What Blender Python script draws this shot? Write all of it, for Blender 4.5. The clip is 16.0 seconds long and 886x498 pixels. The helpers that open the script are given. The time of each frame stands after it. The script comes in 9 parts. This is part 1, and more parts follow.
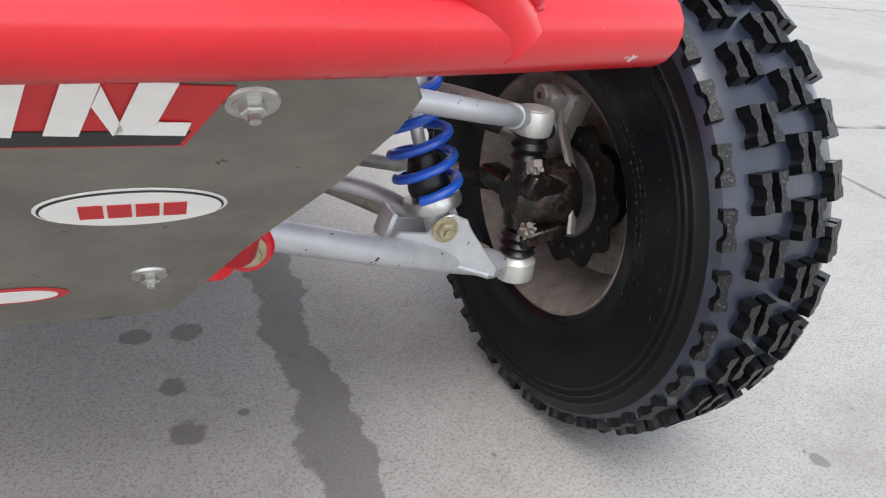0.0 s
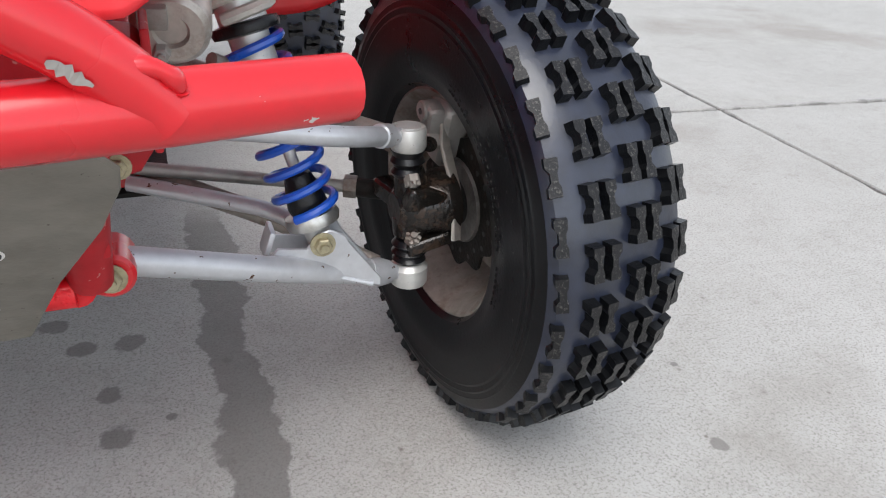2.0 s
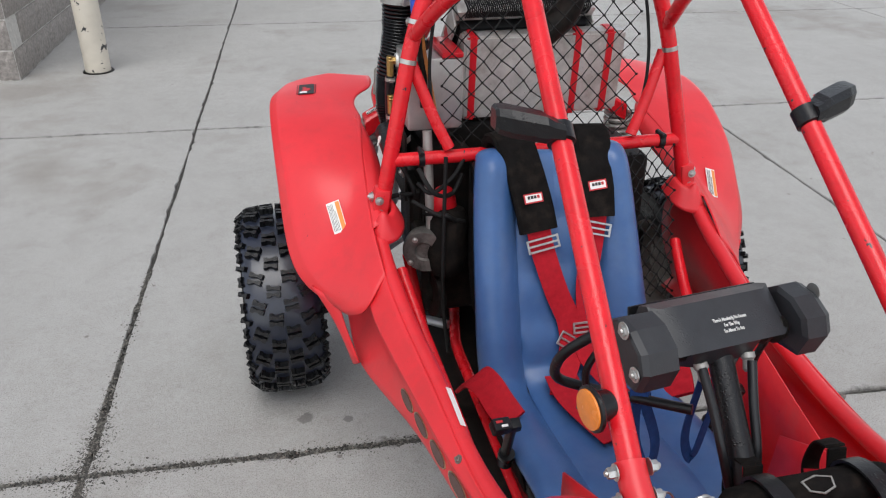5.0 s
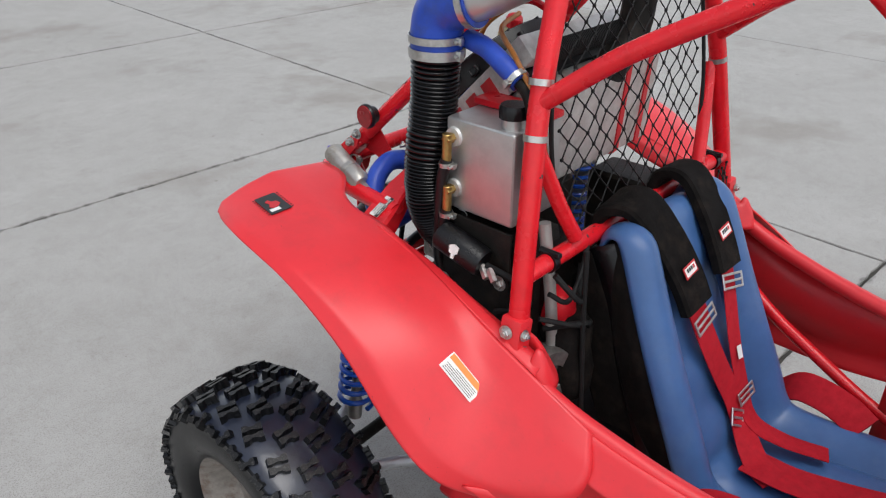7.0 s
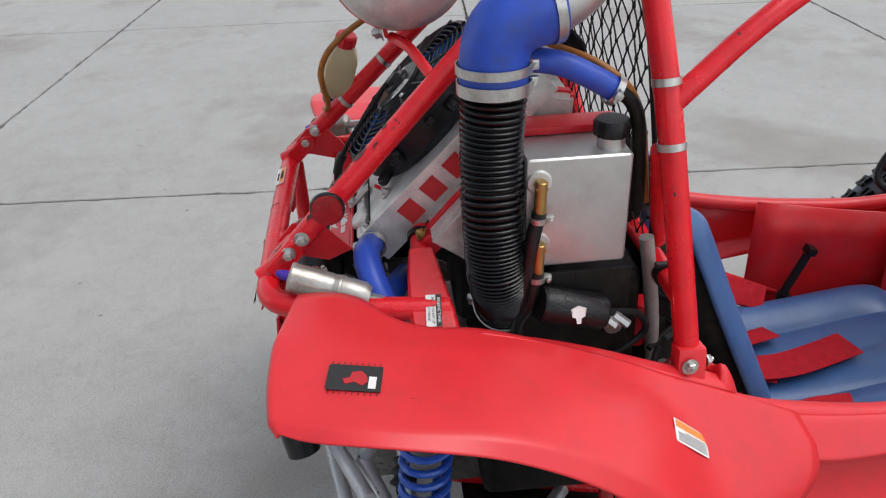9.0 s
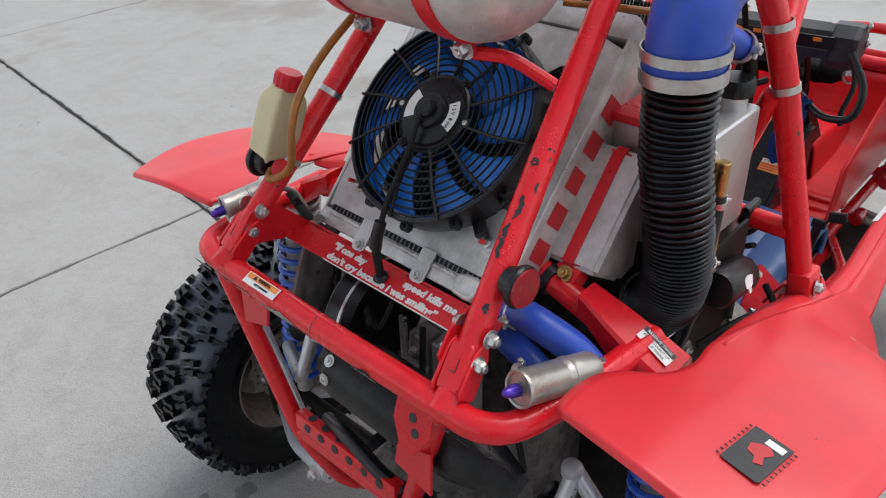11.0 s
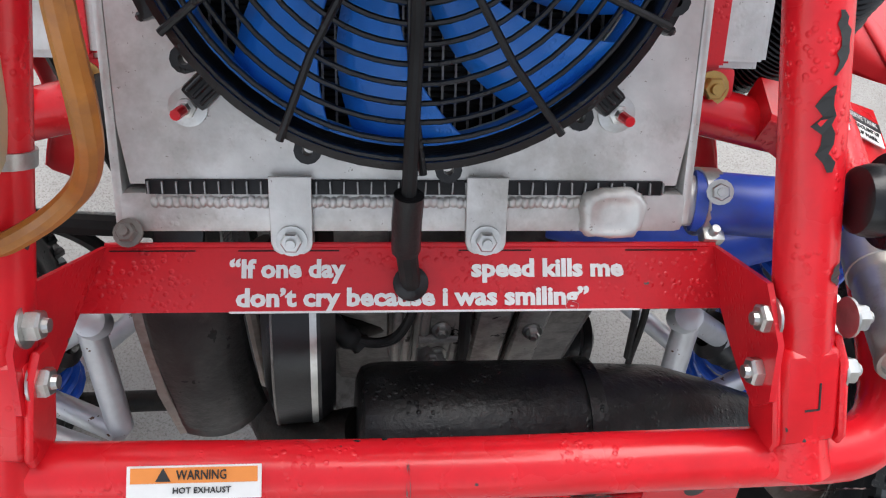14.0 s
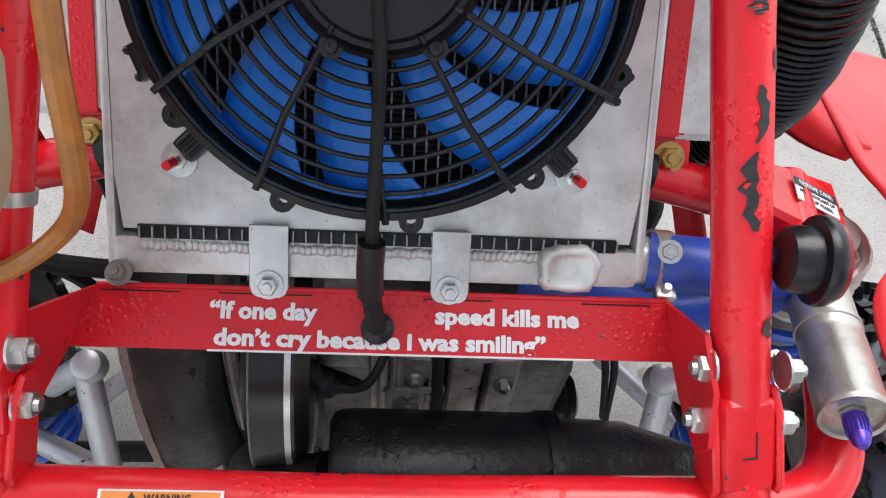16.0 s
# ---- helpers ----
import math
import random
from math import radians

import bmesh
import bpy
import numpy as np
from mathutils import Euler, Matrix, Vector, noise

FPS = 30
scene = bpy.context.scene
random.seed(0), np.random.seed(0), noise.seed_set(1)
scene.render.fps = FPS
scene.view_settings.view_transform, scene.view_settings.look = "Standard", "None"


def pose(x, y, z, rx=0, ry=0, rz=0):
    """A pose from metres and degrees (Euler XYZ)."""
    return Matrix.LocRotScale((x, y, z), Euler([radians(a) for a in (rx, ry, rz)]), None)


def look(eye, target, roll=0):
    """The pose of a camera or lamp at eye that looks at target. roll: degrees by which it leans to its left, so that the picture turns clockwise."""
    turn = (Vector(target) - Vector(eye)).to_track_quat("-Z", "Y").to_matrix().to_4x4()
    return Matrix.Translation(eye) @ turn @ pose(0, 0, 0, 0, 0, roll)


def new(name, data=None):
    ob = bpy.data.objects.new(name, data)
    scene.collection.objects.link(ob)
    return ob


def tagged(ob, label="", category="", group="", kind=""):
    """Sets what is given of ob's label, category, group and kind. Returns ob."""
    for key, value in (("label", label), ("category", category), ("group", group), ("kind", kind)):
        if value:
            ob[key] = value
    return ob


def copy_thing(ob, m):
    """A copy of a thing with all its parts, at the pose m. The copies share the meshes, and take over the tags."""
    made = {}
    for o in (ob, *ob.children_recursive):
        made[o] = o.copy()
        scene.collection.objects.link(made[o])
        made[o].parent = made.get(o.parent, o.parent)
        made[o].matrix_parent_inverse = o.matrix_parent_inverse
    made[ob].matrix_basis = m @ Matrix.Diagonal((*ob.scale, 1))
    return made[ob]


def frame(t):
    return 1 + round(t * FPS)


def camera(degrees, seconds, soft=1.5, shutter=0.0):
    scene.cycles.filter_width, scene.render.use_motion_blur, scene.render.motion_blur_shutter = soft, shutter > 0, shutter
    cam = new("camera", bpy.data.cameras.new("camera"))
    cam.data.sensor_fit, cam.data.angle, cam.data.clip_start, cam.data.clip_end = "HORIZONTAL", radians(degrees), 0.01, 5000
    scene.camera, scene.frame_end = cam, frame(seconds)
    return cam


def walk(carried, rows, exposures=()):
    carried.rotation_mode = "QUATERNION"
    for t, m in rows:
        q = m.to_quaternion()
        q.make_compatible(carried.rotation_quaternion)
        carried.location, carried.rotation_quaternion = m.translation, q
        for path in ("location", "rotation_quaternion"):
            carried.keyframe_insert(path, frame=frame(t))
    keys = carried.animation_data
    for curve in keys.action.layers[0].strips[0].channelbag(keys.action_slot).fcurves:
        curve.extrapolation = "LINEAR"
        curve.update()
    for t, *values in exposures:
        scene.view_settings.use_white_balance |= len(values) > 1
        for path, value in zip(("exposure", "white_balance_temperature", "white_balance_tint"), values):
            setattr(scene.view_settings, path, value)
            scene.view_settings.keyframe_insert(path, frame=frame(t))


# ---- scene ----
cam = camera(60.1, 16.0, soft=1.15)
PATH = [
    (0, (0.1111, -0.6631, 0.5938), (0.8179, 0.8873, -0.246), 6.7),
    (0.5, (0.114, -0.6574, 0.5966), (0.8987, 0.8455, -0.2612), 6.6),
    (1, (0.1225, -0.6621, 0.6023), (0.9158, 0.8388, -0.2498), 5.2),
    (1.5, (0.1748, -0.6897, 0.6356), (0.8882, 0.836, -0.2422), 4.0),
    (2, (0.2489, -0.7552, 0.6536), (0.8654, 0.8132, -0.2242), 2.8),
    (2.2, (0.267, -0.7486, 0.6944), (0.8436, 0.8084, -0.2299), 3.4),
    (2.5, (0.2726, -0.7571, 0.8189), (0.7629, 0.8037, -0.1472), 3.2),
    (2.8, (0.2498, -0.7961, 0.9832), (0.6289, 0.7752, -0.0142), 3.3),
    (3, (0.2137, -0.8094, 1.1096), (0.5197, 0.7695, 0.0978), 3.5),
    (3.2, (0.151, -0.8027, 1.2359), (0.3885, 0.7914, 0.2308), 3.1),
    (3.5, (0.0228, -0.8132, 1.3633), (0.1833, 0.7999, 0.3724), 2.4),
    (4, (-0.209, -0.8198, 1.462), (0.0085, 0.8075, 0.5063), 2.0),
    (4.5, (-0.4037, -0.664, 1.4744), (-0.1245, 0.9814, 0.5652), 1.4),
    (5, (-0.6203, -0.4313, 1.5038), (-0.2299, 1.1894, 0.5928), 0.7),
    (5.2, (-0.7334, -0.3562, 1.4953), (-0.2764, 1.2492, 0.588), 0.6),
    (7.3, (-1.2312, 0.704, 1.4763), (0.1016, 1.7014, 0.5605), -0.5),
    (7.5, (-1.2198, 0.8084, 1.4649), (0.1833, 1.7034, 0.5491), -0.7),
    (8, (-1.1979, 1.0621, 1.4563), (0.3524, 1.6236, 0.514), -2.0),
    (8.2, (-1.2331, 1.1638, 1.4497), (0.361, 1.5808, 0.5035), -2.2),
    (10.3, (-1.006, 2.0653, 1.5086), (0.3895, 1.272, 0.493), -2.8),
    (10.5, (-0.9025, 2.1014, 1.4915), (0.436, 1.2274, 0.4645), -3.1),
    (11, (-0.6621, 2.1774, 1.4734), (0.4712, 1.0821, 0.4113), -3.8),
    (11.5, (-0.4474, 2.2525, 1.4848), (0.418, 0.9833, 0.3657), -4.2),
    (12, (-0.2802, 2.2163, 1.4639), (0.3429, 0.8978, 0.246), -3.8),
    (12.5, (-0.1463, 2.1156, 1.425), (0.1843, 0.8246, 0.0712), -2.8),
    (13, (-0.0104, 2.0045, 1.3623), (0.0817, 0.8417, -0.1377), -0.7),
    (13.5, (0.0066, 1.8972, 1.3005), (-0.0276, 0.8778, -0.3021), 3.1),
    (14, (0.0133, 1.8535, 1.2939), (-0.1339, 0.9852, -0.3895), 8.4),
    (14.5, (0.0057, 1.862, 1.2967), (-0.1396, 0.9795, -0.38), 8.0),
    (15, (0.0019, 1.8629, 1.2977), (-0.1321, 0.9719, -0.3752), 7.8),
    (15.5, (-0.0095, 1.8668, 1.3053), (-0.1187, 0.9358, -0.3468), 7.5),
    (16, (-0.0181, 1.8848, 1.3176), (-0.1159, 0.854, -0.2755), 6.5),
]
walk(cam, [(t, look(e, g, r)) for t, e, g, r in PATH],
     exposures=((0.0, 0.54), (1.0, 0.46), (1.5, 0.48), (2.0, 0.48), (2.5, 0.32), (3.5, 0.06), (5.0, -0.04), (8.0, -0.06), (10.5, 0.02), (11.5, 0.12), (12.5, 0.32), (13.5, 0.55), (16.0, 0.70)))

# ---------------------------------------------------------------- light
world = bpy.data.worlds.new("overcast_sky")
scene.world = world
world.use_nodes = True
wn, wl = world.node_tree.nodes, world.node_tree.links
sky = wn.new("ShaderNodeTexSky")
sky.sky_type, sky.sun_disc = "NISHITA", False
sky.sun_elevation, sky.sun_rotation = radians(58), radians(200)
sky.air_density, sky.dust_density, sky.ozone_density = 1.0, 1.0, 1.0
grey = wn.new("ShaderNodeHueSaturation")
grey.inputs["Saturation"].default_value = 0.33
wl.new(sky.outputs[0], grey.inputs["Color"])
wl.new(grey.outputs[0], wn["Background"].inputs[0])
wn["Background"].inputs[1].default_value = 0.225
sun_data = bpy.data.lights.new("sun", "SUN")
sun_data.energy, sun_data.angle, sun_data.color = 1.5, radians(40), (1, 0.98, 0.95)
sun = new("sun", sun_data)
sun.matrix_world = look((0, 0, 10), (0.9, 2.6, 4.0))

# ---------------------------------------------------------------- materials
def mat(name, rgb, rough=0.5, metal=0.0, grain=0.0, gscale=60.0, bump=0.0, bscale=300.0, coat=0.0, chips=None,
        chip_amount=0.0, chip_scale=40.0, stain=None, stain_amount=0.5, stain_scale=9.0, alpha=1.0, sss=0.0, spec=0.5, drops=0.0):
    """A surface with a base colour, two scales of variation, fine relief, and flakes or stains of another colour."""
    m = bpy.data.materials.new(name)
    m.use_nodes = True
    n, l = m.node_tree.nodes, m.node_tree.links
    b = n["Principled BSDF"]
    b.inputs["Roughness"].default_value, b.inputs["Metallic"].default_value = rough, metal
    b.inputs["Coat Weight"].default_value = coat
    b.inputs["Coat Roughness"].default_value = 0.12
    b.inputs["Specular IOR Level"].default_value = spec
    if sss:
        b.inputs["Subsurface Weight"].default_value = sss
        b.inputs["Subsurface Radius"].default_value = (0.02, 0.015, 0.008)
    tc = n.new("ShaderNodeTexCoord")
    geo = n.new("ShaderNodeNewGeometry")

    def noise_tex(scale, detail=4.0, rough_=0.6):
        t = n.new("ShaderNodeTexNoise")
        t.inputs["Scale"].default_value, t.inputs["Detail"].default_value = scale, detail
        t.inputs["Roughness"].default_value = rough_
        l.new(geo.outputs["Position"], t.inputs["Vector"])
        return t

    def mix(fac, a, bcol):
        x = n.new("ShaderNodeMix")
        x.data_type = "RGBA"
        l.new(fac, x.inputs[0])
        if isinstance(a, tuple):
            x.inputs[6].default_value = (*a, 1)
        else:
            l.new(a, x.inputs[6])
        x.inputs[7].default_value = (*bcol, 1)
        return x.outputs[2]

    def ramp(src, lo, hi):
        r = n.new("ShaderNodeMapRange")
        r.inputs[1].default_value, r.inputs[2].default_value = lo, hi
        l.new(src, r.inputs[0])
        return r.outputs[0]

    col = tuple(rgb)
    if grain:
        col = mix(ramp(noise_tex(gscale).outputs[0], 0.3, 0.7), tuple(c * (1 - grain) for c in rgb), tuple(min(1, c * (1 + grain)) for c in rgb))
    if stain:
        f = n.new("ShaderNodeMath")
        f.operation = "MULTIPLY"
        f.inputs[1].default_value = stain_amount
        l.new(ramp(noise_tex(stain_scale, 6.0, 0.7).outputs[0], 0.5, 0.72), f.inputs[0])
        col = mix(f.outputs[0], col, stain)
    rr = ramp(noise_tex(gscale * 0.4).outputs[0], 0.2, 0.8)
    rm = n.new("ShaderNodeMapRange")
    rm.inputs[3].default_value, rm.inputs[4].default_value = max(0.02, rough * 0.8), min(1, rough * 1.25)
    l.new(rr, rm.inputs[0])
    l.new(rm.outputs[0], b.inputs["Roughness"])
    if chips:
        c = ramp(noise_tex(chip_scale, 3.0, 0.75).outputs[0], 0.78 - chip_amount, 0.79 - chip_amount)
        col = mix(c, col, chips)
    if isinstance(col, tuple):
        b.inputs["Base Color"].default_value = (*col, 1)
    else:
        l.new(col, b.inputs["Base Color"])
    if bump:
        bp = n.new("ShaderNodeBump")
        bp.inputs["Strength"].default_value, bp.inputs["Distance"].default_value = bump, 0.002
        l.new(noise_tex(bscale, 3.0).outputs[0], bp.inputs["Height"])
        top = bp
        if drops:
            # beads of rain water standing on the surface
            v = n.new("ShaderNodeTexVoronoi")
            v.inputs["Scale"].default_value = 230.0
            l.new(geo.outputs["Position"], v.inputs["Vector"])
            w = n.new("ShaderNodeMath")
            w.operation = "MULTIPLY"
            l.new(ramp(v.outputs["Distance"], 0.42, 0.20), w.inputs[0])
            l.new(ramp(noise_tex(22.0).outputs[0], 0.52, 0.60), w.inputs[1])
            top = n.new("ShaderNodeBump")
            top.inputs["Strength"].default_value, top.inputs["Distance"].default_value = drops, 0.0010
            l.new(w.outputs[0], top.inputs["Height"])
            l.new(bp.outputs[0], top.inputs["Normal"])
        l.new(top.outputs[0], b.inputs["Normal"])
    if alpha < 1:
        b.inputs["Alpha"].default_value = alpha
    return m


RED = mat("red_frame_paint", (0.68, 0.012, 0.020), 0.26, grain=0.12, gscale=22, coat=0.12, chips=(0.035, 0.034, 0.034), chip_amount=0.095, chip_scale=34, bump=0.10, bscale=70, drops=0.5, stain=(0.42, 0.012, 0.014), stain_amount=0.5, stain_scale=16, spec=0.38)
FLAKED = mat("flaked_red_paint", (0.72, 0.012, 0.021), 0.26, grain=0.12, gscale=22, coat=0.12, chips=(0.03, 0.03, 0.03), chip_amount=0.10, chip_scale=30, bump=0.10, bscale=70, drops=0.6, stain=(0.58, 0.012, 0.016), stain_amount=0.5, stain_scale=16, spec=0.38)
BUMPER = mat("red_bumper_paint", (0.56, 0.010, 0.017), 0.28, grain=0.08, gscale=18, coat=0.3, chips=(0.50, 0.50, 0.48), chip_amount=0.08, chip_scale=60, bump=0.06, bscale=90, stain=(0.40, 0.010, 0.014), stain_amount=0.5, stain_scale=13)
PLASTIC = mat("red_body_plastic", (0.68, 0.024, 0.032), 0.36, grain=0.06, gscale=9, bump=0.07, bscale=150, stain=(0.55, 0.028, 0.032), stain_amount=0.6, stain_scale=14, chips=(0.20, 0.012, 0.014), chip_amount=0.045, chip_scale=80)
TUB = mat("red_tub_plastic", (0.70, 0.016, 0.022), 0.36, grain=0.12, gscale=14, stain=(0.55, 0.06, 0.06), stain_amount=0.6, stain_scale=9, bump=0.08, chips=(0.20, 0.03, 0.03), chip_amount=0.06, chip_scale=50)
REDFLAT = mat("red_plate_paint", (0.62, 0.011, 0.020), 0.30, grain=0.14, gscale=30, chips=(0.10, 0.09, 0.085), chip_amount=0.06, chip_scale=60, bump=0.1, bscale=90, drops=0.5, stain=(0.42, 0.010, 0.014), stain_amount=0.6, stain_scale=30, spec=0.4)
PLATE = mat("worn_aluminium_plate", (0.185, 0.172, 0.148), 0.50, metal=0.3, grain=0.18, gscale=22, stain=(0.10, 0.088, 0.066), stain_amount=0.65, stain_scale=7, bump=0.2, bscale=140, chips=(0.07, 0.06, 0.042), chip_amount=0.09, chip_scale=90)
SILVER = mat("silver_painted_steel", (0.50, 0.51, 0.53), 0.36, metal=0.45, grain=0.10, gscale=40, chips=(0.09, 0.04, 0.02), chip_amount=0.115, chip_scale=60, bump=0.14, bscale=150)
RUSTY = mat("rusty_grey_steel", (0.26, 0.235, 0.21), 0.55, metal=0.4, grain=0.2, gscale=50, stain=(0.12, 0.055, 0.03), stain_amount=0.8, stain_scale=30, bump=0.2)
STEEL = mat("zinc_steel", (0.55, 0.55, 0.53), 0.33, metal=0.9, grain=0.12, gscale=90, stain=(0.3, 0.26, 0.2), stain_amount=0.5, stain_scale=60)
OLDZINC = mat("dull_yellow_zinc", (0.40, 0.36, 0.24), 0.42, metal=0.6, grain=0.2, gscale=90, stain=(0.16, 0.13, 0.08), stain_amount=0.6, stain_scale=80)
BRASS = mat("brass", (0.45, 0.29, 0.10), 0.35, metal=0.9, grain=0.15, gscale=80)
ALU = mat("weathered_aluminium", (0.61, 0.605, 0.58), 0.43, metal=0.55, grain=0.16, gscale=30, stain=(0.30, 0.275, 0.235), stain_amount=0.75, stain_scale=11, bump=0.16, bscale=120, chips=(0.30, 0.28, 0.25), chip_amount=0.10, chip_scale=170, drops=0.15)
PALECOIL = mat("pale_worn_coil", (0.56, 0.53, 0.48), 0.45, metal=0.1, grain=0.15, gscale=60, stain=(0.22, 0.17, 0.12), stain_amount=0.6, stain_scale=60, bump=0.2)
PALEMETAL = mat("scratched_pale_metal", (0.46, 0.43, 0.39), 0.38, metal=0.55, grain=0.15, gscale=40, stain=(0.18, 0.13, 0.10), stain_amount=0.7, stain_scale=35, bump=0.25, bscale=120)
ALUDULL = mat("dull_cast_aluminium", (0.36, 0.35, 0.33), 0.5, metal=0.5, grain=0.15, gscale=40, stain=(0.12, 0.10, 0.08), stain_amount=0.7, stain_scale=20, bump=0.15)
POLISHED = mat("polished_aluminium", (0.55, 0.545, 0.53), 0.38, metal=0.8, grain=0.08, gscale=25, stain=(0.40, 0.39, 0.37), stain_amount=0.6, stain_scale=12, bump=0.1, bscale=90)
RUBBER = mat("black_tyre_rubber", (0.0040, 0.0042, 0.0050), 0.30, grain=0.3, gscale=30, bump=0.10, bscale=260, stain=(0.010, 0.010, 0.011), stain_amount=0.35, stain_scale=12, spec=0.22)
# wet tread: the sky's bluish reflection is put into the base colour
SKYBAND = mat("wet_tread_sky_blue", (0.010, 0.014, 0.029), 0.33, grain=0.3, gscale=40, bump=0.16, bscale=140, stain=(0.020, 0.023, 0.032), stain_amount=0.5, stain_scale=25, spec=0.6, coat=0.3)
SCUFFED = mat("scuffed_red_paint", (0.40, 0.012, 0.018), 0.42, grain=0.15, gscale=22, chips=(0.46, 0.20, 0.18), chip_amount=0.14, chip_scale=55, bump=0.14, bscale=90, stain=(0.24, 0.012, 0.014), stain_amount=0.7, stain_scale=18, spec=0.3)
GREASY = mat("greasy_black_iron", (0.010, 0.009, 0.008), 0.20, metal=0.2, grain=0.4, gscale=70, stain=(0.085, 0.050, 0.032), stain_amount=0.75, stain_scale=55, bump=0.5, bscale=120, spec=0.5)
KNOB = mat("worn_tread_rubber", (0.006, 0.006, 0.007), 0.42, grain=0.3, gscale=60, chips=(0.055, 0.052, 0.048), chip_amount=0.20, chip_scale=300, bump=0.4, bscale=300, spec=0.35)
KNOBSIDE = mat("tread_block_flank", (0.0045, 0.0048, 0.0055), 0.30, grain=0.3, gscale=60, bump=0.2, bscale=300, spec=0.30)
HOSE = mat("black_rubber_hose", (0.007, 0.007, 0.008), 0.30, grain=0.3, gscale=40, bump=0.12, stain=(0.022, 0.021, 0.020), stain_amount=0.5, stain_scale=18, spec=0.42)
DUCT = mat("wet_black_duct_rubber", (0.0035, 0.0035, 0.0042), 0.22, grain=0.3, gscale=40, bump=0.12, stain=(0.010, 0.010, 0.010), stain_amount=0.5, stain_scale=18, spec=0.34)
BLACK = mat("black_plastic", (0.006, 0.006, 0.007), 0.33, grain=0.25, gscale=30, bump=0.25, bscale=260, stain=(0.018, 0.017, 0.016), stain_amount=0.5, stain_scale=22, spec=0.36, drops=0.6)
DARK = mat("dirty_dark_metal", (0.010, 0.009, 0.008), 0.5, metal=0.2, grain=0.35, gscale=40, stain=(0.040, 0.030, 0.022), stain_amount=0.55, stain_scale=25, bump=0.35, bscale=200, spec=0.20)
ENGINE = mat("oily_engine_metal", (0.16, 0.15, 0.14), 0.45, metal=0.6, grain=0.3, gscale=50, stain=(0.018, 0.015, 0.012), stain_amount=0.9, stain_scale=24, bump=0.4, bscale=150, spec=0.40)
EXHAUST = mat("black_muffler_paint", (0.008, 0.008, 0.0085), 0.36, metal=0.1, grain=0.35, gscale=50, stain=(0.030, 0.028, 0.026), stain_amount=0.6, stain_scale=40, bump=0.45, bscale=130, drops=1.0, spec=0.34)
SHIELD = mat("scorched_sheet_metal", (0.030, 0.028, 0.027), 0.40, metal=0.3, grain=0.4, gscale=30, stain=(0.10, 0.095, 0.09), stain_amount=0.7, stain_scale=14, bump=0.35, bscale=150, chips=(0.006, 0.006, 0.006), chip_amount=0.12, chip_scale=60, spec=0.35)
CANISTER = mat("stained_bare_steel", (0.44, 0.42, 0.385), 0.36, metal=0.75, grain=0.10, gscale=30, stain=(0.21, 0.165, 0.11), stain_amount=0.7, stain_scale=22, bump=0.2, bscale=160, drops=0.2)
CASTGREY = mat("oily_grey_casting", (0.33, 0.32, 0.30), 0.42, metal=0.4, grain=0.2, gscale=40, stain=(0.035, 0.030, 0.024), stain_amount=0.85, stain_scale=26, bump=0.4, bscale=130, chips=(0.02, 0.018, 0.015), chip_amount=0.14, chip_scale=45)
PODPLASTIC = mat("grey_black_pod_plastic", (0.020, 0.021, 0.024), 0.42, grain=0.2, gscale=30, bump=0.12, bscale=300, stain=(0.034, 0.034, 0.036), stain_amount=0.5, stain_scale=16, spec=0.55, drops=0.3)
BLUESPRING = mat("blue_spring_enamel", (0.012, 0.085, 0.48), 0.3, grain=0.12, gscale=50, coat=0.3)
BLUEHOSE = mat("blue_silicone", (0.018, 0.065, 0.42), 0.40, grain=0.15, gscale=35, stain=(0.05, 0.06, 0.12), stain_amount=0.6, stain_scale=16)
FANBLUE = mat("blue_fan_plastic", (0.018, 0.185, 0.66), 0.34, grain=0.08, gscale=30, drops=0.3, bump=0.03)
VINYL = mat("blue_seat_vinyl", (0.048, 0.118, 0.285), 0.32, grain=0.12, gscale=14, bump=0.16, bscale=500, stain=(0.085, 0.15, 0.29), stain_amount=0.6, stain_scale=8, chips=(0.12, 0.15, 0.20), chip_amount=0.02, chip_scale=60)
FABRIC = mat("black_harness_cloth", (0.0075, 0.0065, 0.006), 0.9, grain=0.4, gscale=40, bump=0.5, bscale=700, stain=(0.03, 0.022, 0.017), stain_amount=0.6, stain_scale=22, spec=0.10)
WEBBING = mat("red_harness_webbing", (0.42, 0.012, 0.022), 0.75, grain=0.15, gscale=70, bump=0.35, bscale=1200, spec=0.15)
BLUEWEB = mat("blue_strap_webbing", (0.018, 0.05, 0.17), 0.8, grain=0.15, gscale=70, bump=0.3, bscale=1200, spec=0.15)
WHITE = mat("white_print", (0.78, 0.77, 0.74), 0.5, grain=0.05, gscale=60)
ORANGE = mat("orange_print", (0.80, 0.26, 0.05), 0.5, grain=0.05)
PRINTRED = mat("red_print", (0.50, 0.02, 0.025), 0.5, grain=0.08)
PRINTBLACK = mat("black_print", (0.02, 0.02, 0.02), 0.5, grain=0.1)
CREAM = mat("cream_plastic", (0.62, 0.55, 0.33), 0.42, grain=0.06, gscale=20, stain=(0.45, 0.36, 0.17), stain_amount=0.5, stain_scale=20, sss=0.25)
AMBERHOSE = mat("amber_fuel_hose", (0.36, 0.13, 0.02), 0.35, grain=0.2, gscale=60, stain=(0.2, 0.08, 0.03), stain_amount=0.6, stain_scale=50)
AMBER = mat("amber_lens", (0.75, 0.22, 0.03), 0.25, grain=0.1, gscale=90)
REDLENS = mat("red_reflector_lens", (0.25, 0.008, 0.012), 0.25, grain=0.2, gscale=90)
PURPLE = mat("purple_anodised", (0.10, 0.05, 0.42), 0.3, metal=0.7)
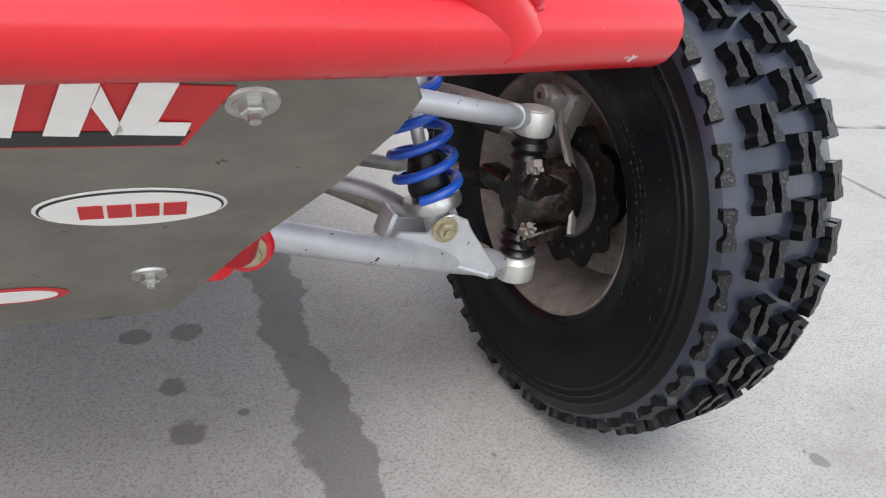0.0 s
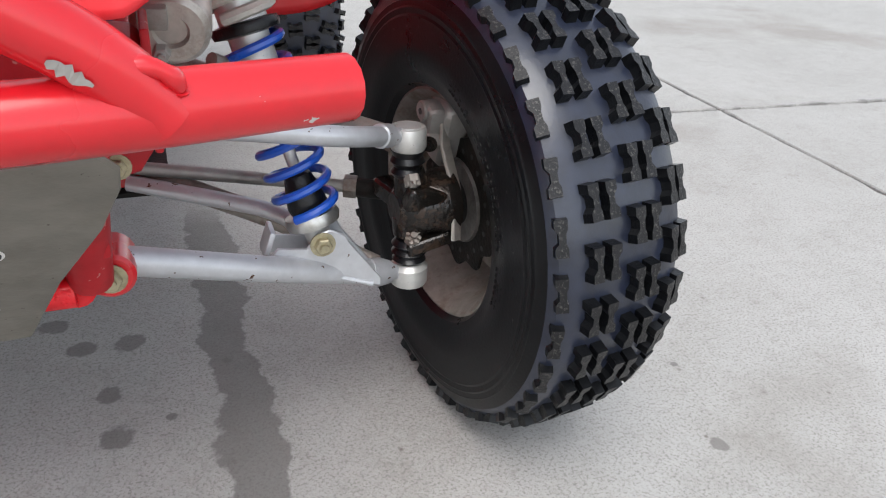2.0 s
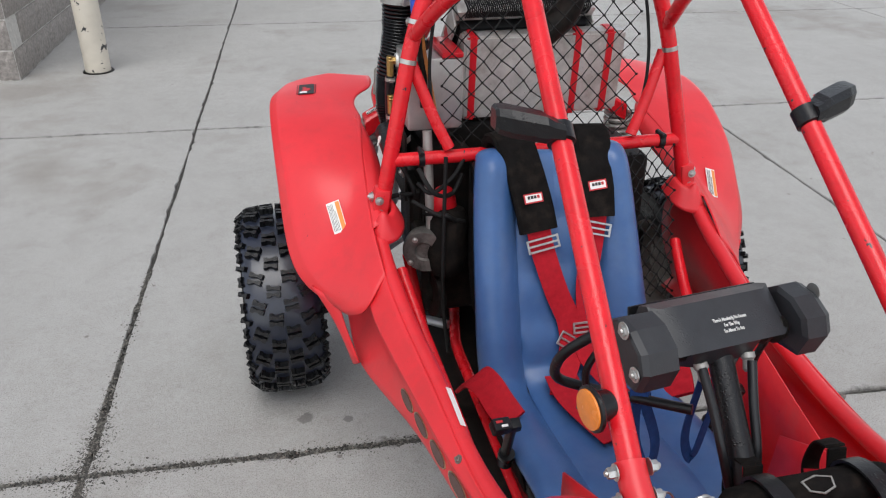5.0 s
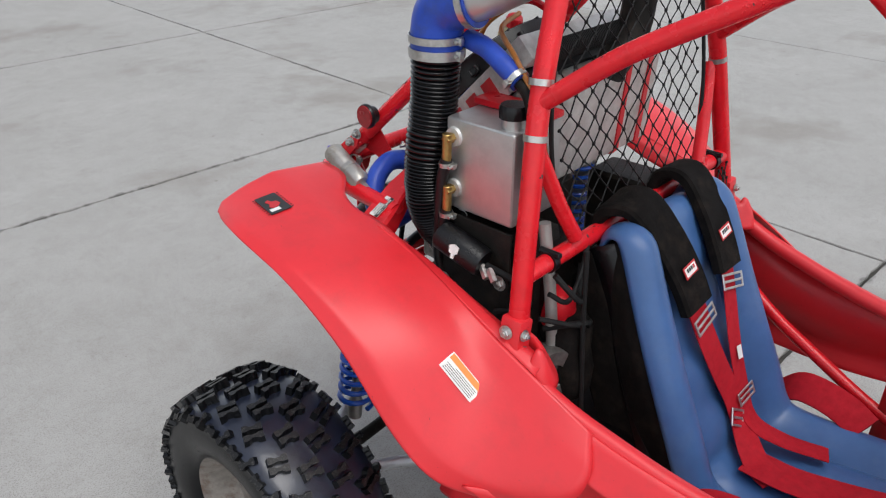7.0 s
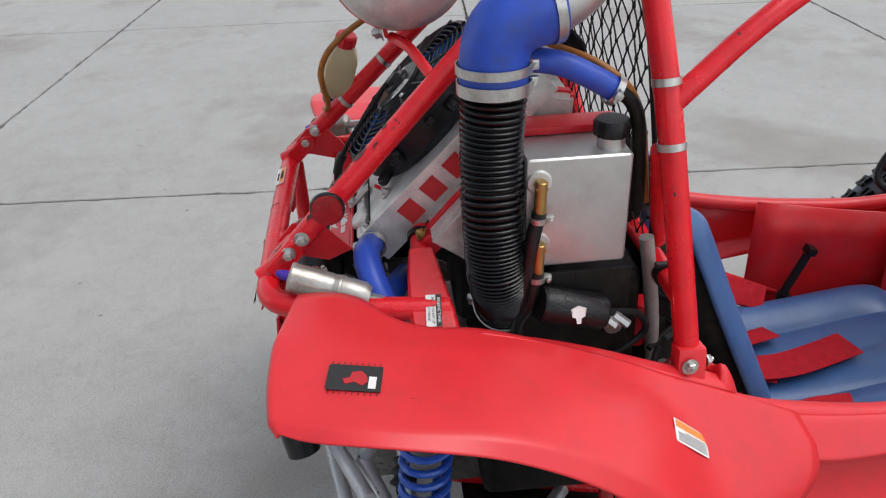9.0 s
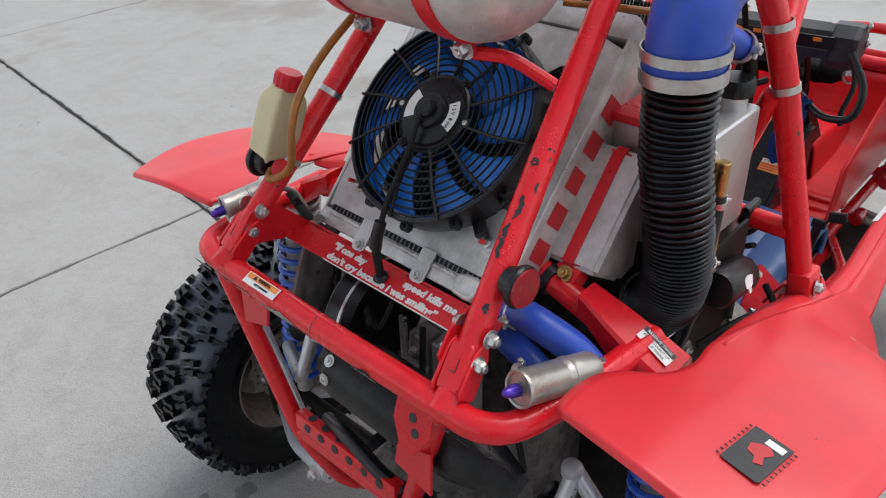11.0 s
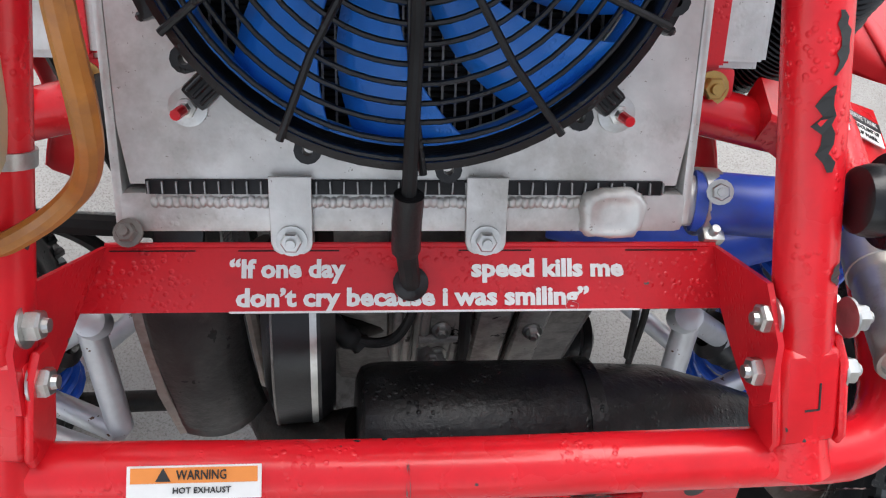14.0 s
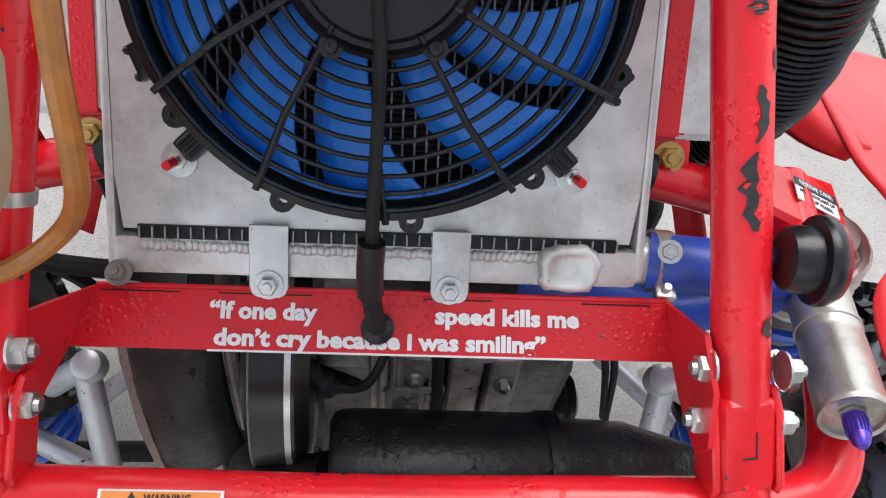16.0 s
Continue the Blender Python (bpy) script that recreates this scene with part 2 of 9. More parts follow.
REFLECTORCUP = mat("lamp_reflector", (0.75, 0.74, 0.74), 0.15, metal=0.9, grain=0.1, gscale=60)
CORE = mat("radiator_fins", (0.010, 0.010, 0.011), 0.45, metal=0.1, grain=0.3, gscale=200, spec=0.3)
FINMETAL = mat("dull_fin_metal", (0.30, 0.30, 0.29), 0.4, metal=0.6, grain=0.3, gscale=150)
PAINTCREAM = mat("bollard_paint", (0.55, 0.50, 0.42), 0.5, grain=0.08, gscale=8, chips=(0.03, 0.03, 0.03), chip_amount=0.16, chip_scale=14)
BLOCK = mat("split_face_block", (0.27, 0.245, 0.225), 0.9, grain=0.30, gscale=45, bump=0.9, bscale=70)
MORTAR = mat("pale_mortar", (0.50, 0.48, 0.45), 0.9, grain=0.15, gscale=40)
DOORPAINT = mat("dark_grey_door_paint", (0.085, 0.080, 0.078), 0.6, grain=0.1, gscale=10)
WIRE = mat("black_cord", (0.012, 0.012, 0.012), 0.6, grain=0.3, spec=0.20)

GLASS = bpy.data.materials.new("clear_lamp_glass")
GLASS.use_nodes = True
_g = GLASS.node_tree.nodes["Principled BSDF"]
_g.inputs["Transmission Weight"].default_value, _g.inputs["Roughness"].default_value = 1.0, 0.12
MIRROR = mat("mirror_glass", (0.8, 0.8, 0.8), 0.03, metal=1.0)


def concrete():
    """Broom-finished grey concrete with a long damp stripe and oil spots of fixed shape."""
    m = bpy.data.materials.new("grey_concrete")
    m.use_nodes = True
    n, l = m.node_tree.nodes, m.node_tree.links
    b = n["Principled BSDF"]
    geo = n.new("ShaderNodeNewGeometry")
    pos = geo.outputs["Position"]

    def tex(scale, detail=5.0, r=0.6, src=None):
        t = n.new("ShaderNodeTexNoise")
        t.inputs["Scale"].default_value, t.inputs["Detail"].default_value, t.inputs["Roughness"].default_value = scale, detail, r
        l.new(src or pos, t.inputs["Vector"])
        return t.outputs[0]

    def math_(op, a, c=None, clamp=False):
        x = n.new("ShaderNodeMath")
        x.operation, x.use_clamp = op, clamp
        for i, v in enumerate((a, c)):
            if v is None:
                continue
            if isinstance(v, (int, float)):
                x.inputs[i].default_value = v
            else:
                l.new(v, x.inputs[i])
        return x.outputs[0]

    def rng(src, lo, hi, a=0.0, c=1.0):
        r = n.new("ShaderNodeMapRange")
        r.inputs[1].default_value, r.inputs[2].default_value = lo, hi
        r.inputs[3].default_value, r.inputs[4].default_value = a, c
        l.new(src, r.inputs[0])
        return r.outputs[0]

    def mix(f, a, c, mode="MIX"):
        x = n.new("ShaderNodeMix")
        x.data_type, x.blend_type = "RGBA", mode
        if isinstance(f, (int, float)):
            x.inputs[0].default_value = f
        else:
            l.new(f, x.inputs[0])
        for i, v in ((6, a), (7, c)):
            if isinstance(v, tuple):
                x.inputs[i].default_value = (*v, 1)
            else:
                l.new(v, x.inputs[i])
        return x.outputs[2]

    info = n.new("ShaderNodeObjectInfo")
    col = mix(rng(tex(1.1), 0.3, 0.7), (0.345, 0.335, 0.315), (0.44, 0.43, 0.41))
    col = mix(rng(tex(6.0, 6.0, 0.75), 0.44, 0.68, 0, 0.55), col, (0.275, 0.26, 0.235))
    col = mix(rng(tex(75.0, 5.0, 0.8), 0.38, 0.62, 0.0, 0.55), col, (0.47, 0.46, 0.435))
    col = mix(rng(tex(240.0, 3.0, 0.75), 0.50, 0.64, 0.0, 0.85), col, (0.195, 0.185, 0.17))
    col = mix(rng(tex(13.0, 6.0, 0.8), 0.52, 0.66, 0.0, 0.40), col, (0.44, 0.435, 0.42))
    col = mix(rng(tex(24.0, 6.0, 0.8), 0.57, 0.70, 0.0, 0.45), col, (0.25, 0.235, 0.21))
    # soft scratches of tyre rubber
    s = n.new("ShaderNodeMapping")
    s.inputs["Scale"].default_value = (14, 2.2, 1)
    s.inputs["Rotation"].default_value = (0, 0, 0.5)
    l.new(pos, s.inputs[0])
    col = mix(rng(tex(1.3, 6.0, 0.75, s.outputs[0]), 0.60, 0.78, 0, 0.35), col, (0.23, 0.22, 0.205))
    # small dark pits
    v = n.new("ShaderNodeTexVoronoi")
    v.inputs["Scale"].default_value = 6.5
    l.new(pos, v.inputs["Vector"])
    pit = math_("MULTIPLY", rng(v.outputs["Distance"], 0.035, 0.06, 1, 0), rng(tex(2.0), 0.47, 0.52))
    v2 = n.new("ShaderNodeTexVoronoi")
    v2.inputs["Scale"].default_value = 23.0
    l.new(pos, v2.inputs["Vector"])
    pit = math_("MAXIMUM", pit, math_("MULTIPLY", rng(v2.outputs["Distance"], 0.05, 0.09, 1, 0), rng(tex(3.1), 0.52, 0.60)))
    col = mix(math_("MULTIPLY", pit, 0.75), col, (0.12, 0.10, 0.085))
    # damp stripe along the car's length and drips
    sep = n.new("ShaderNodeSeparateXYZ")
    l.new(pos, sep.inputs[0])
    wob = math_("ADD", math_("MULTIPLY", tex(7.0, 4.0), 0.09), math_("MULTIPLY", tex(33.0, 3.0), 0.030))
    d = math_("ABSOLUTE", math_("SUBTRACT", math_("ADD", sep.outputs[0], wob), 0.363))
    wet = math_("MULTIPLY", rng(d, 0.031, 0.036, 1, 0), rng(sep.outputs[1], 0.62, 0.74, 1, 0))
    wet = math_("MULTIPLY", wet, rng(sep.outputs[1], -0.9, -0.7, 0, 1))

    def spot(x, y, r):
        dx = math_("SUBTRACT", sep.outputs[0], x)
        dy = math_("SUBTRACT", sep.outputs[1], y)
        q = math_("SQRT", math_("ADD", math_("MULTIPLY", dx, dx), math_("MULTIPLY", dy, dy)))
        q = math_("ADD", q, math_("MULTIPLY", math_("SUBTRACT", tex(45.0, 3.0), 0.5), r * 1.4))
        return rng(q, r * 0.85, r * 1.1, 1, 0)

    for x, y, r in ((0.149, 0.05, 0.020), (0.14, 0.14, 0.017), (0.167, 0.26, 0.022), (0.103, 0.26, 0.020), (0.216, 0.073, 0.007),
                    (0.06, 0.33, 0.02), (0.863, -0.184, 0.012), (0.91, -0.02, 0.006), (0.565, 1.70, 0.024), (0.62, 1.78, 0.012), (0.45, 1.86, 0.018),
                    (-0.60, 1.33, 0.022), (-0.48, 1.30, 0.014)):
        wet = math_("MAXIMUM", wet, spot(x, y, r))
    col = mix(math_("MULTIPLY", wet, 0.72), col, (0.115, 0.108, 0.10))
    # brown puddle stains further off
    col = mix(rng(tex(0.75, 4.0, 0.6), 0.54, 0.66, 0, 0.50), col, (0.215, 0.19, 0.16))
    tc = n.new("ShaderNodeTexCoord")
    so = n.new("ShaderNodeSeparateXYZ")
    l.new(tc.outputs["Object"], so.inputs[0])
    ex = math_("SUBTRACT", 1.525, math_("ABSOLUTE", so.outputs[0]))
    ey = math_("SUBTRACT", 1.345, math_("ABSOLUTE", so.outputs[1]))
    edge = math_("ADD", math_("ABSOLUTE", math_("MINIMUM", ex, ey)), math_("MULTIPLY", math_("SUBTRACT", tex(12.0, 6.0, 0.75), 0.44), 0.13))
    col = mix(math_("MULTIPLY", rng(edge, 0.004, 0.024, 1, 0), 0.85), col, (0.085, 0.08, 0.073))
    tint = mix(rng(info.outputs["Random"], 0, 1, 0.0, 0.16), col, (0.27, 0.26, 0.245))
    l.new(tint, b.inputs["Base Color"])
    l.new(math_("ADD", rng(tex(25.0), 0.3, 0.7, 0.66, 0.86), math_("MULTIPLY", wet, -0.12)), b.inputs["Roughness"])
    bp = n.new("ShaderNodeBump")
    bp.inputs["Strength"].default_value, bp.inputs["Distance"].default_value = 0.8, 0.003
    l.new(math_("ADD", math_("MULTIPLY", tex(220.0, 4.0), 0.6), math_("MULTIPLY", tex(40.0, 4.0), 0.6)), bp.inputs["Height"])
    l.new(bp.outputs[0], b.inputs["Normal"])
    return m


CONCRETE = concrete()
JOINT = mat("dirty_joint_filler", (0.048, 0.045, 0.040), 0.85, grain=0.4, gscale=60, bump=0.6, bscale=120, stain=(0.13, 0.12, 0.105), stain_amount=0.7, stain_scale=18)

# ---------------------------------------------------------------- mesh helpers
V = Vector


def link(name, bm, material, smooth=35):
    me = bpy.data.meshes.new(name)
    bmesh.ops.recalc_face_normals(bm, faces=bm.faces[:])
    bm.to_mesh(me)
    bm.free()
    for m in (material if isinstance(material, (list, tuple)) else (material,)):
        me.materials.append(m)
    if smooth:
        me.polygons.foreach_set("use_smooth", [True] * len(me.polygons))
        me.set_sharp_from_angle(angle=radians(smooth))
    return new(name, me)


def part(name, bm, material, parent, label="", smooth=35):
    """One mesh object under a thing or under a part."""
    ob = link(name, bm, material, smooth)
    ob.parent = parent
    if parent is not None:
        ob.matrix_parent_inverse = parent.matrix_basis.inverted()
    if label:
        tagged(ob, label)
    return ob


def thing(name, label, category, group="", at=(0, 0, 0)):
    ob = new(name)
    ob.empty_display_size = 0.1
    ob.location = at
    return tagged(ob, label, category, group)


def frame_of(d):
    d = V(d).normalized()
    a = V((0, 0, 1)) if abs(d.z) < 0.95 else V((1, 0, 0))
    x = a.cross(d).normalized()
    return x, d.cross(x).normalized(), d


def axis_matrix(p, d, up=None):
    """A matrix whose z runs along d from p (and whose x lies near up, if given)."""
    x, y, z = frame_of(d)
    if up is not None:
        x = (V(up) - z * V(up).dot(z)).normalized()
        y = z.cross(x)
    m = Matrix((x, y, z)).transposed().to_4x4()
    m.translation = V(p)
    return m


def rounded(pts, fillet=0.03, steps=5):
    """A polyline with its corners rounded."""
    pts = [V(p) for p in pts]
    out = [pts[0]]
    for i in range(1, len(pts) - 1):
        a, b, c = pts[i - 1], pts[i], pts[i + 1]
        u, w = (a - b), (c - b)
        f = min(fillet, u.length * 0.45, w.length * 0.45)
        p, q = b + u.normalized() * f, b + w.normalized() * f
        for k in range(steps + 1):
            t = k / steps
            out.append(p * (1 - t) ** 2 + b * 2 * t * (1 - t) + q * t * t)
    out.append(pts[-1])
    return out


def curve_pts(pts, n=8):
    """Catmull-Rom through the points."""
    pts = [V(p) for p in pts]
    p = [pts[0] * 2 - pts[1]] + pts + [pts[-1] * 2 - pts[-2]]
    out = []
    for i in range(1, len(p) - 2):
        for k in range(n):
            t = k / n
            a, b, c, d = p[i - 1], p[i], p[i + 1], p[i + 2]
            out.append(0.5 * ((2 * b) + (c - a) * t + (2 * a - 5 * b + 4 * c - d) * t * t + (3 * b - a - 3 * c + d) * t ** 3))
    out.append(pts[-1])
    return out


def sweep(pts, r, n=14, bm=None, caps=True, flat=None, up=None):
    """A round tube (or a flat band, flat = (half width, half thickness)) along the points; r may be a list."""
    bm = bm or bmesh.new()
    pts = [V(p) for p in pts]
    rings, prev = [], None
    for i, p in enumerate(pts):
        d = (pts[min(i + 1, len(pts) - 1)] - pts[max(i - 1, 0)]).normalized()
        if up is not None:
            x = (V(up) - d * V(up).dot(d)).normalized()
        elif prev is None:
            x = frame_of(d)[0]
        else:
            x = (prev - d * prev.dot(d)).normalized()
        prev = x
        y = d.cross(x)
        rad = r[i] if isinstance(r, (list, tuple)) else r
        ring = []
        if flat:
            w, h = flat
            for sx, sy in ((-1, -0.6), (-0.85, -1), (0.85, -1), (1, -0.6), (1, 0.6), (0.85, 1), (-0.85, 1), (-1, 0.6)):
                ring.append(bm.verts.new(p + x * (sx * w) + y * (sy * h)))
        else:
            for k in range(n):
                a = 2 * math.pi * k / n
                ring.append(bm.verts.new(p + x * (math.cos(a) * rad) + y * (math.sin(a) * rad)))
        rings.append(ring)
    for a, b in zip(rings, rings[1:]):
        m = len(a)
        for k in range(m):
            bm.faces.new((a[k], a[(k + 1) % m], b[(k + 1) % m], b[k]))
    if caps:
        bm.faces.new(rings[0][::-1])
        bm.faces.new(rings[-1])
    return bm


def lathe(profile, m=None, n=28, bm=None, close=False):
    """Revolves (radius, height) pairs round z, placed by m."""
    bm = bm or bmesh.new()
    m = m or Matrix.Identity(4)
    rings = []
    for r, h in profile:
        if r < 1e-5:
            rings.append([bm.verts.new(m @ V((0, 0, h)))])
        else:
            rings.append([bm.verts.new(m @ V((r * math.cos(2 * math.pi * k / n), r * math.sin(2 * math.pi * k / n), h))) for k in range(n)])
    pairs = list(zip(rings, rings[1:])) + ([(rings[-1], rings[0])] if close else [])
    for a, b in pairs:
        for k in range(n):
            q = (k + 1) % n
            if len(a) == 1 and len(b) > 1:
                bm.faces.new((a[0], b[k], b[q]))
            elif len(b) == 1 and len(a) > 1:
                bm.faces.new((a[k], a[q], b[0]))
            elif len(a) > 1:
                bm.faces.new((a[k], a[q], b[q], b[k]))
    return bm


def rod(p, q, r, bm=None, n=14, r2=None, edge=0.0):
    """A straight bar from p to q with slightly rounded ends."""
    L = (V(q) - V(p)).length
    e = edge or min(r * 0.15, L * 0.1)
    r2 = r if r2 is None else r2
    return lathe([(0, 0), (r - e, 0), (r, e), (r2, L - e), (r2 - e, L), (0, L)], axis_matrix(p, V(q) - V(p)), n, bm)


def box(size, m, bm=None, bevel=0.004, seg=2):
    bm = bm or bmesh.new()
    t = bmesh.new()
    bmesh.ops.create_cube(t, size=1.0)
    for v in t.verts:
        v.co = V((v.co.x * size[0], v.co.y * size[1], v.co.z * size[2]))
    if bevel:
        bmesh.ops.bevel(t, geom=t.edges[:], offset=min(bevel, min(size) * 0.45), segments=seg, profile=0.6, affect="EDGES")
    return merge(t, m, bm)


def merge(t, m, bm):
    t.verts.index_update()
    vs = [bm.verts.new(m @ v.co) for v in t.verts]
    for f in t.faces:
        bm.faces.new([vs[v.index] for v in f.verts])
    t.free()
    return bm


def plate(outline, thick, m, bm=None, bevel=0.0015):
    """A flat polygon in the xy plane of m, extruded by thick along its z, with a slightly broken edge."""
    bm = bm or bmesh.new()
    c = V((sum(p[0] for p in outline) / len(outline), sum(p[1] for p in outline) / len(outline), 0))
    rows = []
    for z, sh in ((0, bevel), (bevel, 0), (thick - bevel, 0), (thick, bevel)):
        ring = []
        for p in outline:
            v = V((p[0], p[1], 0))
            d = c - v
            ring.append(bm.verts.new(m @ (v + d.normalized() * sh + V((0, 0, z)))))
        rows.append(ring)
    k = len(outline)
    for a, b in zip(rows, rows[1:]):
        for i in range(k):
            bm.faces.new((a[i], a[(i + 1) % k], b[(i + 1) % k], b[i]))
    bm.faces.new(rows[0][::-1])
    bm.faces.new(rows[-1])
    return bm


def hexbolt(p, d, r=0.008, h=0.006, bm=None, washer=True):
    """A hexagon head on a washer at p, facing d."""
    bm = bm or bmesh.new()
    m = axis_matrix(p, d)
    if washer:
        lathe([(0, 0), (r * 1.45, 0), (r * 1.45, 0.0015), (0, 0.0015)], m, 16, bm)
    base = 0.0015 if washer else 0
    lathe([(0, base), (r, base), (r, base + h * 0.8), (r * 0.85, base + h), (0, base + h)], m, 6, bm)
    lathe([(0, base + h), (r * 0.5, base + h), (r * 0.45, base + h + 0.003), (0, base + h + 0.003)], m, 10, bm)
    return bm


def sheet(rows, thick=0.004, closed=False):
    """A skin through rows of points, given a thickness along its own normals."""
    bm = bmesh.new()
    g = [[bm.verts.new(V(p)) for p in row] for row in rows]
    for a, b in zip(g, g[1:]):
        for k in range(len(a) - 1):
            bm.faces.new((a[k], a[k + 1], b[k + 1], b[k]))
    bmesh.ops.recalc_face_normals(bm, faces=bm.faces[:])
    return bm


def skin(name, rows, material, parent, label="", thick=0.004, levels=2, cols=(), lines=(), crease=0.75):
    """A moulded sheet through rows of points; cols and lines name the columns and rows that stay crisp folds."""
    bm = bmesh.new()
    g = [[bm.verts.new(V(p)) for p in row] for row in rows]
    for a, b in zip(g, g[1:]):
        for k in range(len(a) - 1):
            bm.faces.new((a[k], a[k + 1], b[k + 1], b[k]))
    bmesh.ops.recalc_face_normals(bm, faces=bm.faces[:])
    if cols or lines:
        layer = bm.edges.layers.float.new("crease_edge")
        for c in cols:
            for i in range(len(g) - 1):
                bm.edges.get((g[i][c], g[i + 1][c]))[layer] = crease
        for i in lines:
            for c in range(len(g[0]) - 1):
                bm.edges.get((g[i][c], g[i][c + 1]))[layer] = crease
    ob = part(name, bm, material, parent, label, smooth=0 if not levels else 180)
    if levels:
        s = ob.modifiers.new("round", "SUBSURF")
        s.levels = s.render_levels = levels
        s.boundary_smooth = "PRESERVE_CORNERS"
    t = ob.modifiers.new("wall", "SOLIDIFY")
    t.thickness, t.offset = thick, 0
    return ob


def surface(origin, target):
    """The first built surface on the way from origin to target: its place and outward normal."""
    bpy.context.view_layer.update()
    o, d = V(origin), (V(target) - V(origin)).normalized()
    hit, p, nrm, _, _, _ = scene.ray_cast(bpy.context.evaluated_depsgraph_get(), o, d)
    if not hit:
        return V(target), -d
    return p, nrm if nrm.dot(d) < 0 else -nrm


def clamp(p, d, r, parent, name="hose_clamp", width=0.010):
    m = axis_matrix(p, d)
    bm = lathe([(r, -width / 2), (r + 0.0015, -width / 2), (r + 0.0018, width / 2), (r, width / 2)], m, 24, None, True)
    box((0.012, 0.009, width * 1.1), m @ Matrix.Translation((r + 0.004, 0, 0)), bm, 0.002)
    rod(m @ V((r + 0.004, -0.011, 0)), m @ V((r + 0.004, 0.009, 0)), 0.0032, bm, 8)
    return part(name, bm, STEEL, parent, "steel worm-drive clamp")


def lettering(name, text, m, size, material, parent, width=None, depth=0.0006, label="", bold=0.0):
    """Printed words in the built-in font as a thin mesh, centred on m."""
    cu = bpy.data.curves.new(name, "FONT")
    cu.body, cu.size, cu.align_x, cu.align_y, cu.extrude, cu.resolution_u = text, size, "CENTER", "CENTER", depth, 2
    cu.offset = bold
    tmp = bpy.data.objects.new(name, cu)
    scene.collection.objects.link(tmp)
    bpy.context.view_layer.update()
    me = bpy.data.meshes.new_from_object(tmp.evaluated_get(bpy.context.evaluated_depsgraph_get()))
    bpy.data.objects.remove(tmp)
    bpy.data.curves.remove(cu)
    xs = [v.co.x for v in me.vertices]
    k = width / (max(xs) - min(xs)) if width and xs else 1.0
    me.transform(m @ Matrix.Diagonal((k, 1, 1, 1)))
    me.materials.clear()
    me.materials.append(material)
    ob = new(name, me)
    ob.parent = parent
    if label:
        tagged(ob, label)
    return ob


def bars(name, m, width, height, lines, material, parent, fill=0.8, seed=1, blocks=6, depth=0.0008):
    """Writing too small to read: rows of short bars."""
    rnd = random.Random(seed)
    bm = bmesh.new()
    step = height / lines
    for i in range(lines):
        x = -width / 2
        end = width / 2 * (1 if i < lines - 1 else 0.5)
        while x < end - width * 0.04:
            w = min(width / blocks * rnd.uniform(0.5, 1.2), end - x)
            box((w * 0.85, step * fill * 0.6, depth), m @ Matrix.Translation((x + w / 2, height / 2 - step * (i + 0.5), depth / 2)), bm, 0)
            x += w
    return part(name, bm, material, parent, smooth=0)


def mirrored(p, s):
    return (p[0] * s, p[1], p[2])


def wedge(x0, x1, outline, bm=None, edge=0.006):
    """An upright prism between two x values with a broken edge."""
    t = bmesh.new()
    a = [t.verts.new((x0, y, z)) for y, z in outline]
    b = [t.verts.new((x1, y, z)) for y, z in outline]
    k = len(outline)
    for i in range(k):
        t.faces.new((a[i], a[(i + 1) % k], b[(i + 1) % k], b[i]))
    t.faces.new(a[::-1])
    t.faces.new(b)
    bmesh.ops.recalc_face_normals(t, faces=t.faces[:])
    bmesh.ops.bevel(t, geom=t.edges[:], offset=edge, segments=2, affect="EDGES")
    return merge(t, Matrix.Identity(4), bm or bmesh.new())


def flake(p0, p1, r, along, angle, length, width, seed, bm=None):
    """A torn patch lying on a tube from p0 to p1: along its length (0 to 1), at an angle round it."""
    bm = bm or bmesh.new()
    rnd = random.Random(seed)
    p0, p1 = V(p0), V(p1)
    d = (p1 - p0).normalized()
    x = V((0, 1, 0)) - d * d.y
    x.normalize()
    y = d.cross(x)
    c = p0.lerp(p1, along)
    left, right = [], []
    n = 9
    bend = rnd.uniform(-0.4, 0.4)
    for i in range(n + 1):
        t = i / n
        w = width * math.sin(math.pi * (0.04 + 0.92 * t)) ** 0.6 * rnd.uniform(0.6, 1.1)
        m = width * (bend * math.sin(3 * t) + rnd.uniform(-0.18, 0.18))
        for side, off in ((left, m - w / 2), (right, m + w / 2)):
            a = angle + off / r
            side.append(bm.verts.new(c + d * ((t - 0.5) * length + rnd.uniform(-0.1, 0.1) * length / n) + (x * math.cos(a) + y * math.sin(a)) * (r + 0.0005)))
    for i in range(n):
        bm.faces.new((left[i], left[i + 1], right[i + 1], right[i]))
    return bm


# ---------------------------------------------------------------- ground
ground_bm = bmesh.new()
gq = [ground_bm.verts.new(p) for p in ((-900, -900, -0.012), (900, -900, -0.012), (900, 900, -0.012), (-900, 900, -0.012))]
ground_bm.faces.new(gq)
ground = tagged(link("ground", ground_bm, JOINT, 0), "grey concrete yard cast in large square slabs", "ground", kind="structure")
SLAB_X, SLAB_Y, TURN = 3.02, 2.69, radians(-3.5)
slab_origin = Matrix.Translation((-1.19, 1.225, 0)) @ Matrix.Rotation(TURN, 4, "Z")


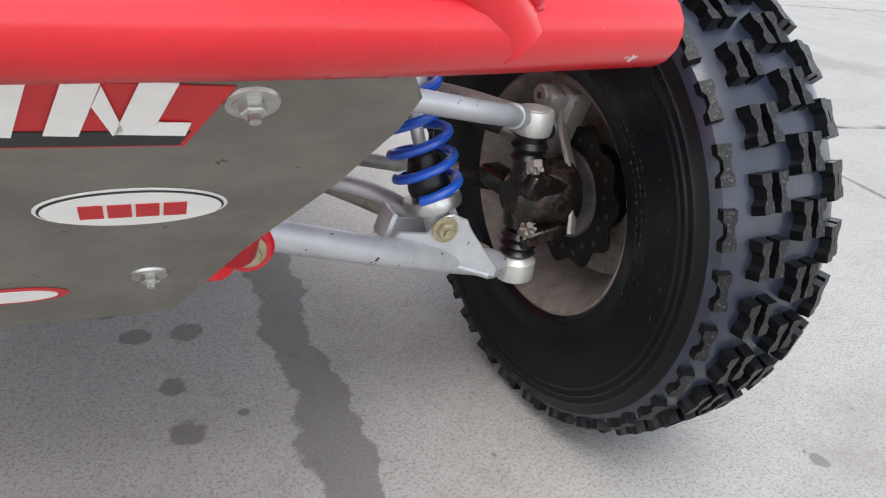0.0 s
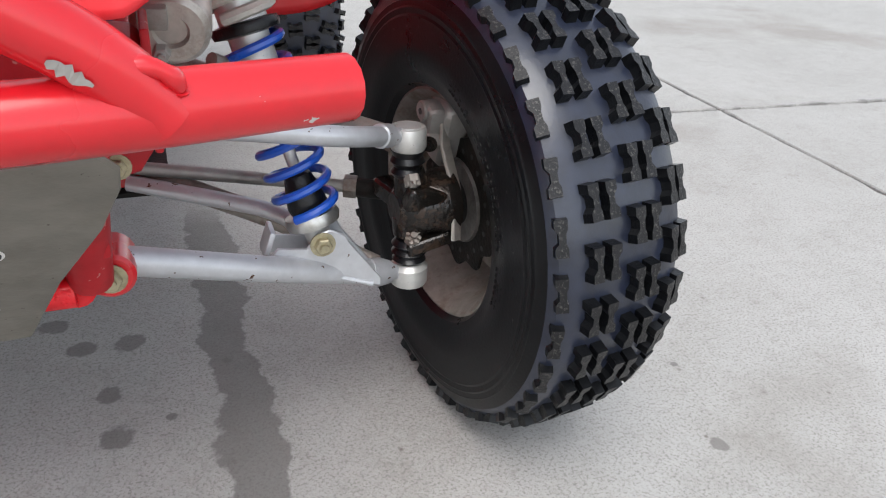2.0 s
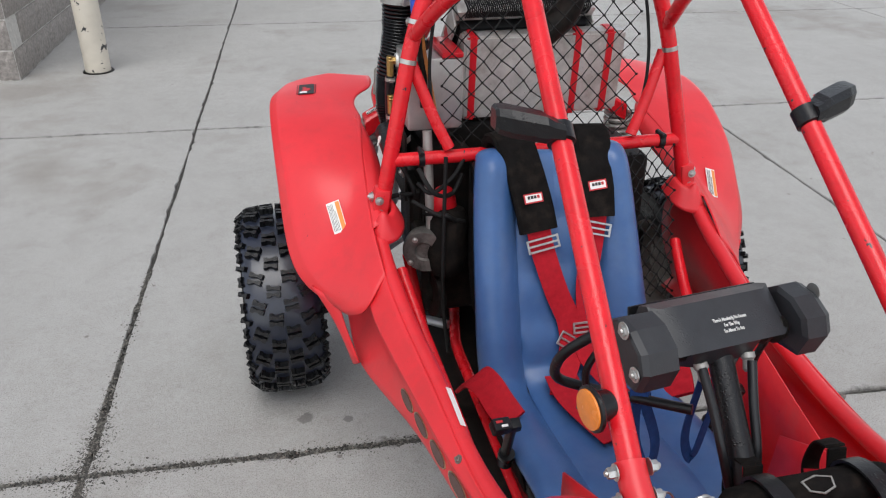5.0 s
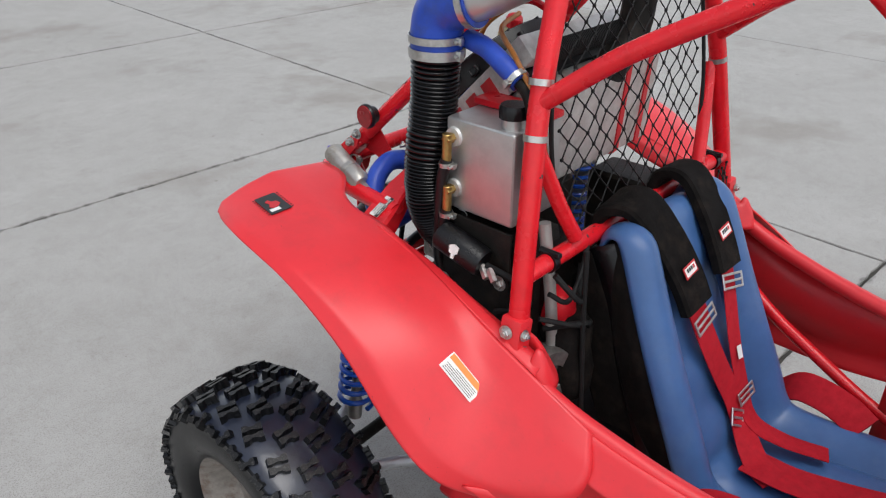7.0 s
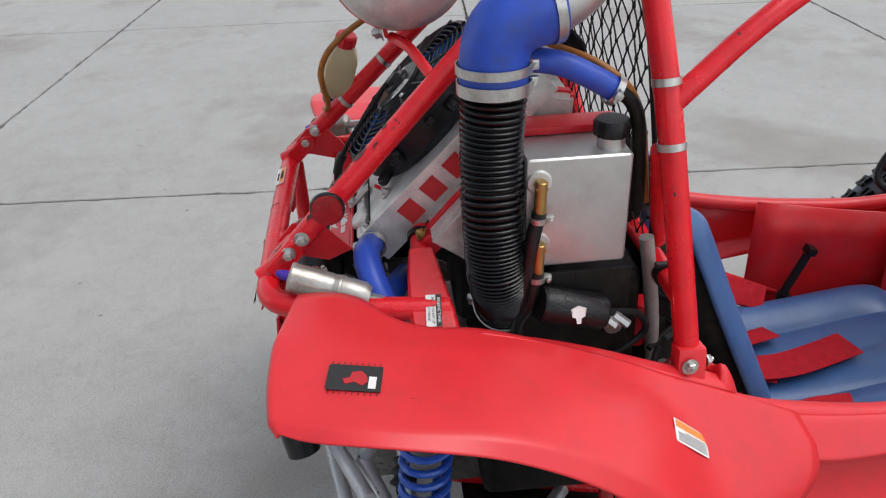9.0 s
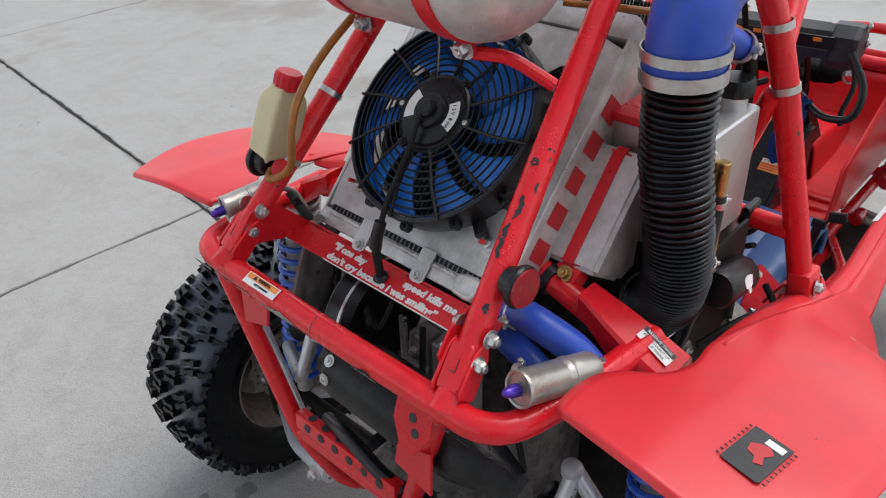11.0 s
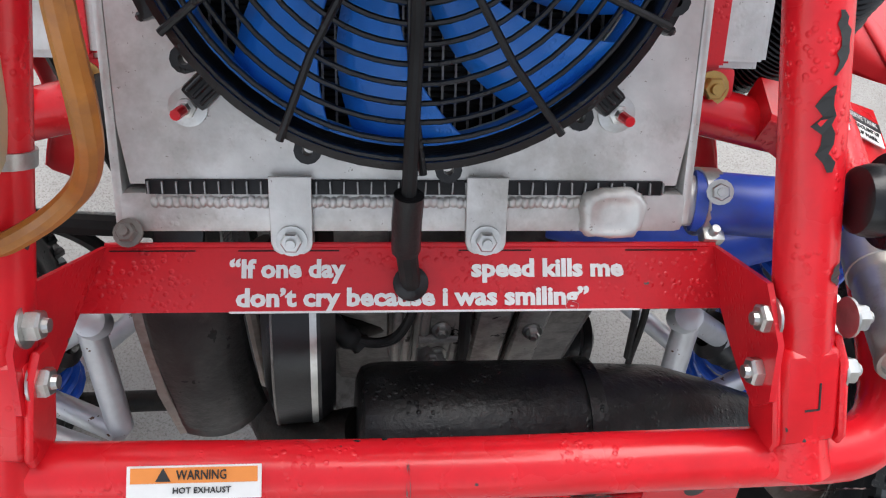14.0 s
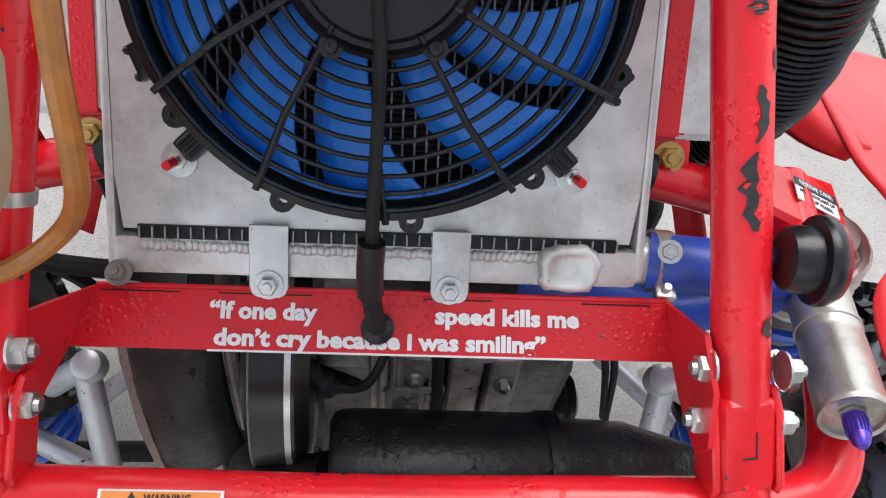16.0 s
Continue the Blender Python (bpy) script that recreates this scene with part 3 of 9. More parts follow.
def slab_mesh(seed):
    """A slab with a slightly crumbled, wandering edge."""
    rnd = random.Random(seed)
    hx, hy, k = SLAB_X / 2 - 0.0065, SLAB_Y / 2 - 0.0065, 56
    ring = []
    corners = ((-hx, -hy), (hx, -hy), (hx, hy), (-hx, hy))
    for c in range(4):
        a, b = corners[c], corners[(c + 1) % 4]
        wander = 0.0
        for i in range(k):
            wander = wander * 0.75 + rnd.uniform(-0.0022, 0.0022)
            chip = rnd.uniform(0.004, 0.011) if rnd.random() < 0.10 else 0.0
            t = i / k
            x, y = a[0] + (b[0] - a[0]) * t, a[1] + (b[1] - a[1]) * t
            nx, ny = -(b[1] - a[1]), b[0] - a[0]
            ln = math.hypot(nx, ny)
            o = (wander + chip) * (1 if 0 < i else 0)
            ring.append((x + nx / ln * o, y + ny / ln * o))
    bm = bmesh.new()
    rows = [[bm.verts.new((x * s, y * s, z)) for x, y in ring] for s, z in ((1.0, -0.03), (1.0, -0.004), (0.9982, 0.0))]
    n = len(ring)
    for a, b in zip(rows, rows[1:]):
        for i in range(n):
            bm.faces.new((a[i], a[(i + 1) % n], b[(i + 1) % n], b[i]))
    bm.faces.new(rows[-1])
    me = bpy.data.meshes.new("slab")
    bm.to_mesh(me)
    bm.free()
    me.materials.append(CONCRETE)
    return me


slabs = [slab_mesh(k) for k in range(5)]
for i in range(-4, 6):
    for j in range(-4, 6):
        ob = new("slab", slabs[(i * 3 + j) % 5])
        ob.parent = ground
        ob.matrix_basis = slab_origin @ Matrix.Translation(((i + 0.5) * SLAB_X, (j + 0.5) * SLAB_Y, 0))
far_bm = bmesh.new()
for i in range(-30, 31):
    for j in range(-30, 31):
        if -4 <= i < 6 and -4 <= j < 6:
            continue
        c = slab_origin @ Matrix.Translation(((i + 0.5) * SLAB_X, (j + 0.5) * SLAB_Y, 0))
        hx, hy = SLAB_X / 2 - 0.007, SLAB_Y / 2 - 0.007
        far_bm.faces.new([far_bm.verts.new(c @ V(p)) for p in ((-hx, -hy, 0), (hx, -hy, 0), (hx, hy, 0), (-hx, hy, 0))])
far = part("far_slabs", far_bm, CONCRETE, ground, smooth=0)
tagged(far, "distant concrete slabs", kind="stuff")

# crumbled filler along the joints beside the buggy
GRIT = mat("crumbled_joint_grit", (0.16, 0.15, 0.13), 0.9, grain=0.45, gscale=90, bump=0.5, bscale=200, stain=(0.05, 0.048, 0.042), stain_amount=0.8, stain_scale=40)
for name, material, seed, count, spread, size in (("joint_grit", GRIT, 3, 3200, 0.024, 0.0055), ("joint_tar", JOINT, 8, 2200, 0.012, 0.0075)):
    rnd = random.Random(seed)
    verts, faces = [], []
    for k in range(count):
        along_x = k % 2 == 0
        u = rnd.uniform(-0.9, 1.3) if along_x else rnd.choice((rnd.gauss(0.05, 0.16), rnd.uniform(-1.5, 1.1)))
        wide = 0.45 + 0.55 * abs(math.sin(u * 5.1 + 1.0) * math.sin(u * 2.3 + 0.4)) + 0.9 * math.exp(-(u / 0.16) ** 2)
        w = rnd.gauss(0.0, spread * wide)
        c = slab_origin @ V((u, w, 0) if along_x else (w, u, 0))
        r, turn = size * rnd.uniform(0.4, 1.3), rnd.uniform(0, 6.28)
        b = len(verts)
        for i in range(4):
            a = turn + i * 1.571 + rnd.uniform(-0.4, 0.4)
            q = r * rnd.uniform(0.6, 1.2)
            verts.append((c.x + q * math.cos(a), c.y + q * math.sin(a), -0.002))
        verts.append((c.x, c.y, 0.0012 + 0.0015 * rnd.random()))
        faces += [(b + i, b + (i + 1) % 4, b + 4) for i in range(4)]
    me = bpy.data.meshes.new(name)
    me.from_pydata(verts, [], faces)
    me.materials.append(material)
    ob = new(name, me)
    ob.parent = ground
    tagged(ob, "crumbled dark filler along the slab joints", kind="stuff")

# ---------------------------------------------------------------- block wall and bollard
wall = tagged(link("wall_block", box((0.30, 5.6, 3.6), Matrix.Translation((-2.435, 8.02, 1.8)), None, 0), MORTAR, 0),
              "split-face concrete block wall with pale mortar joints", "wall", kind="structure")
wall.matrix_basis = Matrix.Translation((-2.205, 5.11, 0)) @ Matrix.Rotation(radians(-3), 4, "Z") @ Matrix.Translation((2.28, -5.2, 0))
door_bm = box((3.9, 0.28, 3.4), Matrix.Translation((-4.285, 5.30, 1.7)), None, 0.01)
door_face = tagged(link("wall_dark", door_bm, DOORPAINT, 0), "plain dark grey painted wall face beside the blocks", "wall", kind="structure")


def block_mesh():
    rnd = random.Random(4)
    bm = bmesh.new()
    nx, nz = 5, 3
    g = [[bm.verts.new((rnd.uniform(0.0, 0.012) + (0.010 if 0 < i < nx and 0 < k < nz else 0.0), (i / nx - 0.5) * 0.388, (k / nz - 0.5) * 0.190)) for k in range(nz + 1)] for i in range(nx + 1)]
    for i in range(nx):
        for k in range(nz):
            bm.faces.new((g[i][k], g[i + 1][k], g[i + 1][k + 1], g[i][k + 1]))
    rim = [g[i][0] for i in range(nx + 1)] + [g[nx][k] for k in range(1, nz + 1)] + [g[i][nz] for i in range(nx - 1, -1, -1)] + [g[0][k] for k in range(nz - 1, 0, -1)]
    back = [bm.verts.new((-0.012, v.co.y, v.co.z)) for v in rim]
    for i in range(len(rim)):
        k = (i + 1) % len(rim)
        bm.faces.new((rim[i], rim[k], back[k], back[i]))
    bmesh.ops.recalc_face_normals(bm, faces=bm.faces[:])
    me = bpy.data.meshes.new("block")
    bm.to_mesh(me)
    bm.free()
    me.materials.append(BLOCK)
    return me


block = block_mesh()
for row in range(17):
    for k in range(13):
        ob = new("block", block)
        ob.parent = wall
        ob.matrix_basis = Matrix.Translation((-2.285, 5.42 + 0.40 * k + (0.2 if row % 2 else 0.0), 0.10 + 0.20 * row))

for row in range(17):
    ob = new("block", block)
    ob.parent = wall
    ob.matrix_basis = Matrix.Translation((-2.365, 5.222, 0.10 + 0.20 * row)) @ Matrix.Rotation(radians(-90), 4, "Z") @ Matrix.Diagonal((1, 0.40, 1, 1))

bol = tagged(link("bollard", lathe([(0, 0), (0.085, 0), (0.085, 1.15), (0.075, 1.19), (0.04, 1.215), (0, 1.22)], Matrix.Translation((-1.74, 5.28, 0)), 32), PAINTCREAM),
             "cream painted steel bollard with black scuffs", "bollard")
part("base_ring", lathe([(0.086, 0.001), (0.105, 0.001), (0.098, 0.008), (0.086, 0.008)], Matrix.Translation((-1.74, 5.28, 0)), 32), DARK, bol)

# ---------------------------------------------------------------- the buggy
buggy = thing("buggy", "red single-seat off-road buggy with blue seat and knobbly tyres", "buggy", at=(0, 0.8, 0))


def bpart(name, bm, material, label="", parent=None, smooth=35):
    return part(name, bm, material, parent or buggy, label, smooth)


def tube(name, pts, r=0.0165, material=RED, fillet=0.05, label="", parent=None):
    return bpart(name, sweep(rounded(pts, fillet, 7), r, 16), material, label, parent)


# wheels
def knob(bm, m, w, l, h, waist=0.62, side=0):
    """A waisted tread block: w across, l along, h high; side names the one flank that is notched."""
    wl = waist if side <= 0 else 0.70
    wr = waist if side >= 0 else 0.70
    pts = [(-w / 2, -l / 2), (w / 2, -l / 2), (w / 2, -l * 0.26), (w / 2 * wr, -l * 0.12), (w / 2 * wr, l * 0.12), (w / 2, l * 0.26), (w / 2, l / 2), (-w / 2, l / 2),
           (-w / 2, l * 0.26), (-w / 2 * wl, l * 0.12), (-w / 2 * wl, -l * 0.12), (-w / 2, -l * 0.26)]
    lo = [bm.verts.new(m @ V((x * 1.10, y * 1.06, -0.004))) for x, y in pts]
    hi = [bm.verts.new(m @ V((x, y, h))) for x, y in pts]
    for i in range(len(pts)):
        k = (i + 1) % len(pts)
        bm.faces.new((lo[i], lo[k], hi[k], hi[i])).material_index = 1
    bm.faces.new(hi)


def wheel_parts(parent_name, R, width, rear=False):
    """A wheel at the origin with its axle along x, outer side at +x: rim with tyre, tread and hub under it."""
    ax = Matrix.Rotation(radians(90), 4, "Y")
    w = width / 2
    c = R - (0.013 if rear else 0.0105)
    rimr = 0.140 if rear else 0.135
    rim_prof = [(rimr + 0.008, -w * 0.80), (rimr + 0.010, -w * 0.74), (rimr - 0.004, -w * 0.70), (rimr - 0.012, -w * 0.3), (rimr - 0.022, 0.0), (rimr - 0.022, w * 0.35), (rimr - 0.010, w * 0.6), (rimr + 0.006, w * 0.78),
                (rimr + 0.010, w * 0.80), (rimr + 0.004, w * 0.82), (rimr - 0.016, w * 0.60), (rimr - 0.030, w * 0.32), (rimr - 0.040, w * 0.22), (0.05, w * 0.24), (0.05, w * 0.18), (rimr - 0.030, w * 0.14), (rimr - 0.028, 0.0),
                (rimr - 0.018, -w * 0.3), (rimr - 0.008, -w * 0.68), (rimr + 0.002, -w * 0.82)]
    rim = link("wheel", lathe(rim_prof, ax, 48, None, True), RUSTY)
    prof = [(rimr + 0.004, -w * 0.80), (rimr + 0.014, -w * 0.90), (rimr + 0.030, -w * 0.95), (c * 0.70, -w * 1.0), (c * 0.72, -w * 1.015), (c * 0.74, -w * 1.0), (c * 0.84, -w * 0.99), (c * 0.855, -w * 1.0), (c * 0.87, -w * 0.985),
            (c * 0.90, -w * 0.97), (c * 0.915, -w * 0.975), (c * 0.93, -w * 0.94), (c * 0.965, -w * 0.86), (c * 0.99, -w * 0.68), (c, -w * 0.4), (c * 1.006, 0),
            (c, w * 0.4), (c * 0.99, w * 0.68), (c * 0.965, w * 0.86), (c * 0.93, w * 0.94), (c * 0.915, w * 0.975), (c * 0.90, w * 0.97), (c * 0.84, w * 0.99), (c * 0.72, w * 1.0), (rimr + 0.030, w * 0.95), (rimr + 0.014, w * 0.90), (rimr + 0.004, w * 0.80)]
    if not rear:
        # stepped ribs round the shoulder of the sidewall
        ribs = [(c * 0.80, 1.0), (c * 0.815, 1.008), (c * 0.825, 0.992), (c * 0.84, 1.0), (c * 0.848, 1.006), (c * 0.856, 0.988), (c * 0.872, 0.985), (c * 0.88, 0.99), (c * 0.888, 0.965), (c * 0.93, 0.93), (c * 0.965, 0.86), (c * 0.99, 0.68), (c, 0.4)]
        side = [(rimr + 0.004, 0.80), (rimr + 0.010, 0.905), (rimr + 0.024, 0.945), (c * 0.62, 0.985), (c * 0.70, 1.0)] + ribs
        prof = [(r, -w * x) for r, x in side] + [(c * 1.004, 0.0)] + [(r, w * x) for r, x in side[::-1]]
    tyre_bm = lathe(prof, ax, 72, None, True)
    # faces near the rim of the tread get the rubber with painted sky tint
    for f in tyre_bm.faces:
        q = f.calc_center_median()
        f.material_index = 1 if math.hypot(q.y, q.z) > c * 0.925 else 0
    part("tyre", tyre_bm, (RUBBER, SKYBAND), rim, "black rubber tyre with a ribbed sidewall and wet, sky-tinted tread", smooth=30 if not rear else 40)
    bm = bmesh.new()
    n = 22 if rear else 30

    def place(a, x, tilt=0.0, yaw=0.0):
        r = c * (1.003 - 0.10 * (abs(x) / w) ** 4)
        return Matrix.Rotation(a + 0.035, 4, "X") @ Matrix.Translation((x, 0, r)) @ Matrix.Rotation(tilt, 4, "Y") @ Matrix.Rotation(yaw, 4, "Z")

    rnd = random.Random(9 if rear else 3)
    step = 2 * math.pi / n
    for i in range(n):
        a = i * step
        j = lambda: rnd.uniform(-0.06, 0.06)
        if not rear:
            for x, off in ((-0.032, 0.5), (0.016, 0.0)):
                for dx in (-0.0092, 0.0092):
                    knob(bm, place(a + off * step, x + dx, 0.0, j()), 0.0118, 0.0345, 0.0125, 0.36, 1 if dx > 0 else -1)
            knob(bm, place(a, -0.068, -0.42, j()), 0.0125, 0.0355, 0.0105, 0.40, -1)
            for dx in (-0.009, 0.009):
                knob(bm, place(a + 0.5 * step, 0.058 + dx, 0.28, j()), 0.0125, 0.0345, 0.0110, 0.45, 1 if dx > 0 else -1)
        else:
            for col, off, tw in ((-0.60, 0.5, 0.40), (-0.20, 0.0, 0.06), (0.20, 0.5, -0.06), (0.60, 0.0, -0.40)):
                for dy in (-0.0095, 0.0095):
                    m = place(a + off * step, col * w, 0.3 * col, 0.0) @ Matrix.Rotation(tw + j(), 4, "Z") @ Matrix.Translation((0, dy, 0)) @ Matrix.Rotation(radians(90) + j(), 4, "Z")
                    knob(bm, m, 0.0125, 0.036, 0.0165, 0.42, 1 if dy > 0 else -1)
            for sx in (-1, 1):
                knob(bm, place(a + 0.5 * step, sx * w * 0.90, sx * 0.70, radians(70) * sx), 0.0125, 0.030, 0.013, 0.5)
                knob(bm, place(a, sx * w * 0.94, sx * 0.85, j()), 0.014, 0.026, 0.011, 0.6)
    part("tread", bm, (KNOB, KNOBSIDE), rim, "worn waisted tread blocks", smooth=0)
    # moulded writing on the sidewall, too small to read
    sw = bmesh.new()
    for k in range(34):
        a = radians(200 + k * 2.6)
        for row in range(3):
            if rnd.random() < 0.75:
                box((0.0010, 0.0045, 0.0016), Matrix.Rotation(a, 4, "X") @ Matrix.Translation((-w * 0.992, 0, -c * (0.62 + 0.024 * row))), sw, 0)
    for k in range(40):
        a = radians(-70 + k * 4.4 + rnd.uniform(-1.5, 1.5))
        box((0.0012, rnd.uniform(0.0012, 0.009), 0.0014), Matrix.Rotation(a, 4, "X") @ Matrix.Translation((-w * 0.995, 0, c * (0.745 + 0.030 * (k % 2)))) @ Matrix.Rotation(rnd.uniform(-0.4, 0.4), 4, "X"), sw, 0)
    tagged(part("sidewall_print", sw, KNOB, rim, smooth=0), "small moulded print on the sidewall", kind="stuff")
    bm = lathe([(0, -0.03), (0.034, -0.03), (0.040, -0.01), (0.050, 0.0), (0.052, w * 0.24), (0.030, w * 0.30), (0.028, w * 0.5), (0, w * 0.52)], ax, 24)
    for k in range(4):
        a = k * math.pi / 2 + 0.4
        hexbolt((w * 0.25, 0.036 * math.cos(a), 0.036 * math.sin(a)), (1, 0, 0), 0.008, 0.008, bm)
    part("hub", bm, DARK, rim, "grimy steel hub")
    wave = [((0.084 + 0.0055 * math.cos(11 * t)) * math.cos(t), (0.084 + 0.0055 * math.cos(11 * t)) * math.sin(t)) for t in [2 * math.pi * k / 88 for k in range(88)]]
    disc = part("brake_disc", plate(wave, 0.004, Matrix.Translation((-0.036, 0, 0)) @ ax, None, 0.0006), RUSTY if rear else DARK, rim, "dark wave-edged brake disc", smooth=0)
    for k in range(22):
        t = 2 * math.pi * k / 22
        part("disc_hole", lathe([(0, -0.0003), (0.0035, -0.0003), (0.0032, -0.0006), (0, -0.0006)], Matrix.Translation((-0.036, 0.066 * math.cos(t) + 0.006 * math.cos(t) * (k % 2), 0.066 * math.sin(t) + 0.006 * math.sin(t) * (k % 2))) @ ax, 8), PRINTBLACK, disc)
    if not rear:
        part("disc_carrier", lathe([(0.030, -0.040), (0.052, -0.040), (0.054, -0.034), (0.050, -0.020), (0.030, -0.018)], ax, 32, None, True), ENGINE, disc)
    return rim


def set_wheel(rim, name, at, flip, label):
    m = Matrix.Translation(at) @ Matrix.Rotation(radians(180) if flip else 0, 4, "Z")
    rim.name = name
    rim.parent = buggy
    rim.matrix_parent_inverse = buggy.matrix_basis.inverted()
    rim.matrix_basis = m
    return tagged(rim, label)


FRONT_R, REAR_R = 0.279, 0.274
FWX, RWX, RAY = 0.6128, 0.630, 1.570
STEER = Matrix.Rotation(0.129, 4, "Z")
fw = set_wheel(wheel_parts("front", FRONT_R, 0.166), "front_wheel", (FWX, 0.0416, 0.2775), False, "front wheel with rusty steel rim and knobbly tyre, turned slightly")
fw.matrix_basis = Matrix.Translation((FWX, 0.0416, 0.2775)) @ STEER @ Matrix.Rotation(-0.0288, 4, "Y")
fw2 = copy_thing(fw, Matrix.Translation((-FWX, 0.0416, 0.2775)) @ STEER @ Matrix.Rotation(0.0288, 4, "Y") @ Matrix.Rotation(radians(180), 4, "Z"))
rw = set_wheel(wheel_parts("rear", REAR_R, 0.212, True), "rear_wheel", (0.624, 1.520, REAR_R), False, "wide rear wheel with rusty rim and knobbly tyre")
rw2 = copy_thing(rw, Matrix.Translation((-RWX, RAY, REAR_R)) @ Matrix.Rotation(radians(180), 4, "Z"))

# front bumper and skid plate
BZ = 0.545
tube("bumper_tube", [(-0.352, -0.352, 0.536), (-0.20, -0.402, 0.543), (0, -0.425, 0.545), (0.20, -0.402, 0.543), (0.346, -0.354, 0.537)], 0.0185, BUMPER, 0.10, "thick red bumper tube with chipped paint")
tube("bumper_brace", [(-0.252, -0.388, 0.538), (-0.222, -0.398, 0.572), (-0.13, -0.412, 0.632), (0, -0.415, 0.645), (0.13, -0.412, 0.632), (0.222, -0.398, 0.572), (0.252, -0.388, 0.538)], 0.0165, BUMPER, 0.07, "curved red brace over the bumper")
for s in (-1, 1):
    tube("bumper_stay", [(s * 0.10, -0.24, 0.50), (s * 0.10, -0.31, 0.53), (s * 0.10, -0.405, 0.545)], 0.0135, BUMPER, 0.03)
    tube("bumper_stay", [(s * 0.205, -0.22, 0.47), (s * 0.19, -0.385, 0.535)], 0.0135, RED, 0.03)

for s in (-1, 1):
    w = sweep([V((s * 0.236, -0.392, 0.553)) + V((0.017 * math.cos(a) * 1.3, -0.004 - 0.006 * math.sin(a), 0.013 * math.sin(a))) for a in [2 * math.pi * k / 26 for k in range(27)]], [0.0042 + 0.0012 * (k % 3) / 2 for k in range(27)], 8)
    bpart("weld_bead", w, BUMPER, "rough weld where the brace meets the bumper", None, 60)
    bpart("bare_patch", flake((s * 0.13, -0.412, 0.632), (s * 0.232, -0.396, 0.562), 0.0166, 0.86, -2.75, 0.020, 0.008, 71), STEEL, "bare metal where the paint is worn off", None, 0)

PL_D = V((0, 0.190, -0.202)).normalized()
PL_N = V((0, -PL_D.z, PL_D.y)) * -1
pm = Matrix(((1, 0, 0), tuple(-PL_D), tuple(V((1, 0, 0)).cross(-PL_D)))).transposed().to_4x4()
pm.translation = V((0, -0.388, 0.527))
half = [(0.185, 0.004), (0.205, 0.0), (0.219, -0.010), (0.227, -0.026), (0.225, -0.050), (0.209, -0.105), (0.173, -0.19), (0.133, -0.310), (0.12, -0.312)]
outline = half + [(-x, y) for x, y in half[::-1]]
skid = bpart("skid_plate", plate(outline, 0.004, pm @ Matrix.Translation((0, 0, -0.002))), PLATE, "worn grey aluminium skid plate with racing stickers")
for s in (-1, 1):
    for x, y in ((0.157, -0.026), (0.118, -0.225)):
        bm = hexbolt(pm @ V((s * x, y, 0.0025)), pm.to_3x3() @ V((0, 0, 1)), 0.0055, 0.004)
        lathe([(0, 0), (0.0112, 0), (0.0105, 0.0015), (0, 0.002)], pm @ Matrix.Translation((s * x, y, 0.002)), 24, bm)
        part("plate_bolt", bm, STEEL, skid, "zinc bolt on a wide washer")


def decal(name, outline, m, material, parent, depth=0.0006, label=""):
    return part(name, plate(outline, depth, m, None, 0.0001), material, parent, label, smooth=0)


def oval(rx, ry, n=36):
    return [(rx * math.cos(2 * math.pi * k / n), ry * math.sin(2 * math.pi * k / n)) for k in range(n)]


def rect(w, h):
    return [(-w / 2, -h / 2), (w / 2, -h / 2), (w / 2, h / 2), (-w / 2, h / 2)]


dm = lambda x, y, z=0.0022: pm @ Matrix.Translation((x, y, z))
decal("sticker", [(-0.15, -0.054), (0.133, -0.060), (0.150, -0.014), (-0.135, 0.0)], dm(0, 0), PRINTRED, skid, label="red and black sticker with white block letters")
decal("sticker", [(-0.147, -0.052), (0.131, -0.058), (0.135, -0.047), (-0.144, -0.038)], dm(0, 0, 0.0028), PRINTBLACK, skid)
for k, w in enumerate((0.013, 0.013, 0.012, 0.014, 0.012, 0.013, 0.013, 0.012, 0.014, 0.012, 0.013)):
    x = -0.138 + k * 0.0245
    decal("sticker_shape", [(x, -0.047), (x + w, -0.048), (x + w + 0.010, -0.010), (x + 0.010, -0.009)], dm(0, 0, 0.0034), WHITE, skid)
    if k % 3 == 1:
        decal("sticker_shape", [(x + w, -0.048), (x + 0.026, -0.049), (x + 0.028, -0.039), (x + w + 0.002, -0.038)], dm(0, 0, 0.0034), WHITE, skid)
    if k % 3 == 0:
        decal("sticker_shape", [(x + w + 0.006, -0.026), (x + w + 0.010, -0.012), (x + 0.028, -0.044), (x + 0.024, -0.048)], dm(0, 0, 0.0034), WHITE, skid)
decal("sticker", oval(0.043, 0.0215), dm(0.112, -0.122), WHITE, skid, label="white oval sticker with red block letters")
decal("sticker_ring", [(x * 0.96, y * 0.92) for x, y in oval(0.043, 0.0215)], dm(0.112, -0.122, 0.0028), PRINTBLACK, skid)
decal("sticker", [(x * 0.93, y * 0.87) for x, y in oval(0.043, 0.0215)], dm(0.112, -0.122, 0.0034), WHITE, skid)
for k in range(4):
    decal("sticker_shape", rect(0.0105, 0.0145), dm(0.0935 + k * 0.0123, -0.122, 0.004), PRINTRED, skid)
decal("sticker", oval(0.030, 0.014), dm(0.043, -0.245), PRINTRED, skid, label="small red oval sticker")
decal("sticker", [(x * 0.8, y * 0.7) for x, y in oval(0.030, 0.014)], dm(0.043, -0.245, 0.0028), WHITE, skid)

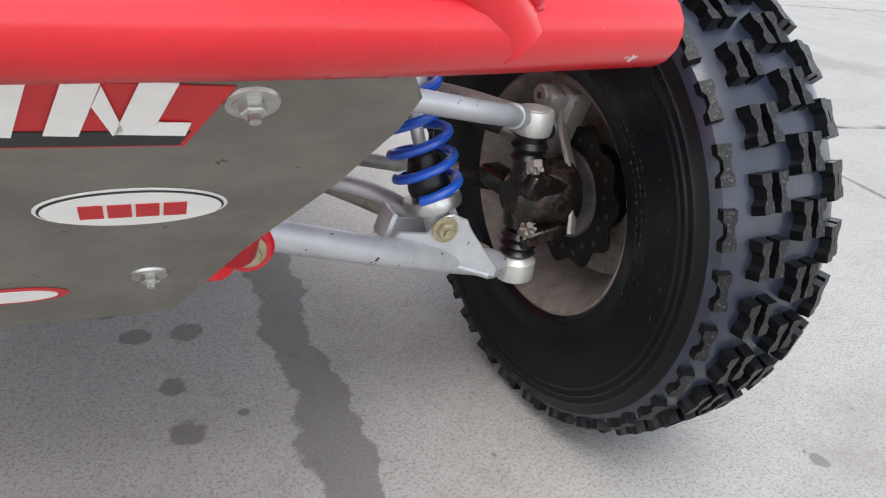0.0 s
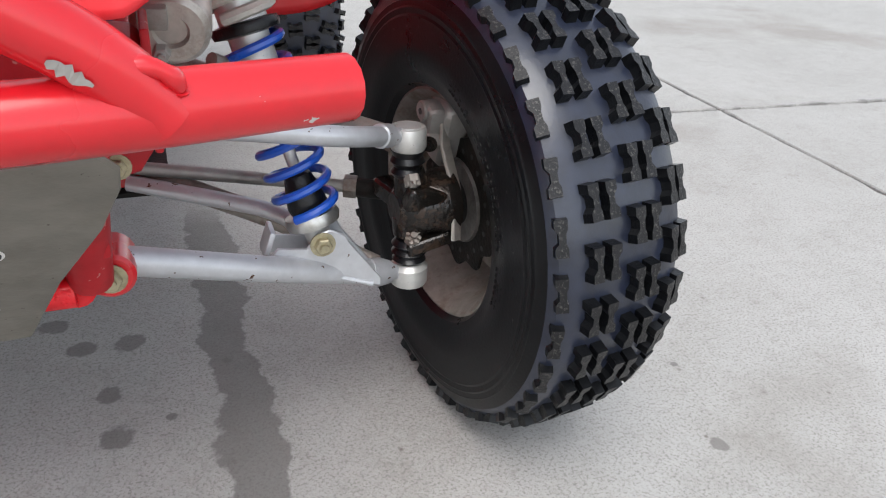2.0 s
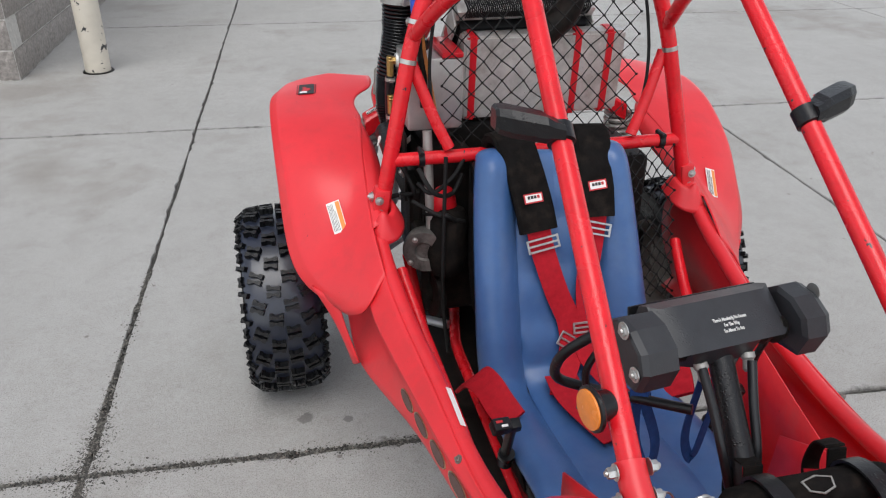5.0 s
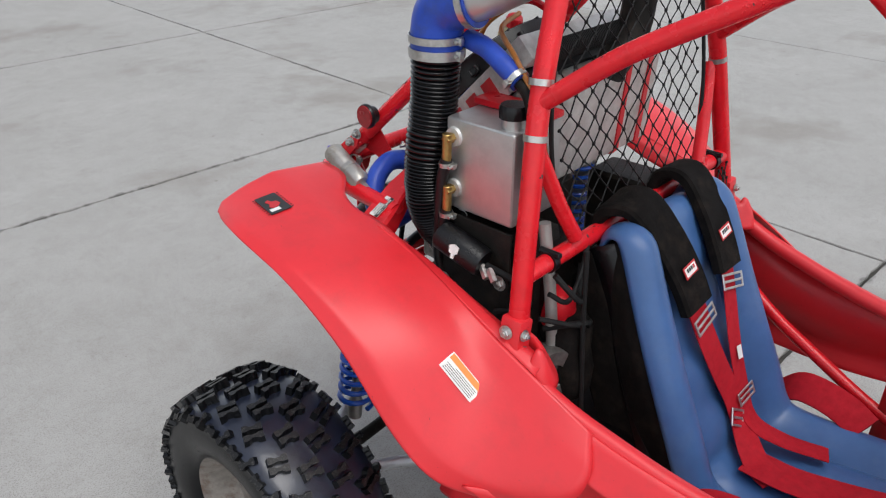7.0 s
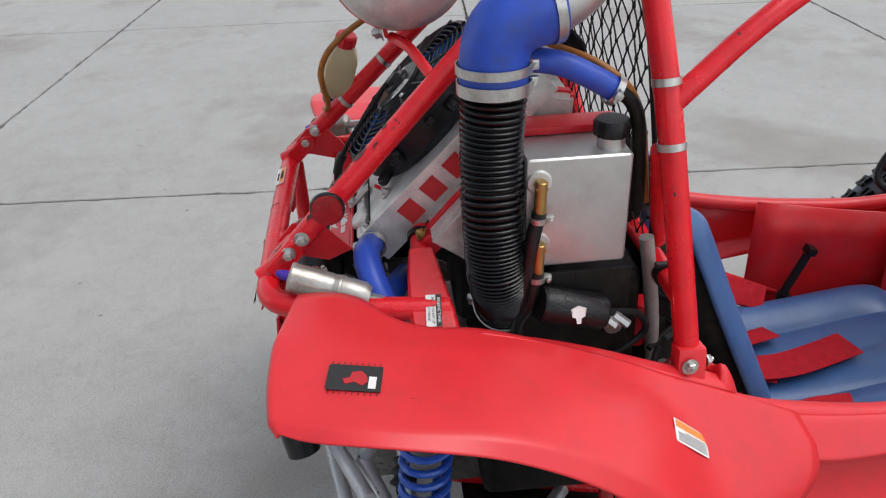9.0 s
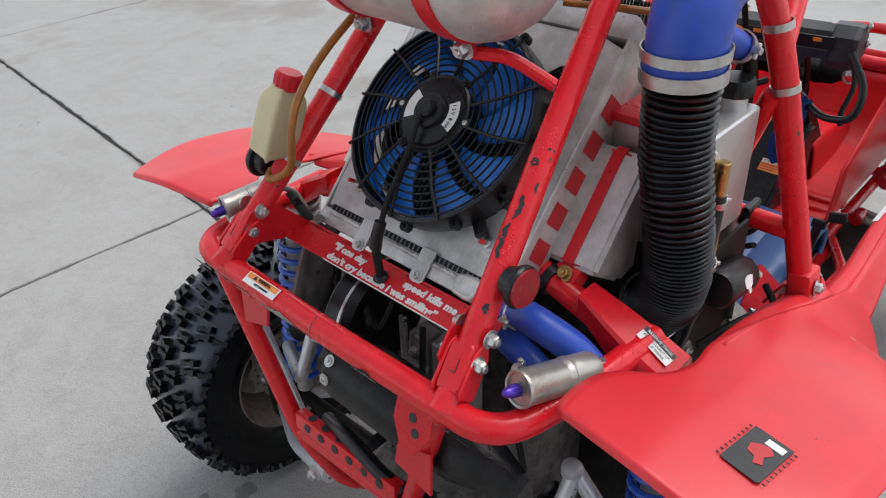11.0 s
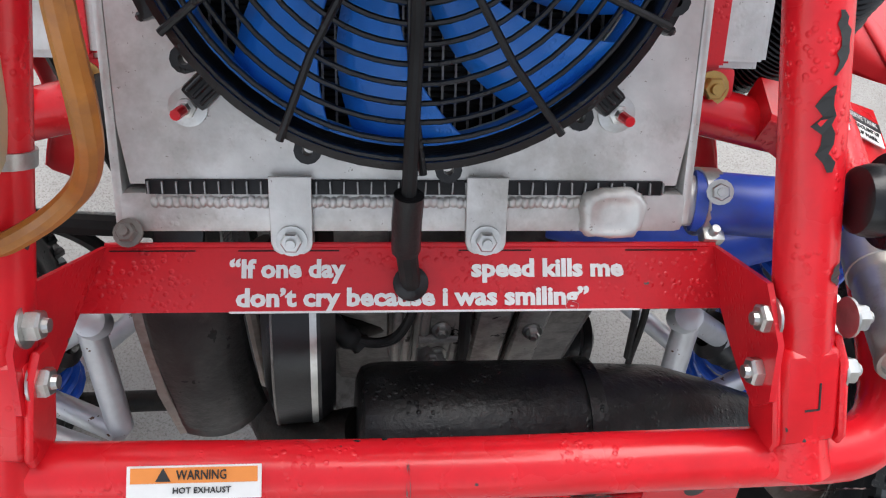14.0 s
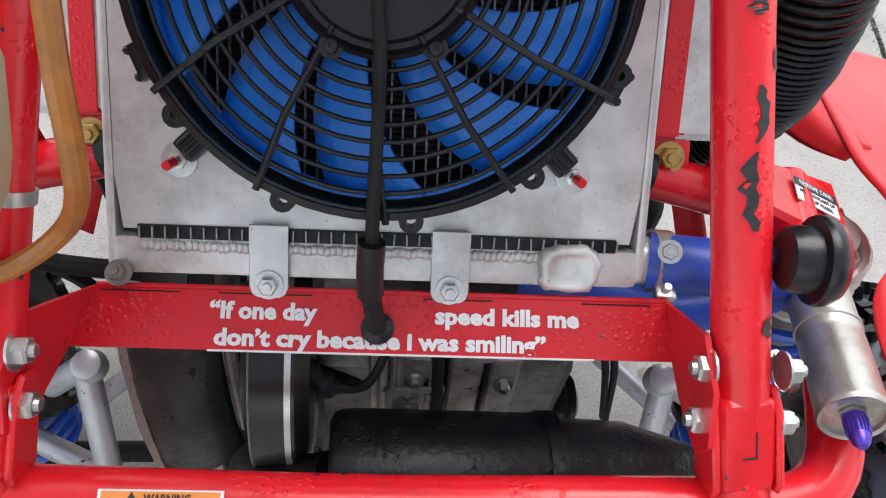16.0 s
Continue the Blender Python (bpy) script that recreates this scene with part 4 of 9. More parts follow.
# front subframe
xm = bpart("front_crossmember", box((0.488, 0.062, 0.074), pose(0, -0.192, 0.503), None, 0.016, 3), SCUFFED, "scratched red steel cross member")
back = box((0.40, 0.016, 0.115), pose(0, -0.165, 0.415), None, 0.004)
bp_ = part("slotted_plate", back, SCUFFED, xm, "scuffed red plate with slots and bolts")
for x in (-0.135, -0.065, 0.0, 0.065, 0.135):
    part("slot", box((0.009, 0.002, 0.018), pose(x + 0.004, -0.1742, 0.432), None, 0.0006), PRINTBLACK, bp_)
for x in (-0.105, 0.030, 0.105):
    part("plate_bolt", hexbolt((x, -0.1735, 0.438), (0, -1, 0), 0.007, 0.005), STEEL, bp_)
for s in (-1, 1):
    part("end_plate", box((0.006, 0.072, 0.084), pose(s * 0.2455, -0.192, 0.503), None, 0.010, 3), SCUFFED, xm)
    part("leg", sweep([(s * 0.186, -0.190, 0.478), (s * 0.184, -0.175, 0.400), (s * 0.178, -0.140, 0.325)], [0.030, 0.020, 0.018], 18), SCUFFED, xm, "scratched red welded leg")
    tube("frame_tube", [(s * 0.165, -0.14, 0.315), (s * 0.165, 0.30, 0.30)], 0.016, RED, 0.05)
    tube("frame_tube", [(s * 0.225, -0.20, 0.50), (s * 0.235, 0.05, 0.50), (s * 0.30, 0.30, 0.52)], 0.015, RED, 0.05)
    rows = [[(s * x, y, z) for x in (0.345, 0.40, 0.46, 0.510)] for y, z in ((0.132, 0.735), (0.150, 0.660), (0.156, 0.570), (0.156, 0.520))]
    rows.append([(s * 0.350, 0.156, 0.478), (s * 0.40, 0.156, 0.476), (s * 0.452, 0.156, 0.486), (s * 0.492, 0.156, 0.512)])
    skin("fender_apron", rows, TUB, buggy, "dull red apron hanging behind the front fender", 0.004, 2)
tube("frame_tube", [(-0.165, -0.14, 0.315), (0.165, -0.14, 0.315)], 0.014, RED, 0.02)


def coil(am, r, wire, z0, z1, turns, n=18):
    k = int(turns * n)
    return sweep([am @ V((r * math.cos(2 * math.pi * turns * i / k), r * math.sin(2 * math.pi * turns * i / k), z0 + (z1 - z0) * i / k)) for i in range(k + 1)], wire, 8)


def castle_nut(p, d, r):
    """A slotted nut on a stud."""
    bm = bmesh.new()
    m = axis_matrix(p, d)
    lathe([(0, 0), (r, 0), (r, r * 0.8), (r * 0.8, r * 0.85), (0, r * 0.85)], m, 6, bm)
    for k in range(6):
        t = math.pi * (k + 0.5) / 3
        box((r * 0.45, r * 0.35, r * 0.5), m @ Matrix.Rotation(t, 4, "Z") @ Matrix.Translation((r * 0.72, 0, r * 1.05)), bm, 0.0004, 1)
    lathe([(0, r * 0.8), (r * 0.45, r * 0.8), (r * 0.42, r * 1.5), (0, r * 1.55)], m, 10, bm)
    return bm


def suspension_front(s):
    """Wishbones, shock, upright and steering rod of one front corner."""
    q = lambda *p: (p[0] * s, p[1], p[2])
    bj = q(0.500, 0.004, 0.374)
    up = bpart("upper_wishbone", sweep(rounded([q(0.235, -0.095, 0.441), q(0.405, -0.064, 0.405), q(0.438, -0.050, 0.397), q(0.468, -0.016, 0.384)], 0.028, 8), 0.0105, 16), SILVER, "silver painted tubular upper wishbone")
    part("rear_leg", sweep(rounded([q(0.466, -0.010, 0.385), q(0.430, 0.030, 0.389), q(0.397, 0.063, 0.389)], 0.02), 0.0115, 14), RUSTY, up)
    part("rear_leg", sweep(rounded([q(0.405, 0.055, 0.390), q(0.320, 0.110, 0.420), q(0.235, 0.140, 0.450)], 0.02), 0.0095, 14), RUSTY, up)
    bm = rod(q(0.397, 0.066, 0.374), q(0.397, 0.066, 0.404), 0.014, None, 18)
    hexbolt(q(0.397, 0.066, 0.404), (0, 0, 1), 0.0085, 0.008, bm)
    part("leg_boss", bm, ALUDULL, up, "dull boss and nut on the rear leg")
    bm = rod(q(0.458, -0.026, 0.388), q(0.474, -0.010, 0.382), 0.0130, None, 18)
    rod(q(0.470, -0.012, 0.383), q(0.490, 0.000, 0.377), 0.0085, bm, 16, 0.0100)
    box((0.012, 0.006, 0.014), axis_matrix(q(0.452, -0.034, 0.391), (s * 0.6, 0.75, -0.25)), bm, 0.002)
    part("weld_collar", bm, SILVER, up, "welded collar with paint flaking off")
    part("ball_joint", lathe([(0, -0.014), (0.0185, -0.014), (0.0205, -0.010), (0.0205, 0.008), (0.0190, 0.012), (0.0165, 0.0125), (0.0160, 0.0112), (0.0145, 0.0112), (0.0140, 0.0130), (0, 0.0135)], Matrix.Translation(bj), 30), ALU, up, "satin aluminium ball joint cap")
    part("rubber_boot", lathe([(0.0, -0.05), (0.012, -0.05), (0.019, -0.04), (0.015, -0.034), (0.020, -0.027), (0.0165, -0.021), (0.0195, -0.014), (0, -0.013)], Matrix.Translation(bj), 24), HOSE, up)
    low = bpart("lower_wishbone", sweep(rounded([q(0.192, -0.102, 0.321), q(0.33, -0.058, 0.267), q(0.425, -0.027, 0.233), q(0.466, -0.014, 0.219)], 0.03), 0.0140, 18), SILVER, "silver lower wishbone tube with scraped rusty underside")
    part("rear_leg", sweep(rounded([q(0.200, 0.15, 0.312), q(0.36, 0.070, 0.262), q(0.462, -0.004, 0.223)], 0.03), 0.0125, 14), RUSTY, low)
    part("rear_leg", sweep(rounded([q(0.205, 0.115, 0.305), q(0.350, 0.060, 0.280), q(0.400, 0.020, 0.262)], 0.02), 0.0095, 12), SILVER, low)
    bm = sweep([q(0.448, -0.020, 0.226), q(0.462, -0.015, 0.2205), q(0.474, -0.010, 0.2160)], [0.0150, 0.0170, 0.0140], 16)
    rod(q(0.470, -0.010, 0.217), q(0.496, -0.002, 0.208), 0.0095, bm, 14)
    part("weld_collar", bm, SILVER, low)
    for dy, name in ((-0.041, "shock_bracket"), (-0.006, "shock_bracket")):
        m = axis_matrix(q(0.389, dy + (0.004 if s < 0 else 0), 0.249), (0, -1, 0.0) if s > 0 else (0, 1, 0), (s, 0, -0.33))
        part(name, plate([(-0.060, -0.004), (0.072, -0.006), (0.070, 0.003), (0.022, 0.038), (0.014, 0.046), (-0.004, 0.048), (-0.016, 0.040), (-0.022, 0.022), (-0.052, 0.016)], 0.004, m), SILVER, low, "welded silver shock bracket with rusty seam")
    part("bracket_web", box((0.006, 0.032, 0.030), pose(*q(0.338, -0.024, 0.283), 0, 18 * s, 0), None, 0.002), SILVER, low)
    bm = hexbolt(q(0.392, -0.046, 0.281), (0, -1, 0), 0.0095, 0.007)
    lathe([(0, 0), (0.0045, 0), (0.0045, 0.0006), (0, 0.0006)], axis_matrix(q(0.392, -0.0578, 0.281), (0, -1, 0)), 10, bm)
    part("bracket_bolt", bm, OLDZINC, low, "dull yellow zinc bolt head")
    part("weld_bead", sweep([q(0.338 + 0.012 * k, -0.040 - 0.0005 * k, 0.2625 - 0.0042 * k) for k in range(10)], [0.0030 + 0.0010 * (k % 2) for k in range(10)], 8), SILVER, low)
    part("ball_joint", lathe([(0, -0.012), (0.021, -0.012), (0.0225, -0.009), (0.0225, 0.010), (0.016, 0.016), (0, 0.016)], Matrix.Translation(q(0.503, 0.0, 0.206)), 26), ALU, low)
    part("rubber_boot", lathe([(0.012, 0.016), (0.020, 0.020), (0.0155, 0.025), (0.021, 0.030), (0.016, 0.035), (0.021, 0.040), (0.016, 0.046), (0, 0.047)], Matrix.Translation(q(0.503, 0.0, 0.206)), 24), HOSE, low)
    # pivots
    part("pivot_bolt", hexbolt(q(0.192, -0.128, 0.316), (0, -1, 0), 0.0095, 0.008), OLDZINC, low)
    bm = rod(q(0.192, -0.126, 0.316), q(0.192, -0.075, 0.316), 0.021, None, 20)
    box((0.030, 0.044, 0.040), pose(*q(0.176, -0.100, 0.330)), bm, 0.005)
    part("pivot_lug", bm, BUMPER, low, "bright red pivot lug")
    part("pivot_lug", rod(q(0.200, 0.122, 0.314), q(0.200, 0.17, 0.314), 0.019), BUMPER, low)
    for y, r in ((-0.137, 0.0095), (0.12, 0.009)):
        part("pivot_bolt", hexbolt(q(0.232, y + 0.002, 0.447), (0, -1, 0), r, 0.008), STEEL, up)
        part("pivot_lug", rod(q(0.234, y + 0.004, 0.446), q(0.234, y + 0.050, 0.446), 0.0135), SCUFFED, up)
    gp = plate([(-0.030, -0.040), (0.006, -0.030), (0.024, -0.004), (0.022, 0.022), (0.008, 0.050), (-0.030, 0.050)] if s > 0 else [(0.030, -0.040), (0.030, 0.050), (-0.008, 0.050), (-0.022, 0.022), (-0.024, -0.004), (-0.006, -0.030)], 0.005, Matrix(((1, 0, 0, s * 0.223), (0, 0, -1, -0.131), (0, 1, 0, 0.444), (0, 0, 0, 1))))
    gs = part("pivot_gusset", gp, SCUFFED, up, "scratched red pivot gusset with two bolts")
    part("pivot_bolt", hexbolt(q(0.212, -0.137, 0.420), (0, -1, 0), 0.0075, 0.006), OLDZINC, gs)
    # shock absorber
    a, b = V(q(0.392, -0.024, 0.281)), V(q(0.305, 0.048, 0.615))
    d = (b - a).normalized()
    L = (b - a).length
    am = axis_matrix(a, d)
    top = 0.222
    shock = bpart("shock_absorber", lathe([(0, -0.012), (0.013, -0.012), (0.014, 0.010), (0.0065, 0.018), (0.0065, 0.125), (0.0195, 0.130), (0.0205, 0.136), (0.0205, top), (0.024, top + 0.004), (0.024, L), (0, L)], am, 24), ALU, "pale worn shock absorber with blue coil spring")
    part("bump_stop", lathe([(0.0066, 0.030), (0.020, 0.030), (0.0215, 0.036), (0.0185, 0.055), (0.014, 0.070), (0.0066, 0.074)], am, 20), BLACK, shock, "black rubber bump stop")
    part("spring_seat", lathe([(0.008, 0.016), (0.028, 0.014), (0.030, 0.020), (0.028, 0.027), (0.008, 0.028)], am, 26, None, True), STEEL, shock)
    part("coil_spring", coil(am, 0.0300, 0.0049, 0.030, top - 0.006, 7.6), BLUESPRING, shock, "blue coil spring")
    part("spring_collar", lathe([(0.021, top - 0.006), (0.033, top - 0.004), (0.0345, top + 0.002), (0.033, top + 0.006), (0.021, top + 0.008)], am, 30, None, True), BLACK, shock, "dark worn spring collar")
    part("helper_spring", coil(am, 0.0305, 0.0062, top + 0.013, top + 0.072, 3.2), PALECOIL, shock, "short pale helper spring")
    rm_ = axis_matrix(q(0.264, -0.132, 0.522), (s * 0.10, 0.95, 0.30), (s, 0, 0))
    can = part("reservoir", lathe([(0, 0.004), (0.012, 0.004), (0.014, 0.0), (0.025, 0.0), (0.0295, 0.004), (0.0305, 0.010), (0.0305, 0.085), (0.0290, 0.087), (0.0305, 0.089), (0.0305, 0.120), (0.026, 0.128), (0, 0.128)], rm_, 30), PALEMETAL, shock, "scratched pale fluid reservoir")
    bm = box((0.022, 0.018, 0.010), rm_ @ Matrix.Translation((-0.012, -0.014, -0.003)), None, 0.002)
    hexbolt(rm_ @ V((-0.008, 0.016, 0.0)), rm_.to_3x3() @ V((0, 0, -1)), 0.007, 0.008, bm, False)
    part("bleed_clip", bm, ALUDULL, can)
    part("bracket", sweep(rounded([q(0.300, -0.010, 0.470), q(0.325, 0.010, 0.455), q(0.345, 0.020, 0.452)], 0.01), 0.0075, 10), RUSTY, shock, "rusty reservoir bracket")
    # upright
    bm = lathe([(0, -0.035), (0.018, -0.035), (0.026, -0.028), (0.034, -0.010), (0.036, 0.010), (0.040, 0.020), (0.040, 0.034), (0, 0.034)], axis_matrix(q(0.520, 0.010, 0.288), (s, 0.12, 0)), 26)
    upr = bpart("steering_upright", bm, GREASY, "greasy black steering upright")
    for z0, z1, r0, r1 in ((0.306, 0.338, 0.022, 0.017), (0.272, 0.250, 0.024, 0.018)):
        part("joint_boss", rod(q(0.508, 0.006, z0), q(0.501, 0.003, z1), r0, None, 18, r1), GREASY, upr)
    part("upper_lug", box((0.050, 0.022, 0.028), pose(*q(0.516, -0.012, 0.304), 8, 14 * s, 6), None, 0.007, 3), GREASY, upr)
    part("lower_lug", box((0.056, 0.024, 0.016), pose(*q(0.522, -0.010, 0.250), 0, -14 * s, 0), None, 0.005, 3), GREASY, upr)
    part("steering_arm", box((0.030, 0.060, 0.024), pose(*q(0.498, 0.048, 0.290), 0, 0, 12 * s), None, 0.008, 3), GREASY, upr)
    for p, up_ in ((q(0.500, -0.010, 0.334), -0.8), (q(0.502, -0.012, 0.254), 0.8)):
        part("castle_nut", castle_nut(p, (0, -0.55, up_), 0.0095), RUSTY, upr, "rusty slotted nut")
    lp = sweep(rounded([q(0.556, 0.040, 0.372), q(0.553, 0.030, 0.352), q(0.555, -0.012, 0.306), q(0.550, -0.028, 0.256)], 0.012, 4), 0.01, flat=(0.0085, 0.0024), up=(s * 0.75, 0.65, 0.0))
    part("caliper_bracket", lp, PALEMETAL, upr, "bare steel caliper bracket")
    bm = box((0.036, 0.050, 0.085), pose(*q(0.566, 0.060, 0.360), 18, 0, 8 * s), None, 0.014, 3)
    rod(q(0.530, 0.052, 0.386), q(0.560, 0.056, 0.386), 0.0125, bm, 18)
    rod(q(0.534, 0.040, 0.352), q(0.560, 0.046, 0.352), 0.0105, bm, 18)
    box((0.022, 0.030, 0.050), pose(*q(0.545, 0.052, 0.372), 18, 0, 0), bm, 0.008, 3)
    cal = part("brake_caliper", bm, ALUDULL, upr, "dull brake caliper")
    part("caliper_bolt", hexbolt(q(0.536, 0.034, 0.352), (-s * 0.5, -0.85, 0), 0.0065, 0.007), DARK, cal)
    part("pin_hole", lathe([(0, 0), (0.004, 0), (0.0038, 0.0006), (0, 0.0006)], axis_matrix(q(0.5298, 0.052, 0.386), (-s, -0.1, 0)), 12), PRINTBLACK, cal)
    part("brake_hose", sweep(curve_pts([q(0.30, 0.11, 0.41), q(0.40, 0.095, 0.385), q(0.46, 0.072, 0.358), q(0.505, 0.052, 0.345)]), 0.0080, 10), HOSE, upr, "black rubber brake hose")
    part("hose_fitting", rod(q(0.492, 0.056, 0.350), q(0.512, 0.046, 0.340), 0.0095, None, 6), RUSTY, upr)
    tr = bpart("tie_rod", rod(q(0.20, 0.122, 0.322), q(0.455, 0.107, 0.278), 0.0080), ALUDULL, "grey steering tie rod")
    part("tie_rod_end", rod(q(0.455, 0.107, 0.278), q(0.512, 0.078, 0.276), 0.0120, None, 16), DARK, tr)
    part("lock_nut", lathe([(0, 0), (0.0145, 0), (0.0145, 0.016), (0, 0.016)], axis_matrix(q(0.452, 0.1075, 0.2785), (s, -0.4, -0.05)), 6), RUSTY, tr)


suspension_front(1)
suspension_front(-1)


# front cowl and fenders
def fender_rows(s):
    c = lambda *p: (p[0] * s, p[1], p[2])
    return [
        [c(0.175, -0.266, 0.558), c(0.236, -0.274, 0.560), c(0.285, -0.240, 0.590), c(0.325, -0.205, 0.612), c(0.340, -0.195, 0.622), c(0.440, -0.120, 0.668), c(0.508, -0.074, 0.700), c(0.528, -0.060, 0.700)],
        [c(0.175, -0.262, 0.608), c(0.242, -0.264, 0.610), c(0.285, -0.228, 0.612), c(0.324, -0.200, 0.632), c(0.342, -0.186, 0.646), c(0.445, -0.108, 0.694), c(0.516, -0.058, 0.722), c(0.536, -0.042, 0.716)],
        [c(0.1752, -0.180, 0.652), c(0.247, -0.192, 0.655), c(0.280, -0.172, 0.634), c(0.326, -0.160, 0.642), c(0.350, -0.140, 0.670), c(0.452, -0.075, 0.718), c(0.522, -0.022, 0.742), c(0.543, -0.010, 0.722)],
        [c(0.199, -0.120, 0.675), c(0.251, -0.100, 0.702), c(0.274, -0.090, 0.668), c(0.340, -0.080, 0.672), c(0.368, -0.062, 0.718), c(0.460, -0.025, 0.742), c(0.528, 0.010, 0.762), c(0.548, 0.018, 0.740)],
        [c(0.204, -0.030, 0.720), c(0.252, -0.020, 0.742), c(0.274, -0.012, 0.700), c(0.354, 0.000, 0.700), c(0.386, 0.008, 0.752), c(0.465, 0.025, 0.764), c(0.532, 0.044, 0.776), c(0.552, 0.050, 0.752)],
        [c(0.206, 0.070, 0.770), c(0.254, 0.070, 0.785), c(0.276, 0.080, 0.728), c(0.364, 0.085, 0.722), c(0.402, 0.085, 0.778), c(0.470, 0.090, 0.782), c(0.533, 0.092, 0.786), c(0.552, 0.092, 0.760)],
        [c(0.206, 0.110, 0.788), c(0.254, 0.110, 0.800), c(0.278, 0.114, 0.730), c(0.368, 0.116, 0.722), c(0.410, 0.120, 0.784), c(0.470, 0.122, 0.788), c(0.522, 0.118, 0.786), c(0.536, 0.112, 0.764)],
        [c(0.208, 0.140, 0.800), c(0.254, 0.140, 0.806), c(0.280, 0.140, 0.700), c(0.370, 0.138, 0.695), c(0.414, 0.130, 0.768), c(0.470, 0.130, 0.770), c(0.516, 0.126, 0.768), c(0.528, 0.118, 0.748)],
    ]


for s in (-1, 1):
    skin("front_fender", fender_rows(s), PLASTIC, buggy, "glossy red plastic front fender" + (" with a stitched crack" if s < 0 else ""), 0.004, 3, (1, 4), (1,), 0.6)
nose_rows = [[(x, y, z) for x in (-0.172, -0.08, 0.0, 0.08, 0.172)] for y, z in ((-0.250, 0.556), (-0.2665, 0.560), (-0.268, 0.600), (-0.262, 0.610), (-0.175, 0.655), (-0.165, 0.660), (-0.158, 0.655), (-0.155, 0.62))]
skin("nose_panel", nose_rows, PLASTIC, buggy, "red plastic nose panel", 0.004, 2, (), (1, 3, 5), 0.7)
tub_rows = [[(x * 0.203, y, zt if abs(x) == 1 else z + 0.05 if abs(x) > 0.95 else z) for x in (-1.0, -0.98, -0.90, -0.30, 0.30, 0.90, 0.98, 1.0)]
            for y, z, zt in ((-0.158, 0.60, 0.648), (-0.145, 0.50, 0.655), (-0.10, 0.42, 0.672), (0.0, 0.40, 0.722), (0.12, 0.388, 0.770), (0.20, 0.385, 0.700), (0.43, 0.385, 0.575))]
skin("footwell", tub_rows, TUB, buggy, "scuffed red plastic footwell tub", 0.004, 2)
skin("tunnel", [[(x, y, z) for x, z in ((-0.058, 0.385), (-0.050, h - 0.01), (-0.04, h), (0.04, h), (0.050, h - 0.01), (0.058, 0.385))] for y, h in ((-0.13, 0.47), (-0.05, 0.485), (0.05, 0.495), (0.10, 0.50), (0.16, 0.49))], TUB, buggy, "raised red centre tunnel", 0.004, 2)
GRAPHIC = mat("faded_brown_graphic", (0.115, 0.060, 0.050), 0.5, grain=0.2)


# round lamps on the fenders
def headlamp(s):
    c = V((0.338 * s, 0.094, 0.782))
    d = V((0.0, -0.93, 0.36)).normalized()
    m = axis_matrix(c, d, (1, 0, 0)) @ Matrix.Scale(0.94, 4)
    shell = bpart("headlamp", lathe([(0, -0.100), (0.034, -0.094), (0.062, -0.070), (0.077, -0.036), (0.0795, -0.016), (0.0785, -0.006), (0.066, 0.0), (0.060, -0.025), (0.03, -0.06), (0, -0.07)], m, 40), PLASTIC, "round red headlamp with black wire guard")
    part("rim", lathe([(0.064, -0.012), (0.074, -0.012), (0.0755, 0.006), (0.070, 0.014), (0.062, 0.010)], m, 40, None, True), BLACK, shell)
    part("reflector", lathe([(0, -0.05), (0.02, -0.045), (0.045, -0.02), (0.062, 0.004)], m, 32), REFLECTORCUP, shell)
    part("bulb", lathe([(0, -0.05), (0.007, -0.05), (0.008, -0.025), (0.004, -0.015), (0, -0.014)], m, 14), WHITE, shell)
    lens = part("lens", lathe([(0, 0.012), (0.03, 0.010), (0.062, 0.004), (0.062, 0.002), (0.03, 0.007), (0, 0.009)], m, 32), GLASS, shell, "clear fluted lamp glass")
    lens.visible_shadow = False
    R = 0.068
    for k in range(-3, 4):
        for ang in (radians(45), radians(-45)):
            o = k * 0.0185
            h = math.sqrt(max(R * R - o * o, 0))
            pts = []
            for i in range(9):
                t = -h + 2 * h * i / 8
                x, y = o * math.cos(ang) - t * math.sin(ang), o * math.sin(ang) + t * math.cos(ang)
                pts.append(m @ V((x, y, 0.012 + 0.016 * (1 - (x * x + y * y) / (R * R)))))
            part("guard_wire", sweep(pts, 0.0022, 6), BLACK, shell, "black lamp guard wire" if k == -3 and ang > 0 else "")
    bm = lathe([(0, 0), (0.031, 0), (0.032, 0.012), (0.026, 0.022), (0.022, 0.040), (0, 0.042)], Matrix.Translation((c.x, 0.064, 0.690)), 22)
    part("foot", bm, BLACK, shell)
    part("foot_bolt", hexbolt((c.x, 0.036, 0.712), (0, -1, 0.4), 0.006, 0.004), BLACK, shell)


headlamp(1)
headlamp(-1)

# stitched crack in the right front fender
OVER = V((-0.209, -0.82, 1.462))
stitches = [V((-0.528, 0.192, 0.68)).lerp(V((-0.463, 0.091, 0.68)), k / 4) for k in range(5)] + [V((-0.392, -0.018, 0.68)).lerp(V((-0.373, -0.058, 0.68)), k / 3) for k in range(4)]
for k, at in enumerate(stitches):
    place, nrm = surface(OVER, OVER.lerp(at, 0.8))
    sm = axis_matrix(place + nrm * 0.0010, nrm, (0.55, -0.83, 0))
    bm = sweep([sm @ V((-0.0040, -0.0034, 0)), sm @ V((0, 0, 0.0008)), sm @ V((0.0040, 0.0034, 0))], 0.0005, 6)
    sweep([sm @ V((-0.0040, 0.0034, 0)), sm @ V((0, 0, 0.0012)), sm @ V((0.0040, -0.0034, 0))], 0.0005, 6, bm)
    bpart("wire_stitch", bm, PALECOIL, "crossed wire stitch over a crack" if k == 0 else "")
